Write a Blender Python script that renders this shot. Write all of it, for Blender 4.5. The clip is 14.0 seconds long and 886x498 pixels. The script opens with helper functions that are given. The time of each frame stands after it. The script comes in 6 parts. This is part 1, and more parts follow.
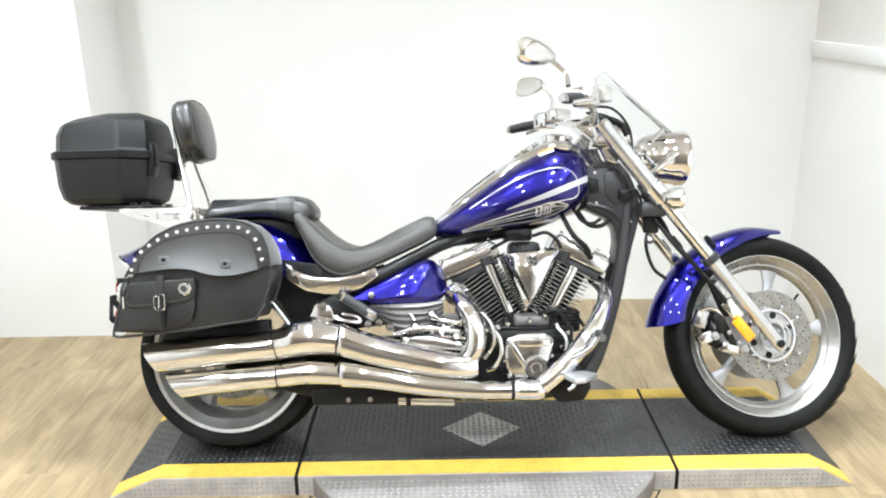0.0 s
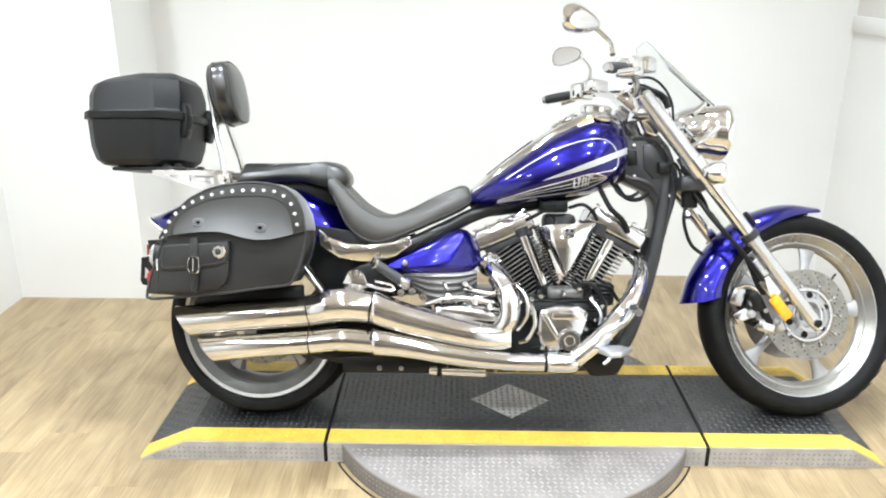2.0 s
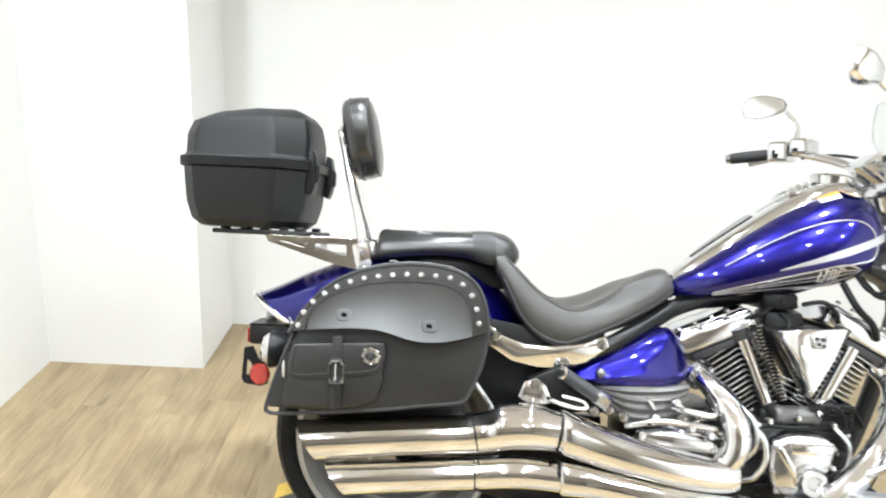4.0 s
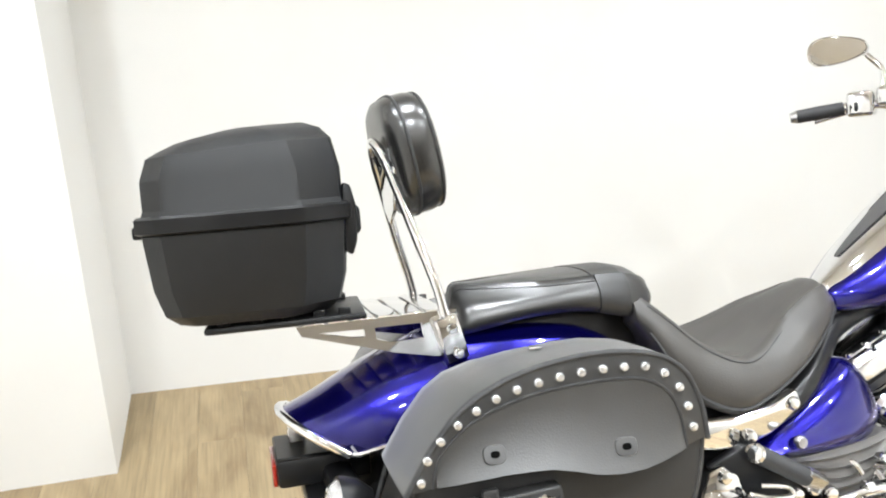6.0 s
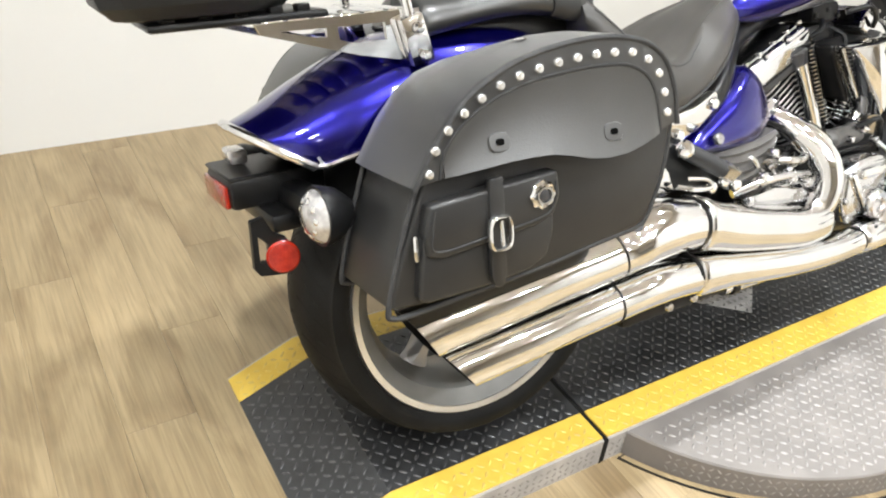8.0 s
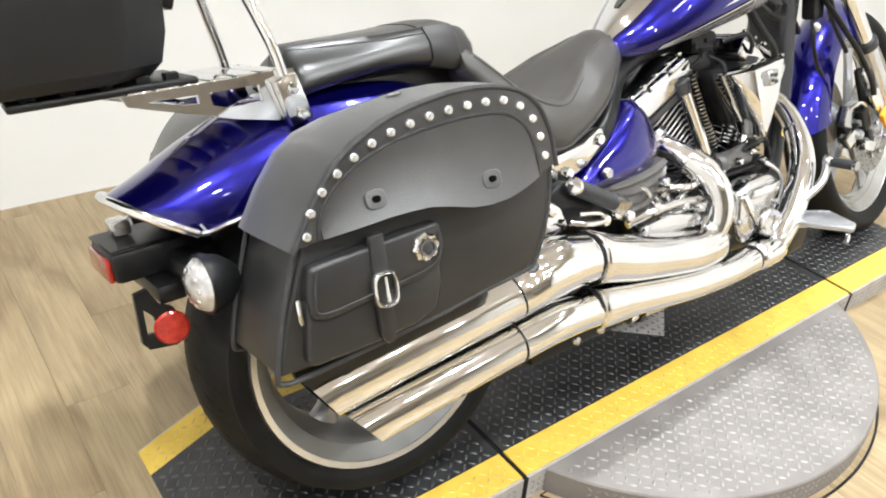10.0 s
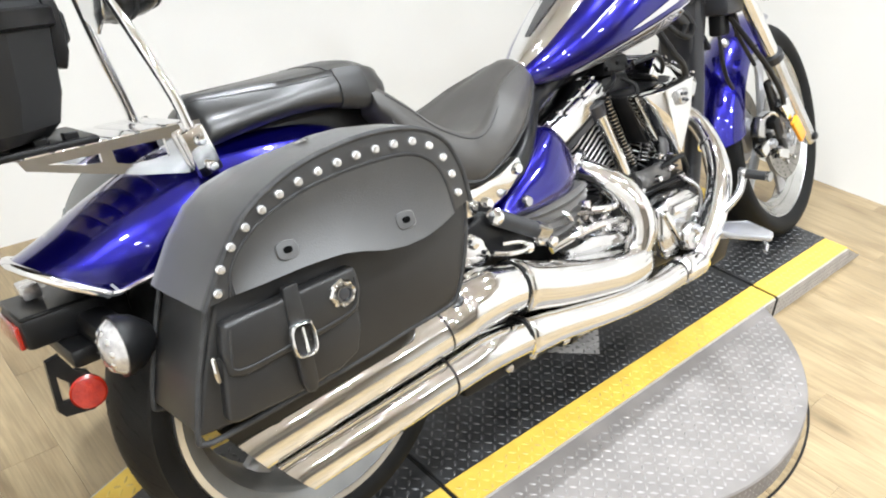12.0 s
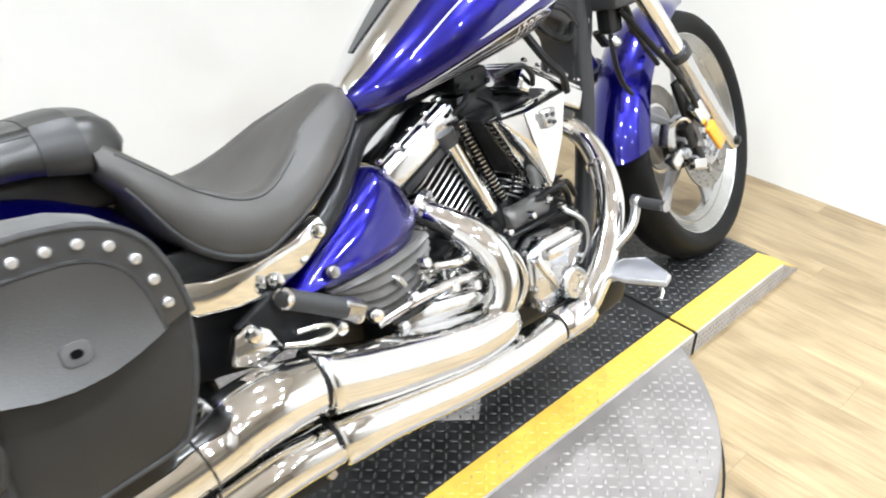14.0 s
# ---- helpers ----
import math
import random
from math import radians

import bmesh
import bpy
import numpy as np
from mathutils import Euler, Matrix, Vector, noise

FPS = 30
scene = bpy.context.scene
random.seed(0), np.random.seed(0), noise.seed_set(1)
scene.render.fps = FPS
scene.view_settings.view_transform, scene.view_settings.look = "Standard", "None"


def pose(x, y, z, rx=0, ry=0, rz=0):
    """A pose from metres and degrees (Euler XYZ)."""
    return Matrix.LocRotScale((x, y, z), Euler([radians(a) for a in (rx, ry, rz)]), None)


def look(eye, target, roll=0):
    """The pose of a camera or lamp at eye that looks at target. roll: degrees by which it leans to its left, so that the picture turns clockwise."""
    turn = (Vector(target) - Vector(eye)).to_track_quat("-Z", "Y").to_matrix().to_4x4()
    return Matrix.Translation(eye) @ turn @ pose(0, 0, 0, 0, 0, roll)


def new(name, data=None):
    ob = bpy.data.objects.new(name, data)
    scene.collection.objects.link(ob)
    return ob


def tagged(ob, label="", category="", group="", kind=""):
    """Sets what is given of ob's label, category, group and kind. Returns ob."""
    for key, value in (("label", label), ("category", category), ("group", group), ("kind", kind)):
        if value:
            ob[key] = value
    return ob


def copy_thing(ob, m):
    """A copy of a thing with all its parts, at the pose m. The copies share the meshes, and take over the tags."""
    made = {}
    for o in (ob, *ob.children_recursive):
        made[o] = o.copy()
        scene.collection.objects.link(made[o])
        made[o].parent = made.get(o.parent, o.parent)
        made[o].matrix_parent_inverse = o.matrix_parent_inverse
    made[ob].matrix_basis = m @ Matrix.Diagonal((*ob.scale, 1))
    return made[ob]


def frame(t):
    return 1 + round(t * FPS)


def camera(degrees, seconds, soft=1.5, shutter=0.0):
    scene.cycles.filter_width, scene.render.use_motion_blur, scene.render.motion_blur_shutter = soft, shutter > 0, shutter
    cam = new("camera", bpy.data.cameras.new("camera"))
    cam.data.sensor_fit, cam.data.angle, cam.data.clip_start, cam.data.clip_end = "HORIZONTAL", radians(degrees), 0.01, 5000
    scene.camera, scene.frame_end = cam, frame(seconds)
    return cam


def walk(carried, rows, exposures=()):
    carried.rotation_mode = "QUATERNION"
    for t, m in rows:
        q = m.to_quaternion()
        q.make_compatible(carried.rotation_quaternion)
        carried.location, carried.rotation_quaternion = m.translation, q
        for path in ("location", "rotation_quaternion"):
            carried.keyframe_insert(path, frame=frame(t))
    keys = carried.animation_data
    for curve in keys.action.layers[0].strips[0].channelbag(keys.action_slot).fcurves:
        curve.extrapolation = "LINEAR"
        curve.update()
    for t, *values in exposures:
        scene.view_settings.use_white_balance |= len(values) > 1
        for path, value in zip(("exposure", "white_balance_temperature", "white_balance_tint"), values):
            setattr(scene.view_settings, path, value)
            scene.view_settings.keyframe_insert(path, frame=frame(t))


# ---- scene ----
cam = camera(57.8, 14.0, 2.0, 0.3)
PATH = [
    (0, (0.494, -2.232, 1.461), (0.486, -0.325, 0.856), -1.1),
    (0.5, (0.418, -2.2, 1.456), (0.456, -0.297, 0.843), -0.5),
    (1, (0.415, -2.203, 1.457), (0.449, -0.298, 0.848), -0.5),
    (1.5, (0.426, -2.227, 1.449), (0.457, -0.319, 0.85), -0.3),
    (2, (0.417, -2.209, 1.44), (0.382, -0.324, 0.773), 0.1),
    (2.5, (0.348, -2.141, 1.422), (0.318, -0.253, 0.765), -1.2),
    (3, (0.143, -2.057, 1.425), (0.152, -0.176, 0.746), 0.5),
    (3.5, (0.013, -1.835, 1.388), (0.118, 0.041, 0.7), 1.7),
    (4, (-0.152, -1.592, 1.401), (-0.136, 0.315, 0.796), 2.9),
    (4.2, (-0.224, -1.517, 1.38), (-0.159, 0.37, 0.721), 2.2),
    (6.5, (-0.774, -0.743, 1.36), (-0.006, 0.952, 0.627), 1.4),
    (7, (-0.899, -0.726, 1.3), (0.12, 0.765, 0.441), 4.5),
    (7.5, (-0.938, -0.719, 1.27), (0.006, 0.709, 0.236), 5.6),
    (8, (-0.936, -0.736, 1.218), (-0.025, 0.624, 0.07), 5.9),
    (8.4, (-0.925, -0.747, 1.216), (-0.01, 0.593, 0.046), 6.5),
    (8.5, (-0.913, -0.753, 1.212), (0.012, 0.587, 0.05), 6.3),
    (8.7, (-0.895, -0.756, 1.218), (0.063, 0.574, 0.072), 5.8),
    (10.8, (-0.848, -0.772, 1.253), (0.22, 0.545, 0.193), 3.1),
    (11, (-0.842, -0.774, 1.252), (0.232, 0.518, 0.166), 3.0),
    (11.5, (-0.818, -0.766, 1.259), (0.31, 0.501, 0.2), 2.4),
    (12, (-0.81, -0.777, 1.28), (0.349, 0.488, 0.252), 2.4),
    (12.5, (-0.805, -0.789, 1.27), (0.369, 0.451, 0.228), 1.7),
    (13, (-0.779, -0.79, 1.271), (0.379, 0.474, 0.241), -2.9),
    (13.5, (-0.577, -0.763, 1.287), (0.633, 0.447, 0.253), -1.0),
    (14, (-0.324, -0.71, 1.259), (0.832, 0.511, 0.175), 0.4),
]
LOOK = [(0, -0.02, 6380, 7), (4, 0.02, 6420, 7), (7, -0.05, 6750, 9), (8.5, -0.17, 6850, 9), (11, -0.12, 6600, 9), (13, -0.07, 6420, 9), (14, -0.04, 6380, 9)]
walk(cam, [(t, look(eye, target, roll)) for t, eye, target, roll in PATH], LOOK)
# ---- light ----
world = bpy.data.worlds.new("room_world")
scene.world = world
world.use_nodes = True
world.node_tree.nodes["Background"].inputs[0].default_value = (0.9, 0.95, 1.0, 1)
world.node_tree.nodes["Background"].inputs[1].default_value = 0.3
SPOTS = [(x, y) for y in (-3.2, -2.0, -0.8, 0.5) for x in (-1.25, -0.25, 0.75, 1.7)]
SPOT_POWER = 18.8
CEILING = 2.75


# ---- materials ----
def surf(name, col, col2=None, scale=6.0, rough=0.5, rough2=None, metal=0.0, bump=0.0, bump_scale=80.0, coat=0.0,
         detail=4.0, stretch=(1, 1, 1), kind="noise", random_tint=0.0, spec=0.5, ior=1.5):
    """A procedural surface: two tones mixed by broad noise, fine bump, roughness that varies."""
    m = bpy.data.materials.new(name)
    m.use_nodes = True
    nt = m.node_tree
    b = nt.nodes["Principled BSDF"]
    b.inputs["Metallic"].default_value = metal
    b.inputs["Coat Weight"].default_value = coat
    b.inputs["Coat Roughness"].default_value = 0.03
    b.inputs["Specular IOR Level"].default_value = spec
    b.inputs["IOR"].default_value = ior
    tc = nt.nodes.new("ShaderNodeTexCoord")
    mp = nt.nodes.new("ShaderNodeMapping")
    mp.inputs["Scale"].default_value = stretch
    nt.links.new(tc.outputs["Object"], mp.inputs["Vector"])
    n1 = nt.nodes.new("ShaderNodeTexNoise")
    n1.inputs["Scale"].default_value = scale
    n1.inputs["Detail"].default_value = detail
    nt.links.new(mp.outputs[0], n1.inputs["Vector"])
    mix = nt.nodes.new("ShaderNodeMix")
    mix.data_type = "RGBA"
    mix.inputs["A"].default_value = (*col, 1)
    mix.inputs["B"].default_value = (*(col2 or col), 1)
    ramp = nt.nodes.new("ShaderNodeMapRange")
    ramp.inputs["From Min"].default_value = 0.35
    ramp.inputs["From Max"].default_value = 0.65
    nt.links.new(n1.outputs["Fac"], ramp.inputs["Value"])
    nt.links.new(ramp.outputs[0], mix.inputs["Factor"])
    colour = mix.outputs["Result"]
    if random_tint:
        info = nt.nodes.new("ShaderNodeObjectInfo")
        hsv = nt.nodes.new("ShaderNodeHueSaturation")
        mr = nt.nodes.new("ShaderNodeMapRange")
        mr.inputs["To Min"].default_value = 1 - random_tint
        mr.inputs["To Max"].default_value = 1 + random_tint
        nt.links.new(info.outputs["Random"], mr.inputs["Value"])
        nt.links.new(mr.outputs[0], hsv.inputs["Value"])
        nt.links.new(colour, hsv.inputs["Color"])
        colour = hsv.outputs[0]
    nt.links.new(colour, b.inputs["Base Color"])
    rr = nt.nodes.new("ShaderNodeMapRange")
    rr.inputs["To Min"].default_value = rough
    rr.inputs["To Max"].default_value = rough if rough2 is None else rough2
    nt.links.new(n1.outputs["Fac"], rr.inputs["Value"])
    nt.links.new(rr.outputs[0], b.inputs["Roughness"])
    if bump:
        if kind == "cells":
            n2 = nt.nodes.new("ShaderNodeTexVoronoi")
            out = n2.outputs["Distance"]
        else:
            n2 = nt.nodes.new("ShaderNodeTexNoise")
            n2.inputs["Detail"].default_value = 3
            out = n2.outputs["Fac"]
        n2.inputs["Scale"].default_value = bump_scale
        nt.links.new(mp.outputs[0], n2.inputs["Vector"])
        bp = nt.nodes.new("ShaderNodeBump")
        bp.inputs["Strength"].default_value = bump
        bp.inputs["Distance"].default_value = 0.002
        nt.links.new(out, bp.inputs["Height"])
        nt.links.new(bp.outputs[0], b.inputs["Normal"])
    return m


CHROME = surf("chrome", (0.83, 0.835, 0.845), (0.76, 0.765, 0.775), 9, 0.03, 0.08, 1.0)
CAST_CHROME = surf("plated_cast_chrome", (0.74, 0.745, 0.76), (0.64, 0.645, 0.66), 12, 0.07, 0.15, 1.0, 0.5, 28)
STEEL = surf("polished_steel", (0.55, 0.55, 0.56), (0.42, 0.42, 0.42), 14, 0.18, 0.3, 1.0)
RIM_ALLOY = surf("cast_rim_alloy", (0.46, 0.455, 0.44), (0.38, 0.375, 0.36), 9, 0.20, 0.32, 0.9, 0.05, 200)
DISC_STEEL = surf("worn_disc_steel", (0.33, 0.315, 0.29), (0.25, 0.24, 0.225), 40, 0.28, 0.42, 0.9, 0.1, 220)
ALU = surf("machined_aluminium", (0.8, 0.8, 0.8), (0.7, 0.7, 0.71), 12, 0.24, 0.38, 1.0, 0.05, 200)
FRAME_BLACK = surf("black_frame_tube_paint", (0.020, 0.020, 0.022), (0.028, 0.028, 0.031), 6, 0.3, 0.42, 0.1)
CAST = surf("silver_painted_casting", (0.48, 0.48, 0.49), (0.36, 0.36, 0.37), 10, 0.35, 0.45, 0.6)
BLUE = surf("metallic_blue_paint", (0.0046, 0.0030, 0.180), (0.0034, 0.0025, 0.135), 5, 0.18, 0.24, 0.84, 0.06, 900, coat=1.0)
BLACK_PAINT = surf("satin_black_paint", (0.005, 0.005, 0.0054), (0.008, 0.008, 0.0084), 8, 0.26, 0.38, 0.0, 0.05, 300, spec=0.28)
GREY_FRAME = surf("dark_grey_frame_paint", (0.033, 0.033, 0.036), (0.048, 0.048, 0.052), 6, 0.3, 0.42, 0.3, 0.05, 300)
PLASTIC = surf("textured_black_plastic", (0.009, 0.0095, 0.0105), (0.013, 0.0135, 0.0145), 5, 0.38, 0.46, 0.0, 0.25, 900, spec=0.36)
SMOOTH_PLASTIC = surf("smooth_black_plastic", (0.005, 0.005, 0.0054), (0.009, 0.009, 0.0094), 10, 0.3, 0.42, spec=0.28)
LEATHER = surf("black_leather", (0.013, 0.013, 0.0135), (0.020, 0.0197, 0.0195), 7, 0.31, 0.45, 0.0, 0.07, 420, kind="cells", spec=0.45, ior=1.5)
BORDER_LEATHER = surf("lid_border_leather", (0.020, 0.0198, 0.0202), (0.030, 0.0297, 0.0297), 6, 0.28, 0.40, 0.0, 0.09, 420, kind="cells", spec=0.7, ior=1.52)
LID_LEATHER = surf("smooth_lid_leather", (0.025, 0.0244, 0.0240), (0.037, 0.0362, 0.0356), 5, 0.40, 0.52, 0.0, 0.10, 420, kind="cells", spec=0.75, ior=1.54)
PAD_VINYL = surf("glossy_pad_vinyl", (0.012, 0.0118, 0.0116), (0.018, 0.0177, 0.0175), 7, 0.20, 0.30, 0.0, 0.06, 420, kind="cells", spec=0.8, ior=1.55)
SEAT_VINYL = surf("black_seat_vinyl", (0.040, 0.0372, 0.0340), (0.056, 0.0522, 0.0478), 6, 0.34, 0.46, 0.0, 0.12, 380, kind="cells", spec=0.4, ior=1.46)
PILLION_VINYL = surf("black_pillion_vinyl", (0.013, 0.0127, 0.0124), (0.020, 0.0195, 0.019), 6, 0.26, 0.36, 0.0, 0.08, 380, kind="cells", spec=0.7, ior=1.52)
AIRBOX_GREY = surf("satin_grey_airbox_plastic", (0.085, 0.081, 0.077), (0.11, 0.105, 0.10), 8, 0.26, 0.36, 0.2, 0.05, 300)
SEAM = surf("dark_stitching", (0.016, 0.016, 0.017), (0.03, 0.03, 0.03), 60, 0.6, 0.7)
RUBBER = surf("tyre_rubber", (0.0045, 0.0045, 0.0046), (0.0085, 0.0084, 0.0082), 18, 0.5, 0.66, 0.0, 0.25, 160, spec=0.16)
GRIP_RUBBER = surf("grip_rubber", (0.02, 0.02, 0.021), None, 20, 0.6, 0.7, 0.0, 0.3, 300)
BARREL = surf("grey_painted_wheel_barrel", (0.22, 0.218, 0.21), (0.16, 0.158, 0.155), 10, 0.35, 0.5, 0.5)
SATIN_CHROME = surf("satin_fork_chrome", (0.66, 0.665, 0.68), (0.58, 0.585, 0.60), 9, 0.20, 0.30, 0.85)
STUD = surf("nickel_stud", (0.9, 0.9, 0.9), (0.8, 0.8, 0.8), 9, 0.22, 0.3, 0.85)
MIRROR_GLASS = surf("mirror_glass", (0.9, 0.9, 0.9), None, 5, 0.01, 0.02, 1.0)
RED_LENS = surf("red_reflector", (0.36, 0.020, 0.008), (0.24, 0.010, 0.005), 90, 0.12, 0.2, 0.0, 0.5, 260, coat=0.6)
AMBER = surf("amber_reflector", (0.9, 0.38, 0.01), (0.85, 0.32, 0.01), 60, 0.15, 0.25, 0.0, 0.4, 220, coat=0.5)
# Opaque lens: pale and dark mottling paints the glints of clear facets.
CLEAR_LENS = surf("lens_glint_mottle", (0.70, 0.685, 0.68), (0.34, 0.325, 0.325), 55, 0.05, 0.15, 0.6, 0.6, 40, coat=0.8)
SILVER_LINE = surf("silver_pinstripe", (0.6, 0.6, 0.62), (0.5, 0.5, 0.52), 20, 0.25, 0.35, 0.5, coat=0.8)
DARK_BAND = surf("black_tank_graphic", (0.012, 0.012, 0.016), (0.02, 0.02, 0.025), 10, 0.2, 0.3, 0.3, coat=1.0)
EDGE_GREY = surf("frosted_acrylic_edge", (0.42, 0.43, 0.43), (0.5, 0.51, 0.51), 20, 0.3, 0.4)
LABEL_WHITE = surf("printed_label", (0.6, 0.6, 0.6), (0.5, 0.5, 0.5), 30, 0.4, 0.5)
LABEL_ORANGE = surf("orange_warning_label", (0.8, 0.25, 0.03), None, 30, 0.4, 0.5)
# Taupe and grey of unseen walls, set by what chrome and leather should reflect.
UNSEEN_TAUPE = surf("unseen_wall_taupe", (0.64, 0.625, 0.60), (0.60, 0.585, 0.56), 1.2, 0.6, 0.7, 0.0, 0.08, 160)
UNSEEN_GREY = surf("unseen_wall_grey", (0.36, 0.352, 0.34), (0.32, 0.313, 0.302), 1.2, 0.5, 0.6, 0.0, 0.08, 160)
WALL_PAINT = surf("white_wall_paint", (0.80, 0.80, 0.785), (0.77, 0.765, 0.745), 1.1, 0.6, 0.72, 0.0, 0.08, 160)
BEIGE_PAINT = surf("beige_upper_wall_paint", (0.70, 0.68, 0.65), (0.67, 0.65, 0.62), 1.3, 0.6, 0.7, 0.0, 0.08, 160)
CEIL_PAINT = surf("ceiling_paint", (0.72, 0.69, 0.65), (0.68, 0.65, 0.61), 1.5, 0.8, 0.9)
# Near-black; also colours in the shade of gaps, holes and tread grooves.
TRIM_DARK = surf("dark_gap", (0.008, 0.0075, 0.007), None, 9, 0.7, 0.8, spec=0.2)
BLACK_DECK = surf("black_deck_paint", (0.014, 0.0142, 0.0146), (0.029, 0.029, 0.030), 16, 0.28, 0.46, 0.0, 0.15, 120, spec=0.5)
YELLOW = surf("yellow_edge_paint", (0.62, 0.425, 0.064), (0.54, 0.355, 0.050), 18, 0.4, 0.55, 0.0, 0.12, 140)
PLATE = surf("bare_tread_plate", (0.215, 0.197, 0.185), (0.168, 0.154, 0.145), 9, 0.58, 0.72, 0.2, 0.12, 90, spec=0.3)
BARE_DIAMOND = surf("bare_aluminium_diamond", (0.46, 0.44, 0.425), (0.34, 0.33, 0.32), 14, 0.45, 0.6, 0.35, 0.12, 90)
PLATE_LUG = surf("worn_plate_lug", (0.30, 0.282, 0.27), (0.22, 0.208, 0.20), 20, 0.45, 0.58, 0.4)
LAMP_BODY = surf("white_lamp_housing", (0.7, 0.7, 0.68), None, 9, 0.4, 0.5)

for hide, amount in ((BORDER_LEATHER, 0.40), (LID_LEATHER, 0.40)):
    hide.node_tree.nodes["Principled BSDF"].inputs["Sheen Weight"].default_value = amount
    hide.node_tree.nodes["Principled BSDF"].inputs["Sheen Roughness"].default_value = 0.35


def glass_material():
    m = bpy.data.materials.new("clear_acrylic")
    m.use_nodes = True
    b = m.node_tree.nodes["Principled BSDF"]
    b.inputs["Base Color"].default_value = (0.93, 0.945, 0.945, 1)
    b.inputs["Roughness"].default_value = 0.02
    b.inputs["Transmission Weight"].default_value = 1.0
    b.inputs["IOR"].default_value = 1.10
    return m


def glow_material(strength):
    m = bpy.data.materials.new("lit_lamp_face")
    m.use_nodes = True
    b = m.node_tree.nodes["Principled BSDF"]
    b.inputs["Emission Color"].default_value = (1.0, 0.95, 0.88, 1)
    b.inputs["Emission Strength"].default_value = strength
    return m


def plank_material():
    """Pale rustic oak vinyl: long grain, cloudy brown patches, dark knots, a tone of its own for every plank."""
    m = bpy.data.materials.new("pale_oak_vinyl")
    m.use_nodes = True
    nt = m.node_tree
    N, K = nt.nodes.new, nt.links.new
    b = nt.nodes["Principled BSDF"]
    tc, info = N("ShaderNodeTexCoord"), N("ShaderNodeObjectInfo")
    shift = N("ShaderNodeVectorMath")
    shift.operation = "MULTIPLY_ADD"
    shift.inputs[1].default_value = (1, 1, 1)
    wide = N("ShaderNodeVectorMath")
    wide.operation = "SCALE"
    wide.inputs["Scale"].default_value = 7.3
    K(info.outputs["Location"], wide.inputs[0])
    K(tc.outputs["Object"], shift.inputs[0])
    K(wide.outputs[0], shift.inputs[2])
    mg, mc = N("ShaderNodeMapping"), N("ShaderNodeMapping")
    mg.inputs["Scale"].default_value = (52, 1.9, 1)
    mc.inputs["Scale"].default_value = (9, 2.6, 1)
    K(shift.outputs[0], mg.inputs[0])
    K(shift.outputs[0], mc.inputs[0])
    grain, cloud, knot = N("ShaderNodeTexNoise"), N("ShaderNodeTexNoise"), N("ShaderNodeTexVoronoi")
    grain.inputs["Scale"].default_value, grain.inputs["Detail"].default_value = 3.0, 8
    grain.inputs["Distortion"].default_value = 0.6
    cloud.inputs["Scale"].default_value, cloud.inputs["Detail"].default_value = 1.2, 5
    cloud.inputs["Distortion"].default_value = 0.8
    knot.inputs["Scale"].default_value = 0.55
    K(mg.outputs[0], grain.inputs["Vector"])
    K(mc.outputs[0], cloud.inputs["Vector"])
    K(mc.outputs[0], knot.inputs["Vector"])
    ramp = N("ShaderNodeValToRGB")
    ramp.color_ramp.elements[0].position, ramp.color_ramp.elements[0].color = 0.30, (0.208, 0.146, 0.078, 1)
    ramp.color_ramp.elements[1].position, ramp.color_ramp.elements[1].color = 0.62, (0.330, 0.248, 0.141, 1)
    e = ramp.color_ramp.elements.new(0.46)
    e.color = (0.270, 0.200, 0.111, 1)
    K(cloud.outputs["Fac"], ramp.inputs[0])
    gm = N("ShaderNodeMapRange")
    gm.inputs["From Min"].default_value, gm.inputs["From Max"].default_value = 0.35, 0.65
    gm.inputs["To Min"].default_value, gm.inputs["To Max"].default_value = 0.83, 1.09
    K(grain.outputs["Fac"], gm.inputs["Value"])
    km = N("ShaderNodeMapRange")
    km.inputs["From Min"].default_value, km.inputs["From Max"].default_value = 0.02, 0.10
    km.inputs["To Min"].default_value, km.inputs["To Max"].default_value = 0.6, 1.0
    K(knot.outputs["Distance"], km.inputs["Value"])
    tone = N("ShaderNodeMapRange")
    tone.inputs["To Min"].default_value, tone.inputs["To Max"].default_value = 0.92, 1.07
    K(info.outputs["Random"], tone.inputs["Value"])
    p1, p2 = N("ShaderNodeMath"), N("ShaderNodeMath")
    p1.operation = p2.operation = "MULTIPLY"
    K(gm.outputs[0], p1.inputs[0])
    K(km.outputs[0], p1.inputs[1])
    K(p1.outputs[0], p2.inputs[0])
    K(tone.outputs[0], p2.inputs[1])
    hsv = N("ShaderNodeHueSaturation")
    K(ramp.outputs[0], hsv.inputs["Color"])
    K(p2.outputs[0], hsv.inputs["Value"])
    K(hsv.outputs[0], b.inputs["Base Color"])
    rr = N("ShaderNodeMapRange")
    rr.inputs["To Min"].default_value, rr.inputs["To Max"].default_value = 0.42, 0.3
    K(grain.outputs["Fac"], rr.inputs["Value"])
    K(rr.outputs[0], b.inputs["Roughness"])
    bp = N("ShaderNodeBump")
    bp.inputs["Strength"].default_value, bp.inputs["Distance"].default_value = 0.15, 0.001
    K(grain.outputs["Fac"], bp.inputs["Height"])
    K(bp.outputs[0], b.inputs["Normal"])
    return m


ACRYLIC = glass_material()
PLANK = plank_material()


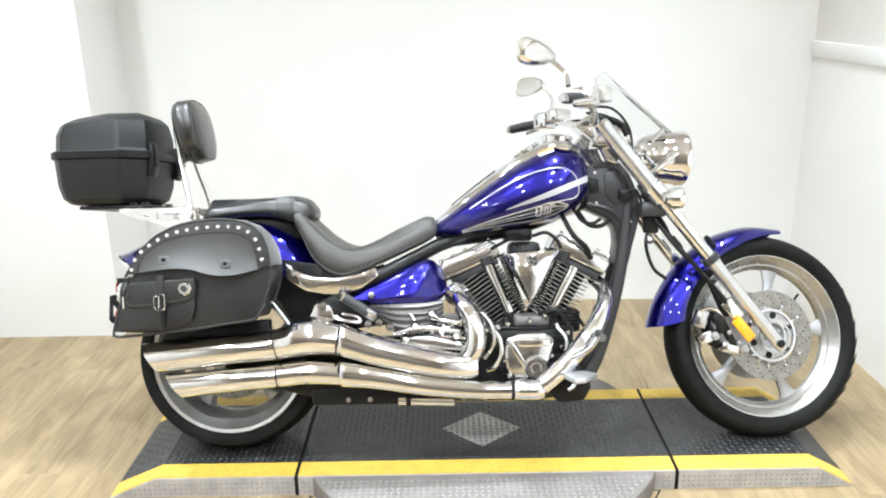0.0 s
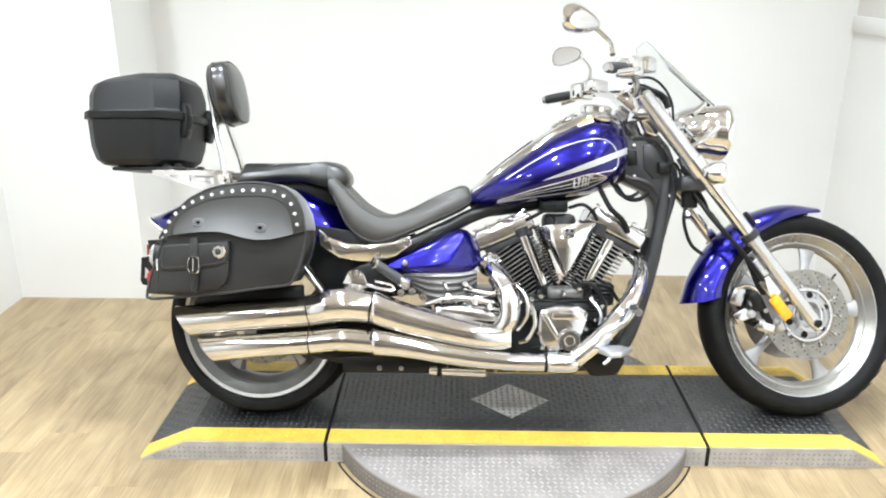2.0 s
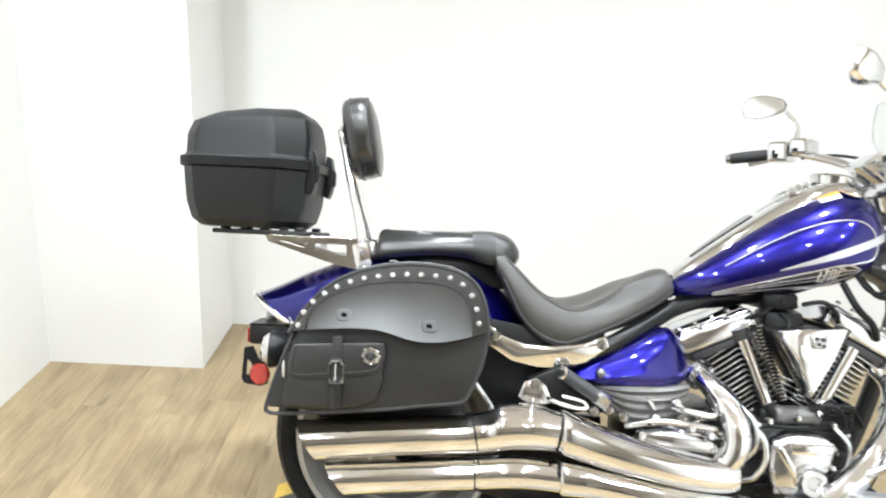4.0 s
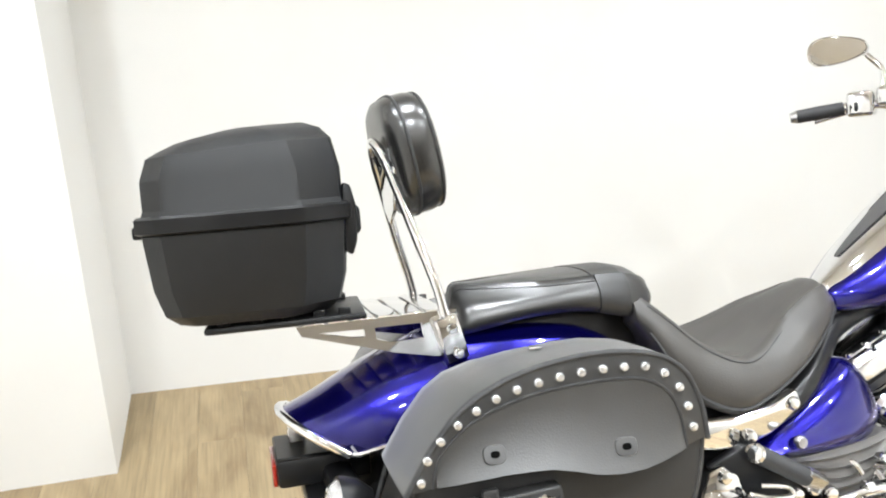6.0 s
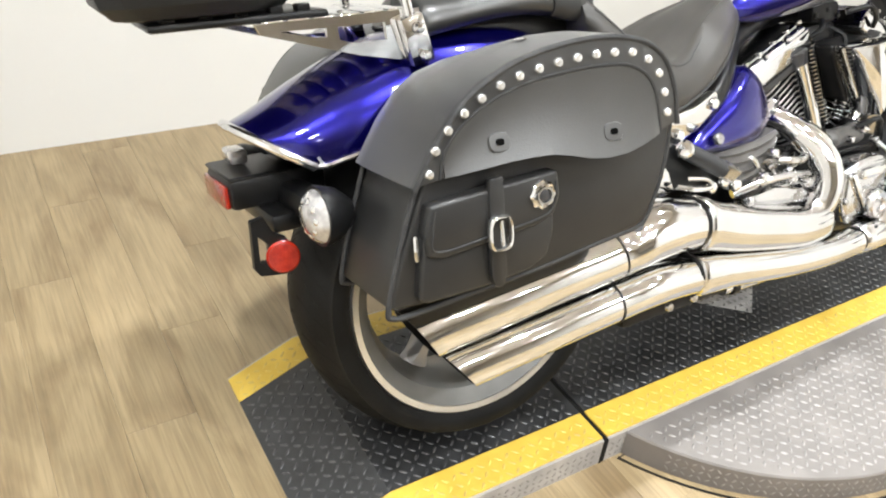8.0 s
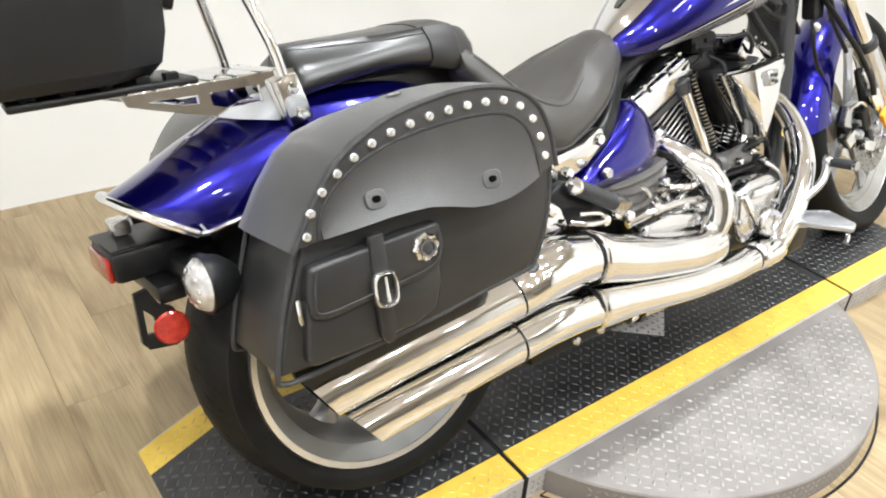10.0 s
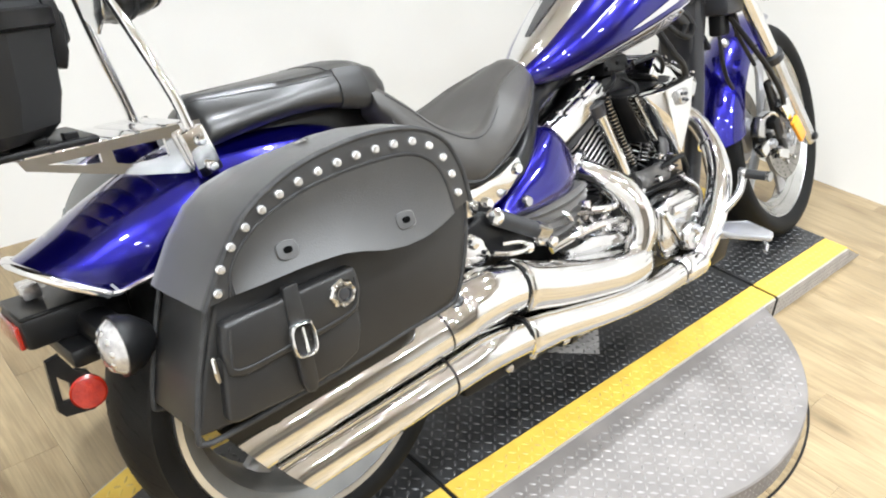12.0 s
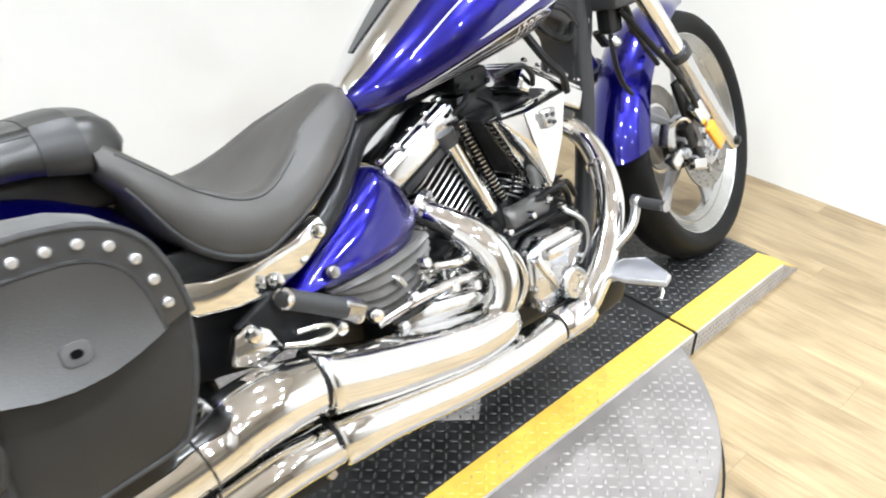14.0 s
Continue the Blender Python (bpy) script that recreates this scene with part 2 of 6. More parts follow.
# ---- mesh helpers ----
def part(name, bm, material, parent=None, label="", angle=38, m=None):
    """Links a bmesh as one mesh object under a thing or a part."""
    bmesh.ops.recalc_face_normals(bm, faces=bm.faces)
    me = bpy.data.meshes.new(name)
    bm.to_mesh(me)
    bm.free()
    for mt in (material if isinstance(material, (list, tuple)) else [material]):
        me.materials.append(mt)
    me.shade_smooth()
    me.set_sharp_from_angle(angle=radians(angle))
    ob = new(name, me)
    if parent:
        ob.parent = parent
    if m is not None:
        ob.matrix_local = m
    if label:
        tagged(ob, label)
    return ob


def spline(pts, n):
    """Points evenly spread on a Catmull-Rom curve through pts."""
    p = np.array(pts, float)
    q = np.vstack([2 * p[0] - p[1], p, 2 * p[-1] - p[-2]])
    out = []
    for u in np.linspace(0, len(p) - 1, n):
        i = min(int(u), len(p) - 2)
        t = u - i
        a, b, c, d = q[i:i + 4]
        out.append(0.5 * (2 * b + (c - a) * t + (2 * a - 5 * b + 4 * c - d) * t * t + (3 * b - a - 3 * c + d) * t ** 3))
    return np.array(out)


def even(line, n):
    """n points at equal steps along a polyline."""
    run = np.concatenate([[0], np.cumsum(np.linalg.norm(np.diff(line, axis=0), axis=1))])
    at = np.linspace(0, run[-1], n)
    return np.stack([np.interp(at, run, line[:, k]) for k in range(line.shape[1])], axis=1)


def loft(loops, cap=True, ring=False, bm=None):
    """A skin over closed loops of equal count."""
    bm = bm or bmesh.new()
    rows = [[bm.verts.new(Vector(p)) for p in loop] for loop in loops]
    k = len(rows[0])
    pairs = list(zip(rows, rows[1:])) + ([(rows[-1], rows[0])] if ring else [])
    for a, b in pairs:
        for i in range(k):
            j = (i + 1) % k
            bm.faces.new((a[i], a[j], b[j], b[i]))
    if cap and not ring:
        bm.faces.new(rows[0][::-1])
        bm.faces.new(rows[-1])
    return bm


def tube(pts, radius, seg=14, n=0, cap=True, bm=None, squash=1.0):
    """A round bar along a path; radius may be a list that runs along it."""
    p = spline(pts, n) if n else np.array(pts, float)
    r = np.interp(np.linspace(0, 1, len(p)), np.linspace(0, 1, len(radius)), radius) if isinstance(radius, (list, tuple)) else [radius] * len(p)
    t = np.gradient(p, axis=0)
    t /= np.linalg.norm(t, axis=1)[:, None]
    up = np.array([0, 0, 1.0]) if abs(t[0][2]) < 0.9 else np.array([0, 1.0, 0])
    side = np.cross(t[0], up)
    loops = []
    for c, d, rad in zip(p, t, r):
        side = side - d * np.dot(side, d)
        side /= np.linalg.norm(side)
        nrm = np.cross(side, d)
        loops.append([c + rad * (math.cos(a) * side + squash * math.sin(a) * nrm) for a in np.linspace(0, 2 * math.pi, seg, endpoint=False)])
    return loft(loops, cap, bm=bm)


def lathe(profile, m, seg=48, closed=True, bm=None):
    """Turns (radius, height) round the z axis of m; closed joins the profile's ends."""
    loops = [[m @ Vector((r * math.cos(a), r * math.sin(a), h)) for r, h in profile] for a in np.linspace(0, 2 * math.pi, seg, endpoint=False)]
    bm = bm or bmesh.new()
    rows = [[bm.verts.new(p) for p in loop] for loop in loops]
    k = len(profile)
    for a, b in zip(rows, rows[1:] + rows[:1]):
        for i in range(k if closed else k - 1):
            j = (i + 1) % k
            bm.faces.new((a[i], a[j], b[j], b[i]))
    if not closed:
        bm.faces.new([r[0] for r in rows])
        bm.faces.new([r[-1] for r in rows])
    return bm


def rbox(lo, hi, bevel=0.005, seg=2, m=None, bm=None):
    """A box with rounded edges."""
    b2 = bmesh.new()
    bmesh.ops.create_cube(b2, size=1)
    for v in b2.verts:
        v.co = Vector([(l + h) / 2 + c * (h - l) for l, h, c in zip(lo, hi, v.co)])
    if bevel:
        bmesh.ops.bevel(b2, geom=b2.edges[:], offset=bevel, segments=seg, profile=0.5, affect="EDGES")
    if m is not None:
        bmesh.ops.transform(b2, matrix=m, verts=b2.verts)
    return merge(bm, b2)


def merge(bm, b2):
    if bm is None:
        return b2
    me = bpy.data.meshes.new("tmp")
    b2.to_mesh(me)
    b2.free()
    bm.from_mesh(me)
    bpy.data.meshes.remove(me)
    return bm


def prism(poly, y0, y1, bevel=0.004, seg=2, m=None, bm=None):
    """A flat shape in x and z, drawn out from y0 to y1, with rounded edges."""
    b2 = bmesh.new()
    f = b2.faces.new([b2.verts.new((x, y0, z)) for x, z in poly])
    ex = bmesh.ops.extrude_face_region(b2, geom=[f])
    for g in ex["geom"]:
        if isinstance(g, bmesh.types.BMVert):
            g.co.y = y1
    bmesh.ops.recalc_face_normals(b2, faces=b2.faces)
    if bevel:
        bmesh.ops.bevel(b2, geom=b2.edges[:], offset=bevel, segments=seg, profile=0.5, affect="EDGES", clamp_overlap=True)
    if m is not None:
        bmesh.ops.transform(b2, matrix=m, verts=b2.verts)
    return merge(bm, b2)


def slotted(outer, holes, y0, y1, bm=None):
    """A flat plate in x and z with openings cut through it."""
    b2 = bmesh.new()
    edges = []
    for loop in [outer] + holes:
        vs = [b2.verts.new((x, y0, z)) for x, z in loop]
        edges += [b2.edges.new((a, b)) for a, b in zip(vs, vs[1:] + vs[:1])]
    faces = [g for g in bmesh.ops.triangle_fill(b2, edges=edges, use_beauty=True)["geom"] if isinstance(g, bmesh.types.BMFace)]
    ex = bmesh.ops.extrude_face_region(b2, geom=faces)
    for g in ex["geom"]:
        if isinstance(g, bmesh.types.BMVert):
            g.co.y = y1
    return merge(bm, b2)


def hull(points, bevel=0.004, seg=2):
    """A faceted solid round a few corner points, with softened edges."""
    b2 = bmesh.new()
    for p in points:
        b2.verts.new(p)
    bmesh.ops.convex_hull(b2, input=b2.verts[:])
    bmesh.ops.dissolve_limit(b2, angle_limit=radians(7), verts=b2.verts[:], edges=b2.edges[:])
    bmesh.ops.bevel(b2, geom=b2.edges[:], offset=bevel, segments=seg, profile=0.5, affect="EDGES", clamp_overlap=True)
    return b2


def towards(p, d):
    """A frame at p whose z axis runs along d."""
    return Matrix.Translation(p) @ Vector(d).to_track_quat("Z", "Y").to_matrix().to_4x4()


def knob(p, d, r, h, seg=14, bm=None):
    """A round bolt head or button: domed cylinder at p that stands out along d."""
    return lathe([(0.0005, 0), (r, 0), (r, h * 0.6), (r * 0.75, h * 0.92), (0.0005, h)], towards(p, d), seg, False, bm)


def oval(cx, cz, a, b, n=24, power=2.0):
    out = []
    for t in np.linspace(0, 2 * math.pi, n, endpoint=False):
        c, s = math.cos(t), math.sin(t)
        out.append((cx + a * math.copysign(abs(c) ** (2 / power), c), cz + b * math.copysign(abs(s) ** (2 / power), s)))
    return out


def between(x, table):
    """Values of a table of rows (x, ...) at x, linear between rows."""
    t = np.array(table, float)
    return [np.interp(x, t[:, 0], t[:, k]) for k in range(1, t.shape[1])]


# ---- room ----
FLOOR = -0.07
X0, X1, Y0, Y1 = -1.67, 2.235, -6.2, 1.70


def slab(name, lo, hi, material, label="", bevel=0):
    ob = part(name, rbox(lo, hi, bevel), material, None, "", 30)
    return tagged(ob, label, "", "", "structure")


def leaning_wall(name, a, b, thick, z0, z1, material):
    """An upright wall from plan point a to b, thick to its outer side."""
    (ax, ay), (bx, by) = a, b
    d = Vector((bx - ax, by - ay)).normalized()
    n = Vector((-d.y, d.x)) * thick
    bm = bmesh.new()
    loops = [[(ax, ay, z), (bx, by, z), (bx + n.x, by + n.y, z), (ax + n.x, ay + n.y, z)] for z in (z0, z1)]
    loft(loops, True, bm=bm)
    return tagged(part(name, bm, material, None, "", 30), "smooth white painted plaster wall", "wall", "", "structure")


leaning_wall("wall_north", (-1.06, 1.775), (X1 + 0.06, 1.6426), 0.12, FLOOR, CEILING, WALL_PAINT)
slab("wall_pillar", (X0, 1.315, FLOOR), (-1.06, 1.95, CEILING), WALL_PAINT, "white painted boxed-out wall pillar")
slab("wall_west", (X0 - 0.12, -0.9, FLOOR), (X0, 1.315, CEILING), WALL_PAINT, "white painted side wall")
# Unseen stretch added behind the camera, darker to deepen reflections in the chrome.
slab("unseen_wall_west_rear", (X0 - 0.12, Y0, FLOOR), (X0, -0.9, CEILING), UNSEEN_TAUPE, "unseen taupe rear side wall, toned for reflections")
slab("wall_east", (X1, Y0, FLOOR), (X1 + 0.12, 1.9, 1.155), WALL_PAINT, "white painted lower side wall")
slab("wall_east_upper", (X1 + 0.004, Y0, 1.225), (X1 + 0.12, 1.9, CEILING), BEIGE_PAINT, "beige painted upper side wall")
slab("trim", (X1 - 0.012, Y0, 1.155), (X1 + 0.12, 1.64, 1.225), WALL_PAINT, "white ledge trim along the side wall", 0.004)
# Unseen far wall, added in two tones to shape low and high reflections.
slab("unseen_wall_south", (X0 - 0.12, Y0 - 0.12, FLOOR), (X1 + 0.12, Y0, 1.3), UNSEEN_GREY, "unseen grey lower far wall, toned for reflections")
slab("unseen_wall_south_upper", (X0 - 0.12, Y0 - 0.12, 1.3), (X1 + 0.12, Y0 - 0.004, CEILING), UNSEEN_TAUPE, "unseen taupe upper far wall, toned for reflections")
slab("ceiling", (X0 - 0.12, Y0 - 0.12, CEILING), (X1 + 0.12, 1.95, CEILING + 0.1), CEIL_PAINT, "flat off-white ceiling")


def ceiling_spot():
    """A small round ceiling spotlight: housing, rim and lit face."""
    root = new("ceiling_spotlight")
    m = pose(0, 0, 0, 180)
    part("housing", lathe([(0.001, 0), (0.05, 0), (0.052, 0.06), (0.062, 0.085), (0.057, 0.086), (0.047, 0.06), (0.001, 0.055)], m, 24, False), LAMP_BODY, root)
    part("lamp_face", lathe([(0.001, 0.058), (0.046, 0.058), (0.046, 0.062), (0.001, 0.066)], m, 24, False), glow_material(40.0), root)
    return tagged(root, "small round white ceiling spotlight, switched on", "spotlight", "ceiling spotlights")


spot = ceiling_spot()
spot.matrix_world = pose(SPOTS[0][0], SPOTS[0][1], CEILING)
for sx, sy in SPOTS[1:]:
    copy_thing(spot, pose(sx, sy, CEILING))
for sx, sy in SPOTS:
    # Unseen south-east spots get double power, added to brighten the bag's reflections.
    data = bpy.data.lights.new("spot_light", "AREA")
    data.shape, data.size, data.energy, data.color = "DISK", 0.1, SPOT_POWER * (2.0 if sx > 1.5 and sy < -1.5 else 1.0), (0.87, 0.93, 1.0)
    data.spread = radians(125)
    new("spot_light", data).matrix_world = pose(sx, sy, CEILING - 0.1)

# ---- turntable platform ----
PX0, PX1, PY1 = -0.605, 1.79, 0.55
STRIP = 0.078


def deck_z(x):
    return min(0.0, -0.066 * (-0.452 - x) / 0.153, -0.066 * (x - 1.672) / 0.118)


def lug_field(spots, place, size=1.0):
    """Many raised tread lugs as one mesh: spots are (u, v, turn), place maps (u, v, height) into the world."""
    vs, fs = [], []
    l, wd, hh = 0.0102 * size, 0.0031 * size, 0.0022
    base = [(-l, 0), (-l * 0.45, -wd), (l * 0.45, -wd), (l, 0), (l * 0.45, wd), (-l * 0.45, wd)]
    for u, v, a in spots:
        c, s, k = math.cos(a), math.sin(a), len(vs)
        for f, hgt in ((1.0, -0.0006), (0.5, hh)):
            vs += [place(u + f * (x * c - y * s), v + f * (x * s + y * c), hgt) for x, y in base]
        fs += [(k + i, k + (i + 1) % 6, k + 6 + (i + 1) % 6, k + 6 + i) for i in range(6)] + [tuple(range(k + 6, k + 12))]
    me = bpy.data.meshes.new("tread_pattern")
    me.from_pydata(vs, [], fs)
    me.shade_smooth()
    me.set_sharp_from_angle(angle=radians(50))
    return me


def lugs(u0, u1, v0, v1, pitch=0.0200):
    out = []
    for i in range(int((u1 - u0) / pitch) + 1):
        for j in range(int((v1 - v0) / pitch) + 1):
            u, v = u0 + (i + 0.5) * pitch, v0 + (j + 0.5) * pitch
            if u < u1 - 0.01 and v < v1 - 0.01:
                out.append((u, v, radians(45 if (i + j) % 2 else -45)))
    return out


# Black lugs are paler for wear and for reflections put into their colour.
WORN_SHEEN_BLACK = surf("worn_sheen_black_lug", (0.038, 0.038, 0.040), (0.075, 0.075, 0.075), 30, 0.28, 0.45, 0.2)
WORN_YELLOW = surf("worn_yellow_lug", (0.68, 0.48, 0.085), (0.40, 0.29, 0.08), 22, 0.35, 0.5)
platform = new("display_platform")
tagged(platform, "low black tread-plate display platform with yellow painted edges and ramp ends", "platform")
platform.matrix_world = pose(0, 0, 0)
for a, b in ((PX0, -0.006), (0.006, 1.214), (1.226, PX1)):
    top = [(x, deck_z(x)) for x in (a, -0.452, 1.672, b) if a <= x <= b]
    poly = top + [(b, min(FLOOR, deck_z(b))), (a, min(FLOOR, deck_z(a)))]
    poly = [p for i, p in enumerate(poly) if i == 0 or (abs(p[0] - poly[i - 1][0]) + abs(p[1] - poly[i - 1][1])) > 1e-6]
    deck = part("deck_section", prism(poly, STRIP, PY1 - STRIP, 0), BLACK_DECK, platform, "black painted tread plate", 20)
    spots = [s for s in lugs(a + 0.006, b - 0.006, STRIP, PY1 - STRIP)]
    ob = new("tread_pattern", lug_field(spots, lambda u, v, hgt: (u, v, deck_z(u) + hgt)))
    ob.data.materials.append(WORN_SHEEN_BLACK)
    ob.parent = deck
    tagged(ob, kind="stuff")
    for y0, y1 in ((0.003, STRIP), (PY1 - STRIP, PY1 - 0.003)):
        strip = part("yellow_edge_strip", prism(poly, y0, y1, 0), YELLOW, platform, "scuffed yellow painted edge", 20)
        ob = new("tread_pattern", lug_field(lugs(a + 0.006, b - 0.006, y0, y1), lambda u, v, hgt: (u, v, deck_z(u) + hgt * 0.7)))
        ob.data.materials.append(WORN_YELLOW)
        ob.parent = strip
        tagged(ob, kind="stuff")
    low = [(x, z - 0.003) for x, z in top] + [(b, FLOOR), (a, FLOOR)]
    for y0, y1, s in ((-0.003, 0.003, -1), (PY1 - 0.003, PY1 + 0.003, 1)):
        # Paler metal than the disc's plate, its colour making up for weaker side light.
        side = part("side_plate", prism(low, y0, y1, 0), BARE_DIAMOND, platform, "bare aluminium tread plate edge", 20)
        if s < 0:
            fine = [q for q in lugs(a + 0.008, b - 0.008, FLOOR + 0.004, -0.004, 0.0165) if q[1] < deck_z(q[0]) - 0.012]
            ob = new("tread_pattern", lug_field(fine, lambda u, v, hgt: (u, -0.003 - hgt * 0.5, v), 0.75))
            ob.data.materials.append(PLATE_LUG)
            ob.parent = side
            tagged(ob, kind="stuff")
for jx in (0.0, 1.22):
    part("joint_gap", rbox((jx - 0.0058, -0.0045, FLOOR), (jx + 0.0058, PY1 + 0.0045, -0.004), 0), TRIM_DARK, platform)
dm = [(0.469, 0.275), (0.606, 0.155), (0.743, 0.275), (0.606, 0.39)]
bmd = bmesh.new()
loft([[(x, y, z) for x, y in dm] for z in (-0.002, 0.0012)], True, bm=bmd)
diamond = part("diamond_panel", bmd, BARE_DIAMOND, platform, "bare aluminium diamond left unpainted in the deck", 20)
inside = [q for q in lugs(0.45, 0.76, 0.14, 0.40) if abs(q[0] - 0.606) / 0.137 + abs(q[1] - 0.273) / 0.118 < 0.86]
ob = new("tread_pattern", lug_field(inside, lambda u, v, hgt: (u, v, 0.001 + hgt * 1.15)))
ob.data.materials.append(PLATE_LUG)
ob.parent = diamond
tagged(ob, kind="stuff")

turntable = new("turntable_disc")
tagged(turntable, "round bare aluminium tread-plate turntable under the platform", "turntable")
turntable.matrix_world = pose(0.603, 0.275, 0)
DISC_TOP = -0.004


def half_discs():
    """Two circle segments that show in front of and behind the platform."""
    for name, s in (("front_segment", -1), ("rear_segment", 1)):
        edge = PY1 / 2 + 0.004
        a0 = math.asin(edge / 0.615)
        arc = [(0.615 * math.cos(a), s * 0.615 * math.sin(a)) for a in np.linspace(a0, math.pi - a0, 40)]
        rim = [(0.634 * math.cos(a), s * 0.634 * math.sin(a)) for a in np.linspace(a0, math.pi - a0, 40)]
        bm = bmesh.new()
        loft([[(x, max(y * s, edge) * s, FLOOR) for x, y in arc], [(x, y, DISC_TOP - 0.004) for x, y in arc],
              [(x * 0.995, y * 0.995, DISC_TOP) for x, y in arc]], True, bm=bm)
        seg = part(name, bm, PLATE, turntable, "bare aluminium tread plate", 30)
        q = [(u, v, a) for u, v, a in lugs(-0.6, 0.6, 0.0, 0.62) if v > edge + 0.012 and math.hypot(u, v) < 0.598]
        ob = new("tread_pattern", lug_field([(u, s * v, a) for u, v, a in q], lambda u, v, hgt: (u, v, DISC_TOP + hgt)))
        ob.data.materials.append(PLATE_LUG)
        ob.parent = seg
        tagged(ob, kind="stuff")
        turn = [(u, v, a) for u, v, a in lugs(-0.59, 0.59, FLOOR + 0.006, DISC_TOP - 0.006, 0.0165)]
        ob = new("tread_pattern", lug_field([q for q in turn if abs(q[0] / 0.615) < math.pi / 2 - a0 - 0.03], lambda u, v, hgt: ((0.615 + hgt * 0.5) * math.sin(u / 0.615), s * (0.615 + hgt * 0.5) * math.cos(u / 0.615), v), 0.75))
        ob.data.materials.append(PLATE_LUG)
        ob.parent = seg
        tagged(ob, kind="stuff")
        # Thin dark ring on the floor, just outside the disc.
        bm = bmesh.new()
        loft([[(x, y, FLOOR) for x, y in rim], [(x, y, FLOOR + 0.0015) for x, y in rim], [(x * 0.991, y * 0.991, FLOOR + 0.0015) for x, y in rim], [(x * 0.991, y * 0.991, FLOOR) for x, y in rim]], False, bm=bm)
        part("dark_floor_ring", bm, SMOOTH_PLASTIC, turntable, "thin dark ring on the floor", 30)


half_discs()

# ---- motorcycle ----
BIKE = pose(-0.228, 0.1915, 0, -16.5)
bike = new("motorcycle")
bike.matrix_world = BIKE
tagged(bike, "metallic blue chrome cruiser motorcycle leaning on its stand on the platform", "motorcycle")


def wheel_axis(c, n=(0, -1, 0)):
    return towards(c, n)


def tyre_profile(ro, ri, w):
    half = [(ri, 0.80), (ri + 0.012, 0.93), (ri + 0.35 * (ro - ri), 1.0), (ri + 0.62 * (ro - ri), 0.97), (ro - 0.024 * w / 0.1, 0.80), (ro - 0.008, 0.52), (ro - 0.002, 0.24), (ro, 0.0)]
    p = [(r, -h * w) for r, h in half] + [(r, h * w) for r, h in half[-2::-1]]
    return p + [(ri - 0.004, 0.75 * w), (ri - 0.004, -0.75 * w)]


def rim_profile(rf, w):
    """Barrel of a cast wheel: flange, lip and drop centre."""
    half = [(rf, w), (rf + 0.004, w - 0.006), (rf - 0.012, w - 0.01), (rf - 0.026, w - 0.022), (rf - 0.032, w * 0.55), (rf - 0.045, w * 0.3)]
    out = [(r, h) for r, h in half] + [(r, -h) for r, h in half[::-1]]
    inn = [(rf - 0.010, -w), (rf - 0.036, -w + 0.022), (rf - 0.042, -w * 0.5), (rf - 0.055, -w * 0.25)]
    return out + inn + [(r, -h) for r, h in inn[::-1]]


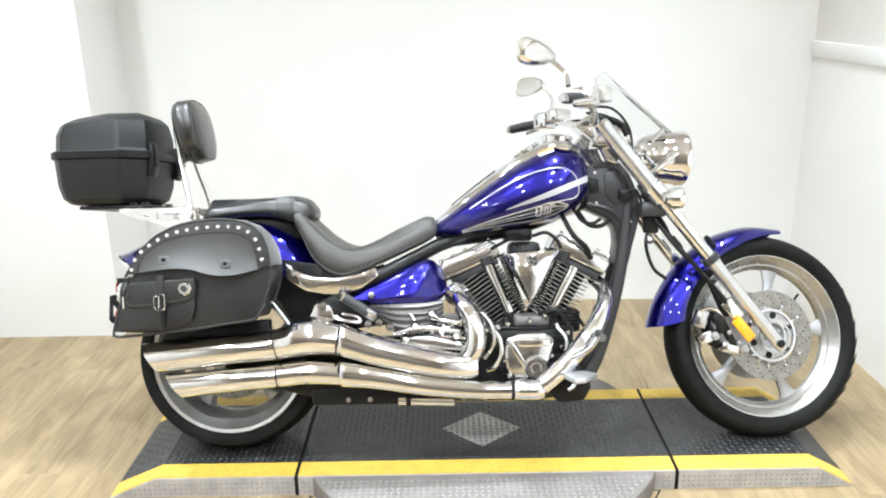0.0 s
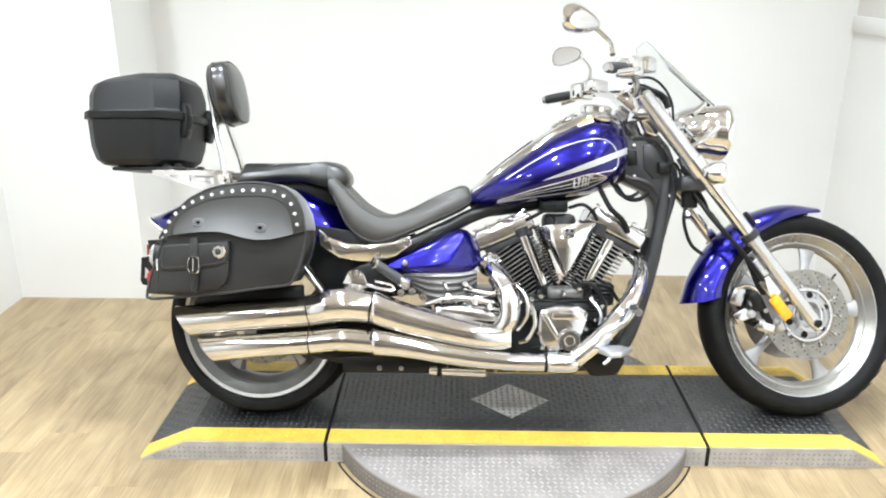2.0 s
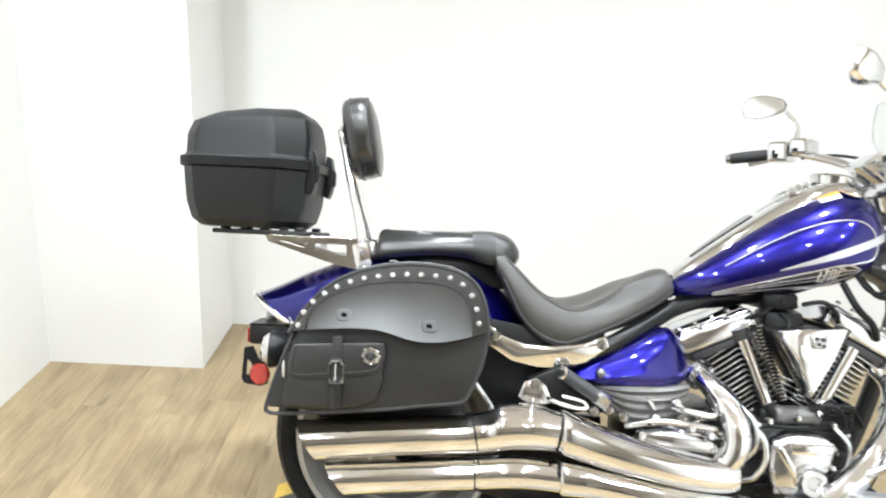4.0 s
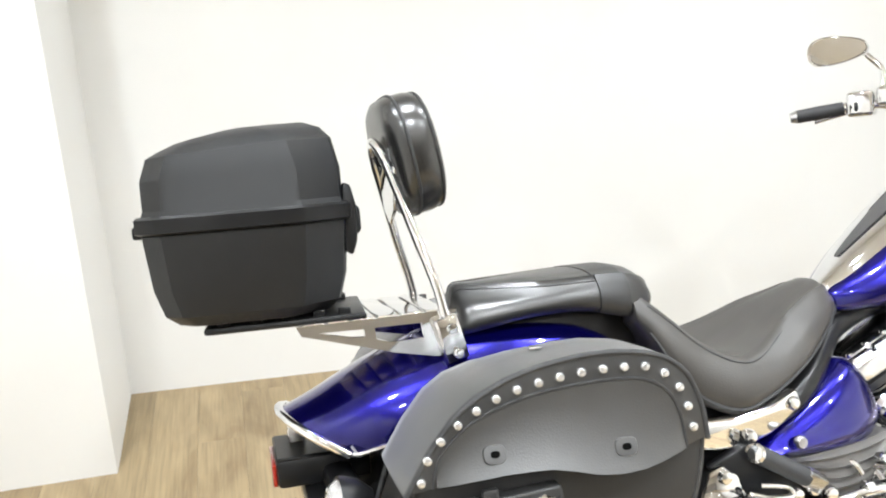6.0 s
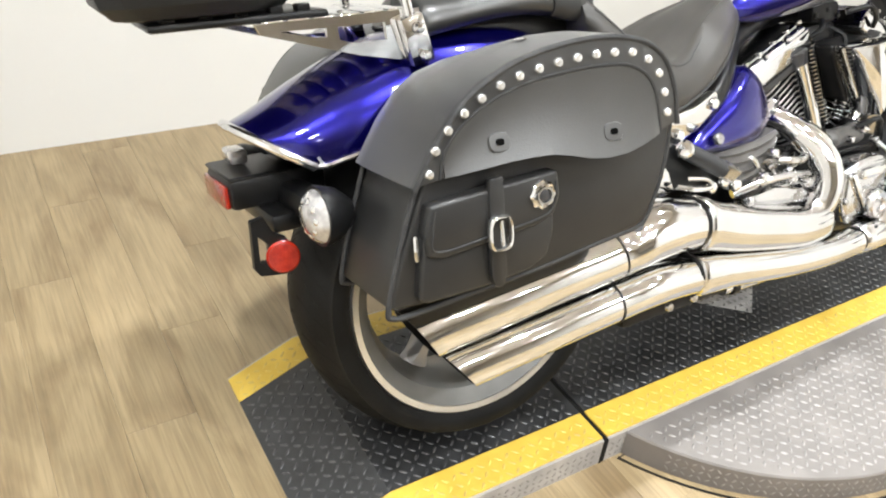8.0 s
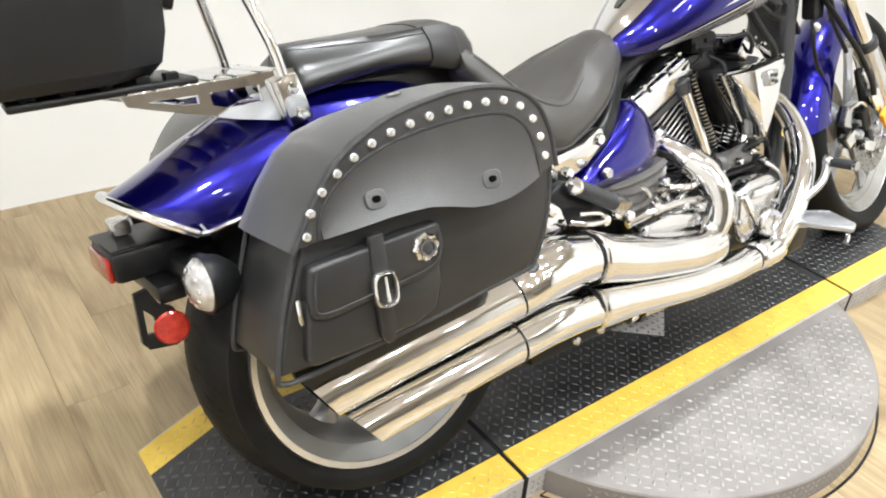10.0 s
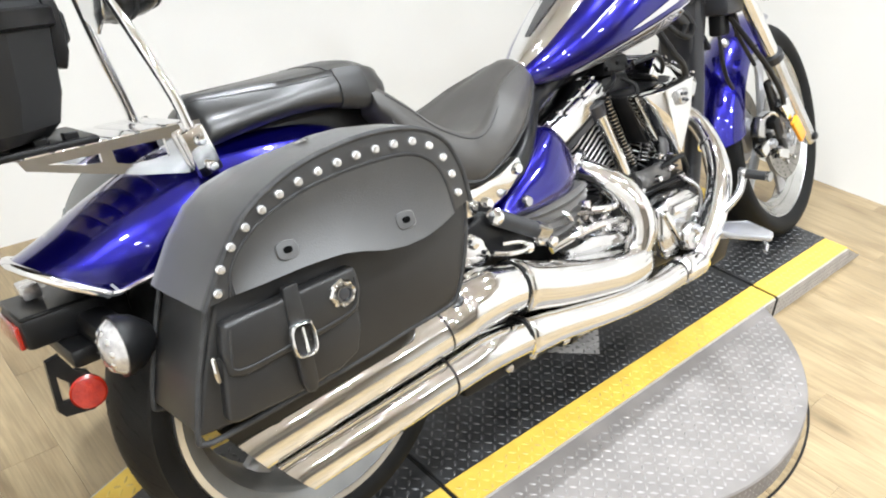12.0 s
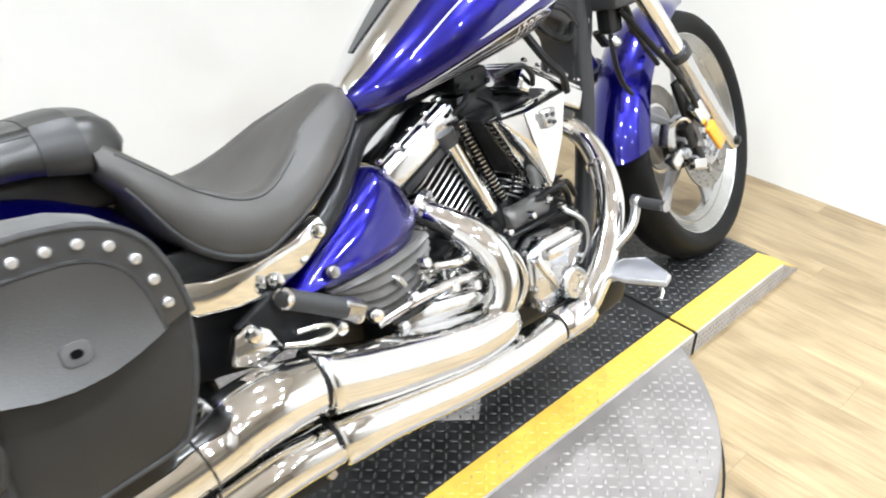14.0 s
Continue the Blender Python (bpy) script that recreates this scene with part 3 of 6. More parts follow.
def wheel(name, c, ro, rf, w, wr, spokes, twist, m, disc_r, disc_y, label):
    ax = wheel_axis(c)
    rim = part(name, lathe(rim_profile(rf, wr), ax, 72), BARREL if wr > 0.06 else RIM_ALLOY, bike, label, 30, m)
    for sd in (-1, 1):
        part("rim_flange", lathe([(rf - 0.014, sd * (wr - 0.012)), (rf - 0.010, sd * (wr + 0.001)), (rf + 0.001, sd * (wr + 0.003)), (rf + 0.005, sd * (wr - 0.003)), (rf - 0.004, sd * (wr - 0.014))], ax, 72), ALU, rim, "polished rim flange", 30)
    part("tyre", lathe(tyre_profile(ro, rf - 0.004, w), ax, 72), RUBBER, rim, "black rubber tyre", 40)
    half = sorted((h * w, r) for r, h in ((ro, 0.0), (ro - 0.002, 0.24), (ro - 0.008, 0.52), (ro - 0.024 * w / 0.1, 0.80), (ro - 0.38 * (ro - rf), 0.97)))
    # Near-black strips just proud of the tyre paint the shade of tread sipes.
    verts, faces = [], []
    for k in range(28):
        for sd in (-1, 1):
            first = len(verts)
            for f in np.linspace(0, 1, 7):
                h = (0.10 + 0.76 * f) * w
                r = float(np.interp(h, [p[0] for p in half], [p[1] for p in half])) + 0.0005
                a = 2 * math.pi * (k + (0.5 if sd > 0 else 0)) / 28 + 0.17 * f ** 1.5
                wide = 0.0034 * (1 - 0.7 * f) / ro
                verts += [ax @ Vector((r * math.cos(a + d), r * math.sin(a + d), sd * h)) for d in (-wide, wide)]
            faces += [(first + 2 * i, first + 2 * i + 1, first + 2 * i + 3, first + 2 * i + 2) for i in range(6)]
    groove_shades = bmesh.new()
    made = [groove_shades.verts.new(v) for v in verts]
    for q in faces:
        groove_shades.faces.new([made[i] for i in q])
    tagged(part("groove_shade_strip", groove_shades, TRIM_DARK, rim, "", 40), kind="stuff")
    hub = lathe([(0.02, -wr * 1.1), (0.045, -wr * 1.05), (0.05, -wr * 0.6), (0.038, -wr * 0.3), (0.038, wr * 0.3), (0.05, wr * 0.6), (0.045, wr * 1.05), (0.02, wr * 1.1)], ax, 28, True)
    part("hub", hub, CAST, rim)
    for k in range(spokes):
        a = twist + 2 * math.pi * k / spokes
        loops = []
        for f in np.linspace(0, 1, 9):
            r = 0.04 + f * (rf - 0.034 - 0.04)
            half = 0.013 + 0.004 * (1 - f) + 0.032 * max(0, f - 0.62) ** 1.6 * 4.2
            th = (0.014 - 0.004 * f) * wr / 0.045
            bend = 0.10 * math.sin(f * math.pi * 0.5)
            cc, ss = math.cos(a + bend), math.sin(a + bend)
            loop = [(-half, -th * 0.4), (-half * 0.5, -th), (half * 0.5, -th), (half, -th * 0.4), (half, th * 0.4), (half * 0.5, th), (-half * 0.5, th), (-half, th * 0.4)]
            loops.append([ax @ Vector((r * cc - u * ss, r * ss + u * cc, v)) for u, v in loop])
        part("spoke", loft(loops), CAST, rim, "", 40)
    disc = lathe([(disc_r * 0.66, disc_y - 0.0025), (disc_r, disc_y - 0.0025), (disc_r, disc_y + 0.0025), (disc_r * 0.66, disc_y + 0.0025)], ax, 56)
    brake = part("brake_disc", disc, DISC_STEEL, rim, "drilled steel brake disc", 30)
    carrier = lathe([(0.045, disc_y - 0.006), (disc_r * 0.5, disc_y - 0.005), (disc_r * 0.5, disc_y + 0.005), (0.045, disc_y + 0.006)], ax, 40)
    part("disc_carrier", carrier, CAST, rim)
    # Solid dark plugs colour in the shade of drilled holes; the disc is uncut.
    holes = bmesh.new()
    for k in range(72):
        a = 2 * math.pi * k / 72
        r = disc_r * (0.72 + 0.075 * (k % 4))
        lathe([(0.0005, disc_y - 0.0031), (0.0026, disc_y - 0.0031), (0.0026, disc_y + 0.0031), (0.0005, disc_y + 0.0031)], ax @ Matrix.Translation((r * math.cos(a), r * math.sin(a), 0)), 8, False, holes)
    tagged(part("disc_hole_shades", holes, TRIM_DARK, rim), kind="stuff")
    for k in range(8):
        a = 2 * math.pi * k / 8
        r = disc_r * 0.58
        rivets = bmesh.new()
        knob(ax @ Vector((r * math.cos(a), r * math.sin(a), disc_y)), (0, -1, 0), 0.006, 0.006, 10, rivets)
        part("disc_rivet", rivets, CAST, rim)
    return rim


wheel("rear_wheel", (0, 0, 0.319), 0.319, 0.252, 0.106, 0.096, 5, 0.3, None, 0.145, 0.07, "wide cast aluminium rear wheel")
ST_U = Vector((-0.636, 0, 0.772))
ST_P = Matrix.Translation((1.74, 0, 0.28))
STEER = Matrix.Translation((0, 0.03, 0)) @ ST_P @ Matrix.Rotation(radians(11), 4, ST_U) @ ST_P.inverted()
front = wheel("front_wheel", (1.806, 0, 0.341), 0.345, 0.283, 0.060, 0.042, 5, 1.25, STEER, 0.152, 0.066, "tall cast aluminium front wheel")
part("brake_disc", lathe([(0.100, -0.0685), (0.152, -0.0685), (0.152, -0.0635), (0.100, -0.0635)], wheel_axis((1.806, 0, 0.341)), 56), DISC_STEEL, front, "drilled steel brake disc", 30)
part("disc_carrier", lathe([(0.045, -0.072), (0.09, -0.071), (0.09, -0.062), (0.045, -0.060)], wheel_axis((1.806, 0, 0.341)), 40), CAST, front)
fx = wheel_axis((1.806, 0, 0.341))
for r0, r1 in ((0.046, 0.054), (0.080, 0.090)):
    part("carrier_ring", lathe([(r0, 0.070), (r0 + 0.001, 0.0765), (r1 - 0.001, 0.0765), (r1, 0.070)], fx, 44), SATIN_CHROME, front, "pale carrier ring", 30)
# Dark discs on the carrier paint the shade of gaps between its arms.
for k in range(6):
    a = k * math.pi / 3 + 0.35
    part("carrier_gap_shade", lathe([(0.0005, 0.0702), (0.0115, 0.0702), (0.0115, 0.0732), (0.0005, 0.0732)], fx @ Matrix.Translation((0.067 * math.cos(a), 0.067 * math.sin(a), 0)), 14, False), TRIM_DARK, front)
part("valve_stem", tube([(1.955, -0.01, 0.48), (1.935, -0.012, 0.458)], 0.004, 8), BLACK_PAINT, front)


def tread(parent, c, ro, w, count):
    """A tyre's rain grooves: near-black rods on its shoulders, painting the grooves' shade."""
    groove_rods = bmesh.new()
    for k in range(count):
        for sd in (-1, 1):
            pts = []
            for f in np.linspace(0, 1, 5):
                y = sd * w * (0.20 + 0.52 * f)
                r = float(np.interp(abs(y) / w, (0, 0.24, 0.52, 0.80), (ro, ro - 0.002, ro - 0.008, ro - 0.24 * w))) - 0.0013
                b = 2 * math.pi * k / count + (0.05 if sd > 0 else 0) + 0.16 * f
                pts.append((c[0] + r * math.cos(b), y, c[2] + r * math.sin(b)))
            tube(pts, [0.0008, 0.0022, 0.0022, 0.0008], 6, 0, True, groove_rods)
    tagged(part("tread_pattern", groove_rods, TRIM_DARK, parent), kind="stuff")


tread(bpy.data.objects["rear_wheel"], (0, 0, 0.319), 0.319, 0.106, 26)
tread(front, (1.822, 0, 0.337), 0.337, 0.060, 34)
fax = wheel_axis((1.822, 0, 0.337))
for k in range(10):
    spin = fax @ Matrix.Rotation(2 * math.pi * k / 10, 4, "Z")
    part("carrier_arm", rbox((0.050, -0.0032, 0.066), (0.100, 0.0032, 0.0725), 0.0012, 1, spin), STEEL, front)
    part("disc_bobbin", knob(spin @ Vector((0.103, 0, 0.0715)), (0, -1, 0), 0.007, 0.005, 10), STEEL, front)
part("carrier_ring", lathe([(0.046, 0.066), (0.056, 0.066), (0.056, 0.0745), (0.046, 0.0745)], fax, 40), STEEL, front, "bright inner disc ring")


def fender(name, ridge, halves, drops, material, n=40, thick=0.004, m=None, label="", slash=0.0, lead=0.0, flat=0.9):
    """A curved mudguard: ridge points in x and z, with half widths and depths along it."""
    p = spline([(x, 0, z) for x, z in ridge], n)
    hw = np.interp(np.linspace(0, 1, n), np.linspace(0, 1, len(halves)), halves)
    dp = np.interp(np.linspace(0, 1, n), np.linspace(0, 1, len(drops)), drops)
    t = np.gradient(p, axis=0)
    loops = []
    for c, d, w2, dr in zip(p, t, hw, dp):
        d = d / np.linalg.norm(d)
        nrm = np.array([d[2], 0, -d[0]])
        nrm = nrm if nrm[2] > 0 or abs(nrm[2]) < 0.3 and nrm[0] < 0 else -nrm
        first = d * lead * max(0, 1 - len(loops) / (0.3 * n)) ** 1.5
        out, inn = [], []
        cut = slash * max(0, (len(loops) - 0.6 * n) / (0.4 * n)) ** 1.5
        for ph in np.linspace(-1, 1, 17):
            y = w2 * math.sin(ph * math.pi / 2) ** 1 if abs(ph) < 1 else w2 * ph
            k = dr * (1 - math.cos(ph * math.pi / 2)) ** flat
            out.append(c + first * ph * ph + np.array([cut * ph * ph, y, 0]) - nrm * k)
            inn.append(c + first * ph * ph + np.array([cut * ph * ph, y * (1 - thick / w2), 0]) - nrm * (k * 0.985 + thick * (1 - abs(ph))))
        loops.append(out + inn[::-1])
    ob = part(name, loft(loops), material, bike, label, 50, m)
    return ob, loops


rear_fender, rl = fender("rear_fender", [(0.325, 0.575), (0.285, 0.655), (0.215, 0.725), (0.12, 0.768), (0.0, 0.780), (-0.12, 0.767), (-0.24, 0.725), (-0.33, 0.682), (-0.385, 0.66)],
                         [0.12, 0.136, 0.144, 0.147, 0.146, 0.139, 0.127, 0.111, 0.097], [0.12, 0.14, 0.15, 0.15, 0.15, 0.14, 0.12, 0.09, 0.07], BLUE, label="glossy metallic blue rear mudguard", slash=0.085, flat=1.12)
part("chrome_trim", tube([p + np.array([-0.003, 0, 0]) for p in rl[-1][:17]], 0.0080, 10, 0), CHROME, rear_fender, "chrome edge trim")
for s in (0, 16):
    part("chrome_trim", tube([l[s] for l in rl[24:]], 0.0052, 8), CHROME, rear_fender, "chrome edge trim")
for k in range(4):
    x = -0.225 - 0.018 * k
    part("script_bar", rbox((-0.0022, -0.001, -0.007), (0.0018, 0.001, 0.007), 0, m=Matrix.Translation((x, -0.114 + 0.003 * k, 0.622 - 0.006 * k)) @ Matrix.Rotation(radians(-30), 4, "Y")), SILVER_LINE, rear_fender)
fender("front_fender", [(1.392, 0.378), (1.428, 0.475), (1.495, 0.575), (1.588, 0.657), (1.68, 0.70), (1.780, 0.720), (1.890, 0.709)],
       [0.080, 0.079, 0.078, 0.077, 0.075, 0.066, 0.04], [0.095, 0.085, 0.075, 0.068, 0.06, 0.045, 0.02], BLUE, m=STEER, label="glossy metallic blue front mudguard", lead=0.055)

for x, y, z in ((1.525, 0.06, 0.668), (1.598, -0.074, 0.668)):
    part("fender_pad", rbox((-0.007, -0.012, -0.026), (0.007, 0.012, 0.026), 0.004, 2, Matrix.Translation((x, y, z)) @ Matrix.Rotation(radians(-38), 4, "Y")), SMOOTH_PLASTIC, bike, "black fender mounting pad")

# -- fuel tank --
TANK = [(0.683, 0.702, 0.738, 0.035), (0.70, 0.699, 0.757, 0.055), (0.74, 0.698, 0.787, 0.085), (0.80, 0.702, 0.834, 0.115), (0.88, 0.712, 0.893, 0.142), (0.96, 0.725, 0.946, 0.160),
        (1.04, 0.738, 0.986, 0.171), (1.10, 0.750, 1.002, 0.171), (1.15, 0.772, 0.993, 0.157), (1.185, 0.812, 0.962, 0.126), (1.197, 0.852, 0.925, 0.085)]
TANK_S = spline(TANK, 60)


def tank_point(x, ph, off=0.0):
    zb, zt, w2 = between(x, TANK_S)
    zc = zb + 0.40 * (zt - zb)
    c, s = math.cos(ph), math.sin(ph)
    y = (w2 + off) * math.copysign(abs(c) ** 0.82, c)
    z = zc + ((zt + off - zc) * s ** 0.92 if s > 0 else -(zc - zb + off) * (-s) ** 0.85)
    return (x, y, z)


def tank_turn(x, z):
    """The turn on the right-hand skin at height z."""
    zb, zt, w2 = between(x, TANK_S)
    zc = zb + 0.40 * (zt - zb)
    if z >= zc:
        return math.pi - math.asin(min(1, ((z - zc) / (zt - zc))) ** (1 / 0.92))
    return math.pi + math.asin(min(1, ((zc - z) / (zc - zb))) ** (1 / 0.85))


tank = part("fuel_tank", loft([[tank_point(x, ph) for ph in np.linspace(0, 2 * math.pi, 44, endpoint=False)] for x in TANK_S[:, 0]]), BLUE, bike, "glossy metallic blue teardrop fuel tank", 60)


def tank_band(name, x0, x1, lo, hi, off, material, n=40, k=5):
    """A graphic laid on the tank's right-hand skin between two height curves."""
    bm = bmesh.new()
    rows = []
    for f in np.linspace(0, 1, n):
        x = x0 + f * (x1 - x0)
        za, zb = lo(f), hi(f)
        rows.append([bm.verts.new(tank_point(x, tank_turn(x, za + (zb - za) * g), off)) for g in np.linspace(0, 1, k)])
    for a, b in zip(rows, rows[1:]):
        for i in range(k - 1):
            bm.faces.new((a[i], a[i + 1], b[i + 1], b[i]))
    return part(name, bm, material, tank, "", 60)


def over(*pts):
    """A height curve over the band's length, through points of x and z."""
    line = spline(pts, 60)
    x0, x1 = pts[0][0], pts[-1][0]
    return lambda f: float(np.interp(x0 + f * (x1 - x0), line[:, 0], line[:, 1]))


low = over((0.775, 0.716), (0.896, 0.736), (1.01, 0.752), (1.072, 0.770), (1.118, 0.795))
high = over((0.775, 0.722), (0.896, 0.760), (1.01, 0.792), (1.071, 0.808), (1.118, 0.799))
tank_band("dark_graphic", 0.775, 1.118, low, high, 0.0012, DARK_BAND)
for g, t in ((0.0, 0.0016), (0.36, 0.0011), (0.62, 0.0011), (1.0, 0.0016)):
    mid = lambda f, g=g: low(f) + g * (high(f) - low(f))
    tank_band("pinstripe", 0.775, 1.118, lambda f: mid(f) - t, lambda f: mid(f) + t, 0.0024, SILVER_LINE, k=2)
spear = over((0.915, 0.785), (1.045, 0.829), (1.186, 0.883))
tank_band("silver_spear", 0.915, 1.186, lambda f: spear(f) - 0.010 * min(1, f * 1.8) ** 0.7, lambda f: spear(f) + 0.010 * min(1, f * 1.8) ** 0.7, 0.0018, SILVER_LINE, k=4)
arch = [(0.80, 0.790), (0.899, 0.853), (0.988, 0.896), (1.076, 0.917), (1.129, 0.903), (1.151, 0.859), (1.143, 0.824), (1.10, 0.812), (1.05, 0.800)]
part("pinstripe", tube([tank_point(x, tank_turn(x, z), 0.0004) for x, z in spline(arch, 60)], 0.0019, 6), SILVER_LINE, tank)
for x0, x1, z0, z1 in ((1.012, 1.017, 0.772, 0.794), (1.012, 1.025, 0.768, 0.772), (1.027, 1.031, 0.768, 0.804), (1.023, 1.037, 0.793, 0.797), (1.040, 1.044, 0.772, 0.797), (1.049, 1.053, 0.774, 0.798), (1.040, 1.053, 0.797, 0.801), (1.058, 1.062, 0.776, 0.803), (1.058, 1.073, 0.801, 0.805)):
    tank_band("emblem_bar", x0, x1, lambda f: z0 - 0.004, lambda f: z1 - 0.004, 0.0034, SILVER_LINE, n=3, k=3)
tilt = Matrix.Translation(tank_point(1.055, math.pi - 1.08, 0.002)) @ Matrix.Rotation(radians(33), 4, "X") @ Matrix.Rotation(radians(-22), 4, "Y")
part("warning_label", rbox((-0.026, -0.002, -0.0006), (0.026, 0.012, 0.0008), 0, m=tilt), LABEL_ORANGE, tank, "orange warning label")
part("warning_label", rbox((-0.026, -0.020, -0.0006), (0.026, -0.003, 0.0008), 0, m=tilt), LABEL_WHITE, tank, "grey printed label")

CONSOLE = [(0.690, 0.752, 0.026), (0.74, 0.797, 0.042), (0.82, 0.860, 0.056), (0.92, 0.932, 0.064), (1.02, 0.990, 0.070), (1.09, 1.014, 0.070), (1.14, 1.010, 0.060), (1.175, 0.985, 0.048)]
loops = []
for x, z, w2 in spline(CONSOLE, 40):
    loops.append([(x, y * w2 * 1.24, z + h) for y, h in ((-1, -0.062), (-1, -0.026), (-0.93, -0.014), (-0.8, -0.003), (-0.45, 0.006), (0, 0.008), (0.45, 0.006), (0.8, -0.003), (0.93, -0.014), (1, -0.026), (1, -0.062))])
console = part("tank_console", loft(loops), CHROME, tank, "chrome console along the tank top", 50)


def on_console(x, lift):
    z, w2 = between(x, CONSOLE)
    z2 = between(x + 0.01, CONSOLE)[0]
    return towards((x, 0, z + 0.007 + lift), (-(z2 - z) / 0.01, 0, 1))


ins = []
for f in np.linspace(0, 1, 9):
    x = 0.742 + 0.15 * f
    z, w2 = between(x, spline(CONSOLE, 40))
    h2 = 0.006 + 0.022 * f ** 0.8 if f < 0.9 else 0.022
    ins.append([(x, -h2, z + 0.008), (x, h2, z + 0.008), (x, h2, z + 0.0115), (x, -h2, z + 0.0115)])
part("console_inset", loft(ins), DARK_BAND, console, "dark inset panel with chrome edge", 30)
part("fuel_cap", lathe([(0.001, 0), (0.05, 0), (0.051, 0.006), (0.044, 0.011), (0.04, 0.007), (0.034, 0.007), (0.03, 0.012), (0.001, 0.014)], on_console(1.0, -0.002), 40, False), CHROME, console, "round chrome fuel cap")
ringb = bmesh.new()
for k in range(14):
    a = 2 * math.pi * k / 14
    knob(on_console(1.0, 0.008) @ Vector((0.046 * math.cos(a), 0.046 * math.sin(a), 0)), on_console(1.0, 0).to_3x3() @ Vector((0, 0, 1)), 0.0035, 0.004, 8, ringb)
part("cap_screws", ringb, STEEL, console)
part("side_cap", lathe([(0.001, 0), (0.03, 0), (0.031, 0.006), (0.022, 0.012), (0.001, 0.014)], towards((1.115, -0.088, 0.988), (0.1, -0.35, 0.9)), 28, False), CHROME, tank, "small round chrome cap")
gauge = lathe([(0.001, -0.02), (0.05, -0.02), (0.054, 0.0), (0.048, 0.006), (0.044, 0.0), (0.001, 0.0)], on_console(1.105, 0.012), 36, False)
part("instrument_ring", gauge, CHROME, console, "chrome instrument ring")

# -- seats --
def saddle(name, rows, material, n, label):
    """A sewn seat: rows of x, crown, dish, crease half width and height, skirt half width, lower edge."""
    loops = []
    for x, zt, dish, wc, zc, wb, zb in spline(rows, n):
        half = [(0.0, zt - dish), (0.3 * wc, zt - dish * 0.86), (0.58 * wc, zt - dish * 0.45 - 0.25 * (zt - zc)), (0.82 * wc, zc + 0.30 * (zt - dish * 0.3 - zc)), (0.95 * wc, zc + 0.006), (wc + 0.003, zc - 0.003),
                (wc + 0.55 * (wb - wc) + 0.006, zc - 0.30 * (zc - zb)), (wb + 0.002, zc - 0.62 * (zc - zb)), (wb, zb + 0.012), (wb - 0.010, zb + 0.001), (0.6 * wb, zb)]
        right = [(x, -y, z) for y, z in half]
        left = [(x, y, z) for y, z in half[:0:-1]]
        loops.append(right + left)
    return part(name, loft(loops), material, bike, label, 70), loops


seat, sl = saddle("rider_seat", [(0.228, 0.822, 0.012, 0.092, 0.800, 0.118, 0.745), (0.252, 0.806, 0.014, 0.110, 0.782, 0.136, 0.710), (0.290, 0.762, 0.024, 0.130, 0.745, 0.156, 0.636), (0.335, 0.724, 0.034, 0.142, 0.703, 0.168, 0.594),
                                 (0.390, 0.698, 0.041, 0.158, 0.672, 0.180, 0.576), (0.440, 0.693, 0.038, 0.150, 0.668, 0.178, 0.590), (0.500, 0.710, 0.025, 0.120, 0.690, 0.166, 0.614), (0.560, 0.732, 0.004, 0.086, 0.722, 0.142, 0.640),
                                 (0.615, 0.752, -0.004, 0.062, 0.742, 0.108, 0.664), (0.655, 0.766, -0.005, 0.050, 0.754, 0.080, 0.684), (0.680, 0.764, -0.003, 0.042, 0.750, 0.062, 0.700), (0.692, 0.745, 0.0, 0.030, 0.738, 0.045, 0.712)], SEAT_VINYL, 44, "black vinyl scooped rider seat")
for side in (5, 16):
    part("seat_seam", tube([l[side] for l in sl[4:26]], 0.0016, 6), SEAM, seat)
    low_side = 8 if side == 5 else 13
    part("seat_piping", tube([l[low_side] for l in sl[3:-2]], 0.003, 6), SEAM, seat)
pillion, pl = saddle("passenger_seat", [(-0.090, 0.778, 0.0, 0.030, 0.774, 0.070, 0.764), (-0.080, 0.802, 0.0, 0.020, 0.796, 0.086, 0.762), (-0.068, 0.838, 0.0, 0.018, 0.832, 0.096, 0.763), (-0.03, 0.840, 0.0, 0.038, 0.834, 0.103, 0.770), (0.03, 0.842, 0.001, 0.064, 0.833, 0.107, 0.778),
                                        (0.09, 0.844, 0.002, 0.084, 0.832, 0.109, 0.781), (0.15, 0.846, 0.002, 0.092, 0.833, 0.110, 0.777), (0.205, 0.847, 0.001, 0.092, 0.832, 0.109, 0.764), (0.245, 0.843, 0.0, 0.084, 0.826, 0.102, 0.758),
                                        (0.272, 0.828, 0.0, 0.070, 0.814, 0.086, 0.764), (0.287, 0.806, 0.0, 0.052, 0.798, 0.062, 0.776)], PILLION_VINYL, 44, "flat black vinyl passenger seat with a pointed tail")
for side in (5, 16):
    part("seat_seam", tube([l[side] for l in pl[8:30]], 0.0016, 6), SEAM, pillion)
part("seat_base", rbox((-0.04, -0.066, 0.70), (0.27, 0.066, 0.784), 0.02, 2), SMOOTH_PLASTIC, bike, "black plastic seat base")
strap = [[tuple(np.array((l[i][0], 0, 0.800)) + (np.array(l[i]) - np.array((l[i][0], 0, 0.800))) * 1.03) for i in range(len(l))] for l in pl[27:33]]
part("seat_strap", loft(strap), LEATHER, pillion, "black strap across the seat", 40)

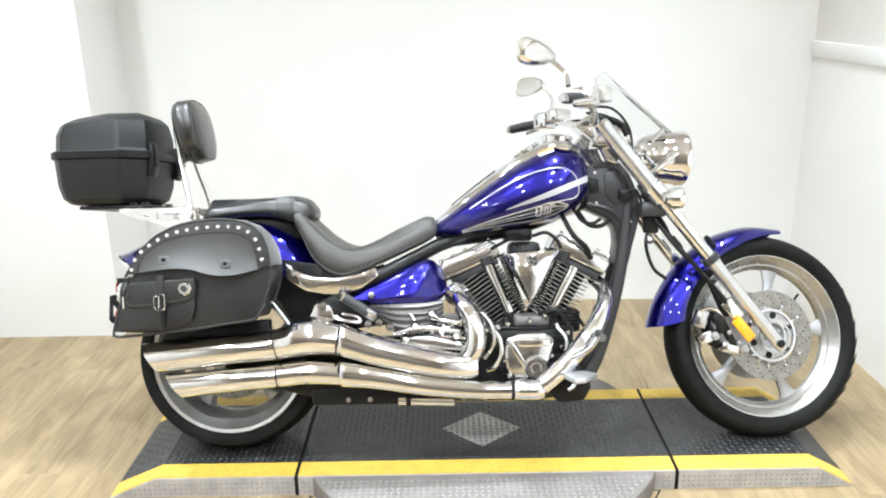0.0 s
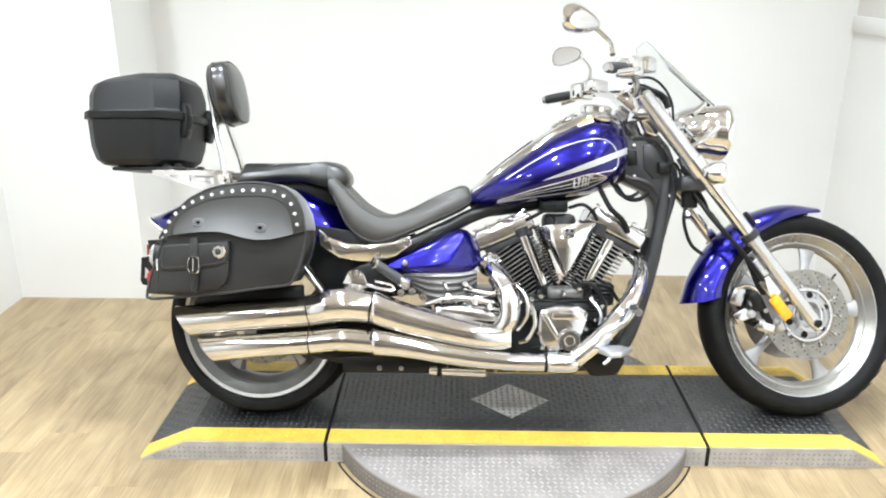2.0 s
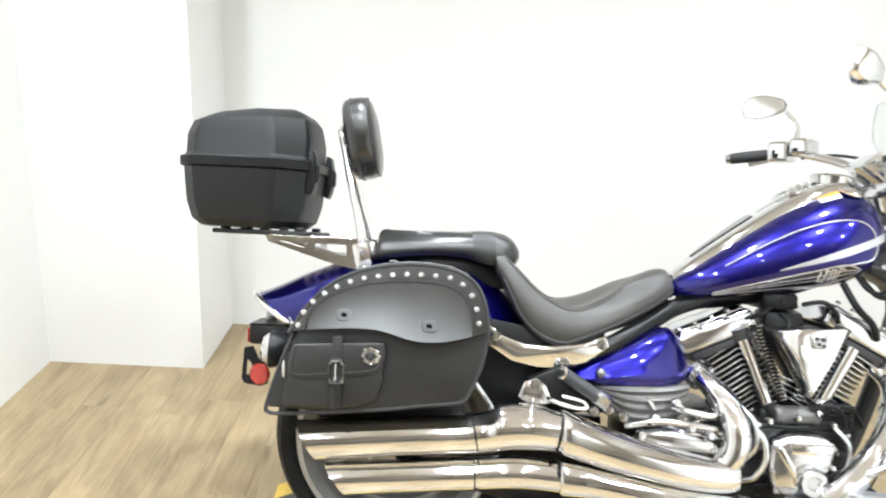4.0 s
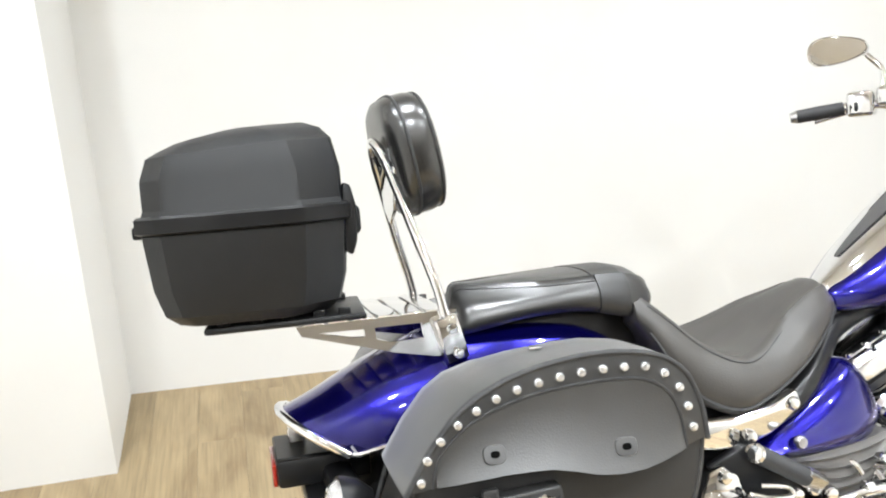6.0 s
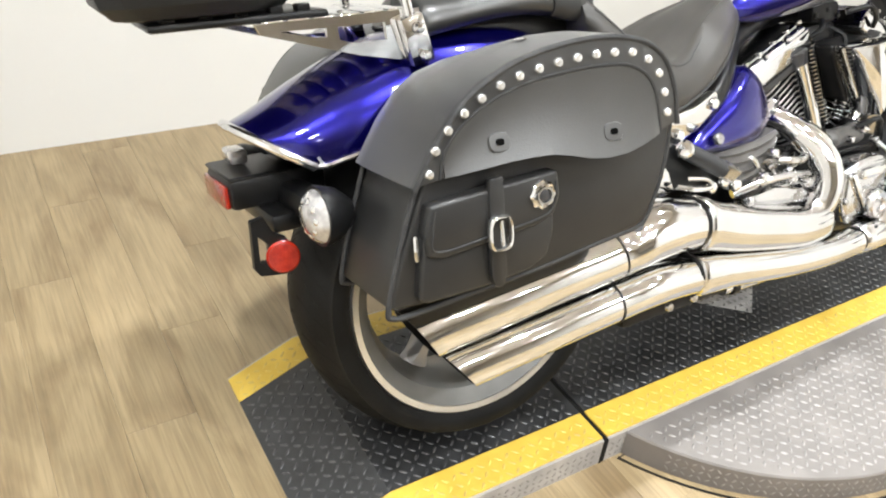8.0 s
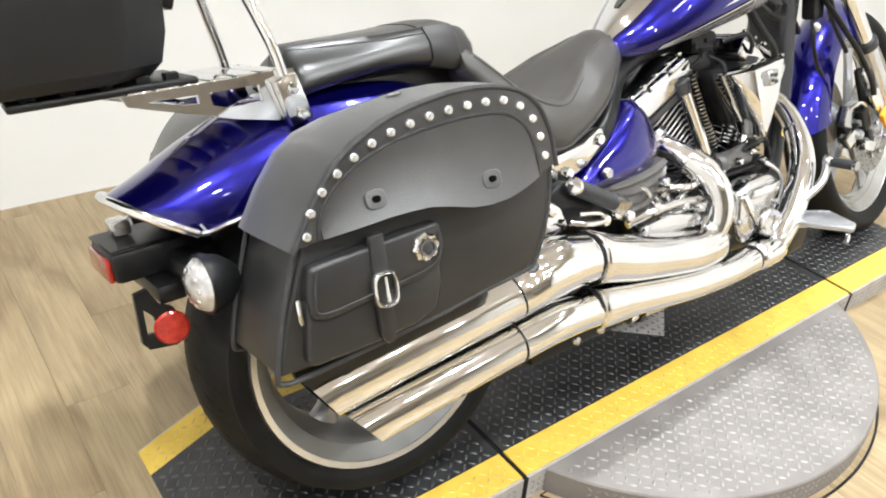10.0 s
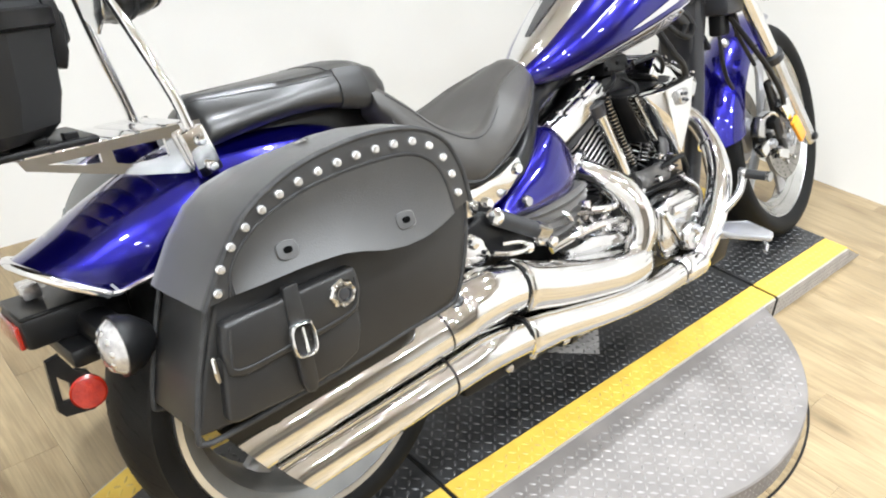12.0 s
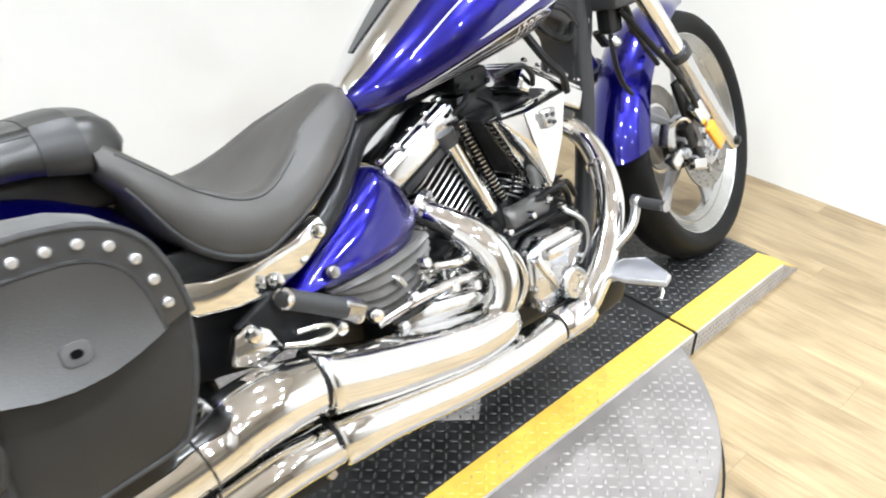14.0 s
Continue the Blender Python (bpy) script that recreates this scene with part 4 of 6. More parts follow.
# -- frame --
for s in (-1, 1):
    part("down_tube", tube([(1.335, s * 0.035, 0.80), (1.302, s * 0.05, 0.585), (1.255, s * 0.06, 0.40), (1.20, s * 0.07, 0.26), (1.13, s * 0.085, 0.20), (0.95, s * 0.10, 0.185), (0.6, s * 0.11, 0.185)], 0.0235, 14, 40), FRAME_BLACK, bike, "black frame down tube")
    part("seat_rail", tube([(0.42, s * 0.15, 0.545), (0.50, s * 0.152, 0.578), (0.57, s * 0.122, 0.611), (0.64, s * 0.07, 0.645), (0.70, s * 0.035, 0.674), (0.80, s * 0.02, 0.71)], 0.023, 16, 24), BLACK_PAINT, bike, "black frame rail")
    part("swingarm", rbox((0.0, s * 0.135 - 0.018, 0.29), (0.56, s * 0.135 + 0.018, 0.35), 0.012), BLACK_PAINT, bike)
    part("fender_strut", prism([(0.205, 0.632), (0.245, 0.600), (0.30, 0.582), (0.37, 0.578), (0.44, 0.588), (0.495, 0.610), (0.505, 0.582), (0.45, 0.542), (0.395, 0.522), (0.33, 0.525), (0.27, 0.537), (0.21, 0.575)][::-1], s * 0.158, s * 0.182, 0.006), CHROME, bike, "polished chrome frame strut")
    for x, z in ((0.485, 0.587), (0.397, 0.54), (0.228, 0.598)):
        part("strut_bolt", knob((x, s * 0.176, z), (0, s, 0), 0.0125, 0.014), CHROME, bike)
neck = [(1.185, 0.935), (1.235, 0.926), (1.305, 0.944), (1.341, 0.901), (1.367, 0.834), (1.376, 0.780), (1.362, 0.715), (1.345, 0.655), (1.332, 0.600), (1.285, 0.600), (1.293, 0.660), (1.290, 0.715), (1.266, 0.752), (1.193, 0.786), (1.188, 0.85)]
nk = part("frame_neck", prism(neck[::-1], -0.052, 0.052, 0.010, 3), GREY_FRAME, bike, "dark grey cast frame neck")
part("neck_panel", prism([(1.197, 0.895), (1.232, 0.888), (1.236, 0.842), (1.203, 0.836)][::-1], -0.0575, -0.050, 0.003), BLACK_PAINT, nk)
part("neck_web", prism([(1.252, 0.905), (1.298, 0.914), (1.322, 0.872), (1.325, 0.815), (1.288, 0.795), (1.255, 0.83)][::-1], -0.060, -0.050, 0.005), GREY_FRAME, nk)
part("neck_connector", rbox((1.298, -0.082, 0.812), (1.338, -0.050, 0.850), 0.006, 2), SMOOTH_PLASTIC, nk, "black cable connector")
for pts in ([(1.196, -0.050, 0.802), (1.262, -0.051, 0.786), (1.300, -0.050, 0.752), (1.325, -0.048, 0.708)], [(1.215, -0.050, 0.928), (1.285, -0.051, 0.925), (1.332, -0.051, 0.868), (1.354, -0.050, 0.790)]):
    part("neck_rib", tube(pts, 0.008, 8, 16), GREY_FRAME, nk)
for x, z in ((1.222, 0.905), (1.318, 0.905), (1.338, 0.742), (1.225, 0.805)):
    part("neck_bolt", knob((x, -0.051, z), (0, -1, 0), 0.008, 0.008, 10), STEEL, nk)
for pts, r in (([(1.150, -0.07, 0.780), (1.172, -0.085, 0.747), (1.205, -0.085, 0.737), (1.235, -0.075, 0.752)], 0.006), ([(1.165, -0.06, 0.775), (1.190, -0.09, 0.735), (1.230, -0.09, 0.728), (1.268, -0.07, 0.748)], 0.0075), ([(1.318, -0.075, 0.835), (1.350, -0.085, 0.845), (1.372, -0.08, 0.80), (1.385, -0.075, 0.75)], 0.005)):
    part("neck_cable", tube(pts, r, 8, 20), SMOOTH_PLASTIC, nk, "black looped cable")
part("backbone", tube([(0.7, 0, 0.70), (0.95, 0, 0.74), (1.2, 0, 0.83)], 0.04, 16, 12), BLACK_PAINT, bike)

# -- engine --
engine = part("engine_block", rbox((0.80, -0.135, 0.185), (1.135, 0.135, 0.415), 0.03, 3), BLACK_PAINT, bike, "black v-twin engine crankcase")
part("gearbox", rbox((0.57, -0.125, 0.235), (0.83, 0.125, 0.43), 0.03, 3), BLACK_PAINT, engine, "black gearbox")
FIN_MATS = [BLACK_PAINT, ALU]


def fin_mesh(a, b, t):
    """A cooling fin: black plate with a bright machined rim."""
    pts = oval(0, 0, a, b, 28, 4.5)
    bm = bmesh.new()
    rows = [[bm.verts.new((x * k, y * k, z)) for x, y in pts] for k, z in ((0.5, -t), (0.985, -t), (1, -t * 0.6), (1, t * 0.6), (0.985, t), (0.5, t))]
    for n, (p, q) in enumerate(zip(rows, rows[1:])):
        for i in range(28):
            f = bm.faces.new((p[i], p[(i + 1) % 28], q[(i + 1) % 28], q[i]))
            f.material_index = 1 if 1 <= n <= 3 else 0
    me = bpy.data.meshes.new("cooling_fin")
    bm.to_mesh(me)
    bm.free()
    for mt in FIN_MATS:
        me.materials.append(mt)
    me.shade_smooth()
    me.set_sharp_from_angle(angle=radians(35))
    return me


fin_data = fin_mesh(0.080, 0.076, 0.0019)
fin_small = fin_mesh(0.066, 0.070, 0.0019)
for base, head, s in (((0.955, 0, 0.39), (0.775, 0, 0.645), -1), ((1.025, 0, 0.39), (1.182, 0, 0.647), 1)):
    b, h = Vector(base), Vector(head)
    d = (h - b).normalized()
    side = Vector((0, 1, 0))
    fr = Matrix((side.cross(d), side, d)).transposed().to_4x4()
    cyl = part("cylinder", lathe([(0.001, 0), (0.058, 0), (0.058, (h - b).length * 0.92), (0.001, (h - b).length * 0.92)], Matrix.Translation(b) @ fr, 24, False), BLACK_PAINT, engine, "black finned cylinder")
    for k in range(15):
        fin = new("cooling_fin", fin_data if k > 4 else fin_small)
        fin.parent = cyl
        fin.matrix_local = Matrix.Translation(b + d * (0.045 + 0.0142 * k)) @ fr
    hc = Vector((0.797, 0, 0.628)) if s < 0 else Vector((1.17, 0, 0.640))
    tilt = Matrix.Translation(hc) @ Matrix.Rotation(radians(-24 if s < 0 else 27), 4, "Y")
    cover = rbox((-0.104, -0.086, -0.034), (0.100, 0.086, 0.016), 0.010, 3, tilt)
    part("rocker_cover", cover, CAST_CHROME, engine, "satin chrome rocker cover with three raised lobes")
    part("cover_top", rbox((-0.092, -0.068, 0.005), (0.088, 0.068, 0.0285), 0.008, 2, tilt), CAST_CHROME, engine)
    for u0, u1 in ((-0.097, -0.040), (-0.037, 0.030), (0.033, 0.094)):
        part("cover_lobe", rbox((u0, -0.082, -0.004), (u1, 0.082, 0.0235), 0.009, 3, tilt), CAST_CHROME, engine)
    for u in (-0.088, -0.045, 0.0, 0.045, 0.086):
        part("cover_bolt", knob(tilt @ Vector((u, -0.070, 0.030)), tilt.to_3x3() @ Vector((0, 0, 1)), 0.007, 0.007, 10), CHROME, engine)
    part("cover_gasket", rbox((-0.100, -0.084, -0.037), (0.096, 0.084, -0.031), 0.001, 1, tilt), TRIM_DARK, engine)
    part("head_casting", rbox((-0.085, -0.082, -0.058), (0.085, 0.082, -0.030), 0.008, 2, tilt), GREY_FRAME, engine)
    part("rod_boss", tube([tilt @ Vector((0.052 * -s, -0.075, -0.02)), tilt @ Vector((0.048 * -s, -0.078, -0.056))], [0.026, 0.019], 16), GREY_FRAME, engine)
for top, bot in (((0.862, -0.082, 0.606), (0.935, -0.090, 0.428)), ((1.142, -0.082, 0.595), (1.054, -0.090, 0.428))):
    part("pushrod_tube", tube([top, bot], [0.0195, 0.018], 16), CHROME, engine, "chrome pushrod tube")
    v = Vector(bot) - Vector(top)
    part("tube_collar", lathe([(0.001, -0.012), (0.022, -0.012), (0.024, 0.0), (0.024, 0.022), (0.001, 0.022)], towards(Vector(bot) - v * 0.05, v), 18, False), BLACK_PAINT, engine)
    part("tappet_block", rbox((-0.03, -0.03, -0.03), (0.03, 0.03, 0.02), 0.008, 2, Matrix.Translation(Vector(bot) + Vector((0, 0.01, -0.012)))), BLACK_PAINT, engine)
    off = 0.042 if top[0] < 1 else -0.042
    a, b = Vector(top) + Vector((off, 0.012, 0.035)), Vector(bot) + Vector((off * 0.9, 0.012, 0.03))
    core = part("finned_tube", tube([a, b], 0.010, 12), BLACK_PAINT, engine, "ribbed metal tube")
    for k in range(21):
        part("tube_rib", lathe([(0.006, -0.0028), (0.0145, -0.0014), (0.0145, 0.0014), (0.006, 0.0028)], towards(a.lerp(b, k / 20), b - a), 14, True), STEEL, core)
intake = part("air_intake_cover", hull([(0.903, -0.180, 0.642), (1.088, -0.160, 0.654), (0.985, -0.165, 0.482), (0.908, -0.125, 0.638), (1.086, -0.120, 0.648), (0.986, -0.130, 0.496), (0.938, -0.214, 0.648), (1.072, -0.198, 0.655),
                                        (1.034, -0.212, 0.577), (0.950, -0.219, 0.577), (0.987, -0.211, 0.488)], 0.0045, 2), CHROME, bike, "chrome wedge-shaped air intake cover", 25)
part("cover_lip", tube([(0.914, -0.172, 0.630), (0.962, -0.172, 0.552), (0.984, -0.174, 0.500)], 0.006, 10, 14), CAST_CHROME, intake)
part("cover_badge", prism([(0.975, 0.640), (1.012, 0.640), (1.006, 0.606), (0.979, 0.606)][::-1], -0.2235, -0.205, 0.003, 1), STEEL, intake)
for bx, bz in ((0.984, 0.631), (1.000, 0.629), (0.990, 0.618), (1.002, 0.614)):
    part("badge_relief", rbox((bx - 0.005, -0.227, bz - 0.004), (bx + 0.005, -0.220, bz + 0.004), 0.002, 1), GREY_FRAME, intake)
part("intake_back", prism([(0.915, 0.640), (1.065, 0.646), (1.05, 0.61), (1.0, 0.51), (0.98, 0.51), (0.925, 0.61)][::-1], -0.125, -0.05, 0.012, 3), SMOOTH_PLASTIC, intake, "black plastic back of the intake")
part("intake_duct", rbox((0.93, -0.045, 0.56), (1.04, 0.05, 0.68), 0.02, 2), BLACK_PAINT, bike)
coil = part("ignition_coil_cover", hull([(x, y, z) for x in (0.915, 1.01) for y in (-0.066, 0.06) for z in (0.682, 0.726)], 0.012, 2), SMOOTH_PLASTIC, bike, "black plastic coil cover under the tank")
for x, z in ((0.925, 0.700), (0.965, 0.708), (1.0, 0.694)):
    part("cover_screw", knob((x, -0.066, z), (0, -1, 0), 0.006, 0.005, 10), BLACK_PAINT, coil)
for pts, r in (([(0.93, -0.08, 0.69), (0.90, -0.10, 0.675), (0.872, -0.095, 0.66)], 0.006), ([(1.01, -0.08, 0.70), (1.05, -0.11, 0.71), (1.085, -0.105, 0.685), (1.10, -0.09, 0.66)], 0.006), ([(0.95, -0.085, 0.675), (0.962, -0.115, 0.655), (0.955, -0.12, 0.62)], 0.005)):
    part("spark_lead", tube(pts, r, 8, 16), SMOOTH_PLASTIC, coil, "black ignition lead")
part("voltage_regulator", rbox((1.085, -0.075, 0.375), (1.165, 0.06, 0.455), 0.018, 3, None), SMOOTH_PLASTIC, engine, "black rounded regulator body")
for k in range(6):
    part("regulator_fin", rbox((1.088, -0.081, 0.382 + 0.012 * k), (1.162, -0.070, 0.387 + 0.012 * k), 0.002, 1), BLACK_PAINT, engine)
for pts, r in (([(1.02, -0.13, 0.445), (1.06, -0.155, 0.462), (1.10, -0.14, 0.43), (1.115, -0.13, 0.37)], 0.007), ([(1.045, -0.125, 0.44), (1.09, -0.135, 0.455), (1.14, -0.11, 0.44), (1.17, -0.10, 0.40)], 0.006)):
    part("wiring_loom", tube(pts, r, 8, 20), SMOOTH_PLASTIC, engine, "black wiring loom")
cam_cover = part("cam_cover", prism([(0.905, 0.375), (0.955, 0.392), (1.03, 0.392), (1.062, 0.372), (1.05, 0.31), (1.015, 0.25), (0.965, 0.237), (0.915, 0.25), (0.90, 0.30)][::-1], -0.20, -0.12, 0.012, 3), CAST_CHROME, bike, "chrome cam cover")
part("oil_filter", lathe([(0.001, 0), (0.036, 0), (0.036, 0.022), (0.03, 0.03), (0.018, 0.03), (0.014, 0.024), (0.001, 0.024)], towards((0.998, -0.198, 0.285), (0, -1, 0)), 28, False), CAST_CHROME, cam_cover, "round chrome filter cap")
part("cover_rib", rbox((-0.058, -0.21, -0.008), (0.058, -0.192, 0.008), 0.004, 2, Matrix.Translation((0.948, 0, 0.318)) @ Matrix.Rotation(radians(58), 4, "Y")), CHROME, cam_cover)
part("cover_rib", rbox((-0.05, -0.212, -0.012), (0.05, -0.192, 0.012), 0.004, 2, Matrix.Translation((0.995, 0, 0.362))), CHROME, cam_cover)
for x, z in ((0.912, 0.362), (1.05, 0.365), (0.915, 0.258), (1.02, 0.258), (0.905, 0.305), (1.05, 0.32)):
    part("cover_bolt", knob((x, -0.198, z), (0, -1, 0), 0.0075, 0.009, 10), STEEL, cam_cover)
part("crankcase_cover", lathe([(0.001, 0), (0.085, 0), (0.085, 0.02), (0.07, 0.034), (0.001, 0.034)], towards((0.70, -0.115, 0.33), (0, -1, 0)), 36, False), CAST_CHROME, engine, "round chrome side cover")
for k in range(7):
    a = 2 * math.pi * k / 7
    part("cover_bolt", knob((0.70 + 0.076 * math.cos(a), -0.137, 0.33 + 0.076 * math.sin(a)), (0, -1, 0), 0.007, 0.01, 8), STEEL, engine)
shield = part("heat_shield", prism([(0.575, 0.385), (0.66, 0.392), (0.755, 0.372), (0.79, 0.35), (0.77, 0.338), (0.66, 0.345), (0.59, 0.365)][::-1], -0.205, -0.165, 0.010, 2), CAST_CHROME, bike, "chrome heat shield")
for pts, r in ((((0.66, -0.15, 0.44), (0.73, -0.185, 0.43), (0.80, -0.17, 0.42)), 0.010), (((0.55, -0.185, 0.395), (0.64, -0.21, 0.415), (0.76, -0.20, 0.40)), 0.009),
               (((0.84, -0.165, 0.31), (0.868, -0.185, 0.36), (0.862, -0.18, 0.42), (0.835, -0.16, 0.45)), 0.008), (((0.60, -0.17, 0.36), (0.68, -0.19, 0.385), (0.80, -0.185, 0.375)), 0.007)):
    part("oil_pipe", tube(pts, r, 12, 16), CAST_CHROME, engine, "chrome pipe")
crng = random.Random(3)
for k in range(16):
    a = Vector((crng.uniform(0.58, 0.82), crng.uniform(-0.19, -0.13), crng.uniform(0.36, 0.45)))
    d = Vector((crng.uniform(-0.06, 0.07), crng.uniform(-0.03, 0.02), crng.uniform(-0.035, 0.03)))
    part("linkage_rod", tube([a, a + d * 0.5 + Vector((0, -0.006, 0.006)), a + d], crng.uniform(0.004, 0.009), 10, 8), CAST_CHROME if k % 4 else BLACK_PAINT, engine)
for x, y, z in ((0.615, -0.195, 0.418), (0.668, -0.175, 0.455), (0.70, -0.2, 0.40), (0.745, -0.205, 0.385), (0.655, -0.185, 0.375), (0.80, -0.17, 0.43), (0.585, -0.19, 0.375)):
    part("pipe_fitting", knob((x, y, z), (0.2, -1, 0.2), 0.012, 0.02, 10), CAST_CHROME, engine)

for k in range(6):
    part("crankcase_rib", rbox((0.87 + 0.004 * k, -0.142, 0.40 - 0.03 * k - 0.004), (1.12 - 0.006 * k, -0.125, 0.40 - 0.03 * k + 0.004), 0.003, 1), BLACK_PAINT, engine)
for x, z in ((0.885, 0.405), (0.915, 0.415), (1.075, 0.41), (1.11, 0.385), (1.09, 0.34), (1.075, 0.29), (0.88, 0.36), (0.895, 0.225), (1.10, 0.25), (0.985, 0.425)):
    part("case_bolt", knob((x, -0.138, z), (0, -1, 0), 0.009, 0.016, 10), CAST_CHROME, engine)
part("oil_line", tube([(0.86, -0.16, 0.41), (0.885, -0.185, 0.38), (0.892, -0.19, 0.33), (0.872, -0.18, 0.285), (0.85, -0.16, 0.27)], 0.0085, 10, 24), CHROME, engine, "chrome oil line")
part("oil_line", tube([(1.075, -0.15, 0.405), (1.10, -0.175, 0.37), (1.095, -0.18, 0.32), (1.065, -0.17, 0.275)], 0.007, 10, 24), STEEL, engine, "steel oil line")
bridge = part("starter_body", lathe([(0.001, -0.056), (0.018, -0.056), (0.0245, -0.050), (0.026, -0.040), (0.024, -0.034), (0.024, 0.034), (0.026, 0.040), (0.0245, 0.052), (0.016, 0.058), (0.001, 0.058)], towards((0.995, -0.112, 0.424), (1, 0, 0.02)), 28, False), AIRBOX_GREY, engine, "smooth dark grey cylinder between the barrels", 40)
part("bridge_bolt", knob((1.040, -0.136, 0.436), (0, -0.8, 0.6), 0.010, 0.014, 12), CHROME, bridge)
part("bridge_saddle", rbox((0.935, -0.112, 0.388), (1.055, -0.085, 0.412), 0.008, 2), SMOOTH_PLASTIC, bridge)

# -- side cover and airbox --
def skin(xs, low, high, face, back, n=14):
    """A moulded panel: between two height curves, with its outer face given as y over x and the share of height."""
    loops = []
    for x in xs:
        za, zb = low(x), high(x)
        front = [(x, face(x, v), za + (zb - za) * v) for v in np.linspace(0, 1, n)]
        loops.append(front + [(x, back, zb - 0.004), (x, back, za + 0.004)])
    return loft(loops)


def curve(*pts):
    line = spline(pts, 60)
    return lambda x: float(np.interp(x, line[:, 0], line[:, 1]))


def cover_face(x, v):
    """Full over the lower lip, rolling inward to the top and to the front edge."""
    f = (x - 0.418) / 0.306
    lip = 0.006 * math.exp(-((v - 0.26) / 0.09) ** 2) * (1 - f)
    front = 0.085 * (1 - math.sqrt(max(0.0, 1 - max(0.0, (f - 0.45) / 0.56) ** 2)))
    top = (0.030 + 0.055 * f) * (1 - math.sqrt(max(0.0, 1 - max(0.0, (v - 0.15) / 0.86) ** 2.2)))
    return -0.198 + 0.020 * f + front + top - lip + 0.05 * max(0, 0.14 - v)


COVER_TOP, COVER_LOW = curve((0.418, 0.514), (0.46, 0.540), (0.51, 0.566), (0.57, 0.595), (0.62, 0.617), (0.66, 0.629), (0.695, 0.612), (0.715, 0.575), (0.724, 0.545)), curve((0.418, 0.506), (0.45, 0.497), (0.53, 0.489), (0.62, 0.488), (0.69, 0.495), (0.715, 0.512), (0.724, 0.530))
cover = part("side_cover", skin(np.linspace(0.418, 0.724, 44), COVER_LOW, COVER_TOP, cover_face, -0.06, 20), BLUE, bike, "glossy metallic blue side cover", 70)
part("cover_bolt", knob((0.482, -0.198, 0.522), (0, -1, 0.1), 0.012, 0.012), STEEL, cover)


def airbox_face(x, v):
    """Five rounded ribs along the box, which draws in towards the front."""
    f = (x - 0.475) / 0.235
    return -0.192 + 0.035 * max(0, f) ** 2 + 0.008 * abs(math.sin(v * math.pi * 4.5)) - 0.004 + 0.025 * (1 - v) ** 3


airbox = part("airbox", skin(np.linspace(0.475, 0.710, 30), curve((0.475, 0.478), (0.51, 0.436), (0.55, 0.402), (0.60, 0.392), (0.67, 0.402), (0.71, 0.44)), curve((0.475, 0.487), (0.56, 0.490), (0.64, 0.491), (0.71, 0.496)), airbox_face, -0.06, 46), AIRBOX_GREY, bike, "dark grey ribbed plastic airbox", 60)

# -- exhaust --
def slashed(c, r, k, seg=24):
    """A ring of points round c, cut on the slant in x by height."""
    return [(c[0] - k * r * math.sin(a), c[1] + r * math.cos(a), c[2] + r * math.sin(a)) for a in np.linspace(0, 2 * math.pi, seg, endpoint=False)]


def muffler(path, radii, k, n, label):
    p = spline(path, n)
    rad = np.interp(np.linspace(0, 1, n), np.linspace(0, 1, len(radii)), radii)
    loops = []
    for i, (c, r) in enumerate(zip(p, rad)):
        f = max(0, (i - n * 0.75) / (n * 0.25 - 1))
        loops.append(slashed(c, r, k * f))
    c, r = p[-1], rad[-1]
    loops.append(slashed(c, r * 0.93, k))
    inner = p[-1] + (p[-6] - p[-1])
    body = part("muffler", loft(loops, False), CHROME, bike, label, 50)
    bore = [slashed(c, r * 0.935, k), slashed(inner, r * 0.9, k), slashed(inner, r * 0.35, k), slashed(inner, r * 0.05, k)]
    part("muffler_bore", loft(bore, False), TRIM_DARK, body, "dark inside of the tail pipe", 50)
    return body


def ring(parent, c, d, r, wd, material, label=""):
    part("clamp_ring", lathe([(r - 0.004, -wd), (r, -wd), (r, wd), (r - 0.004, wd)], towards(c, d), 32), material, parent, label, 30)


YE = -0.235
up_tail = muffler([(0.398, YE, 0.383), (0.31, YE - 0.003, 0.394), (0.24, YE - 0.003, 0.389), (0.183, YE, 0.374), (0.0, YE, 0.358), (-0.205, YE + 0.002, 0.338)], [0.047, 0.055, 0.056, 0.049, 0.047, 0.046], 0.62, 46, "polished chrome slash-cut upper muffler")
lo_tail = muffler([(0.398, YE - 0.002, 0.279), (0.29, YE - 0.004, 0.287), (0.187, YE, 0.278), (0.02, YE + 0.003, 0.264), (-0.135, YE + 0.006, 0.250)], [0.037, 0.040, 0.039, 0.039, 0.038], 0.75, 46, "polished chrome slash-cut lower muffler")
def shield_loft(rows, n, power):
    """A pipe shield: rows of x, y, z, half width, half height, with flattened flanks."""
    loops = []
    for x, y, z, w2, h2 in spline(rows, n):
        loops.append([(x, y + u, z + v) for u, v in oval(0, 0, w2, h2, 28, power)])
    return loft(loops)


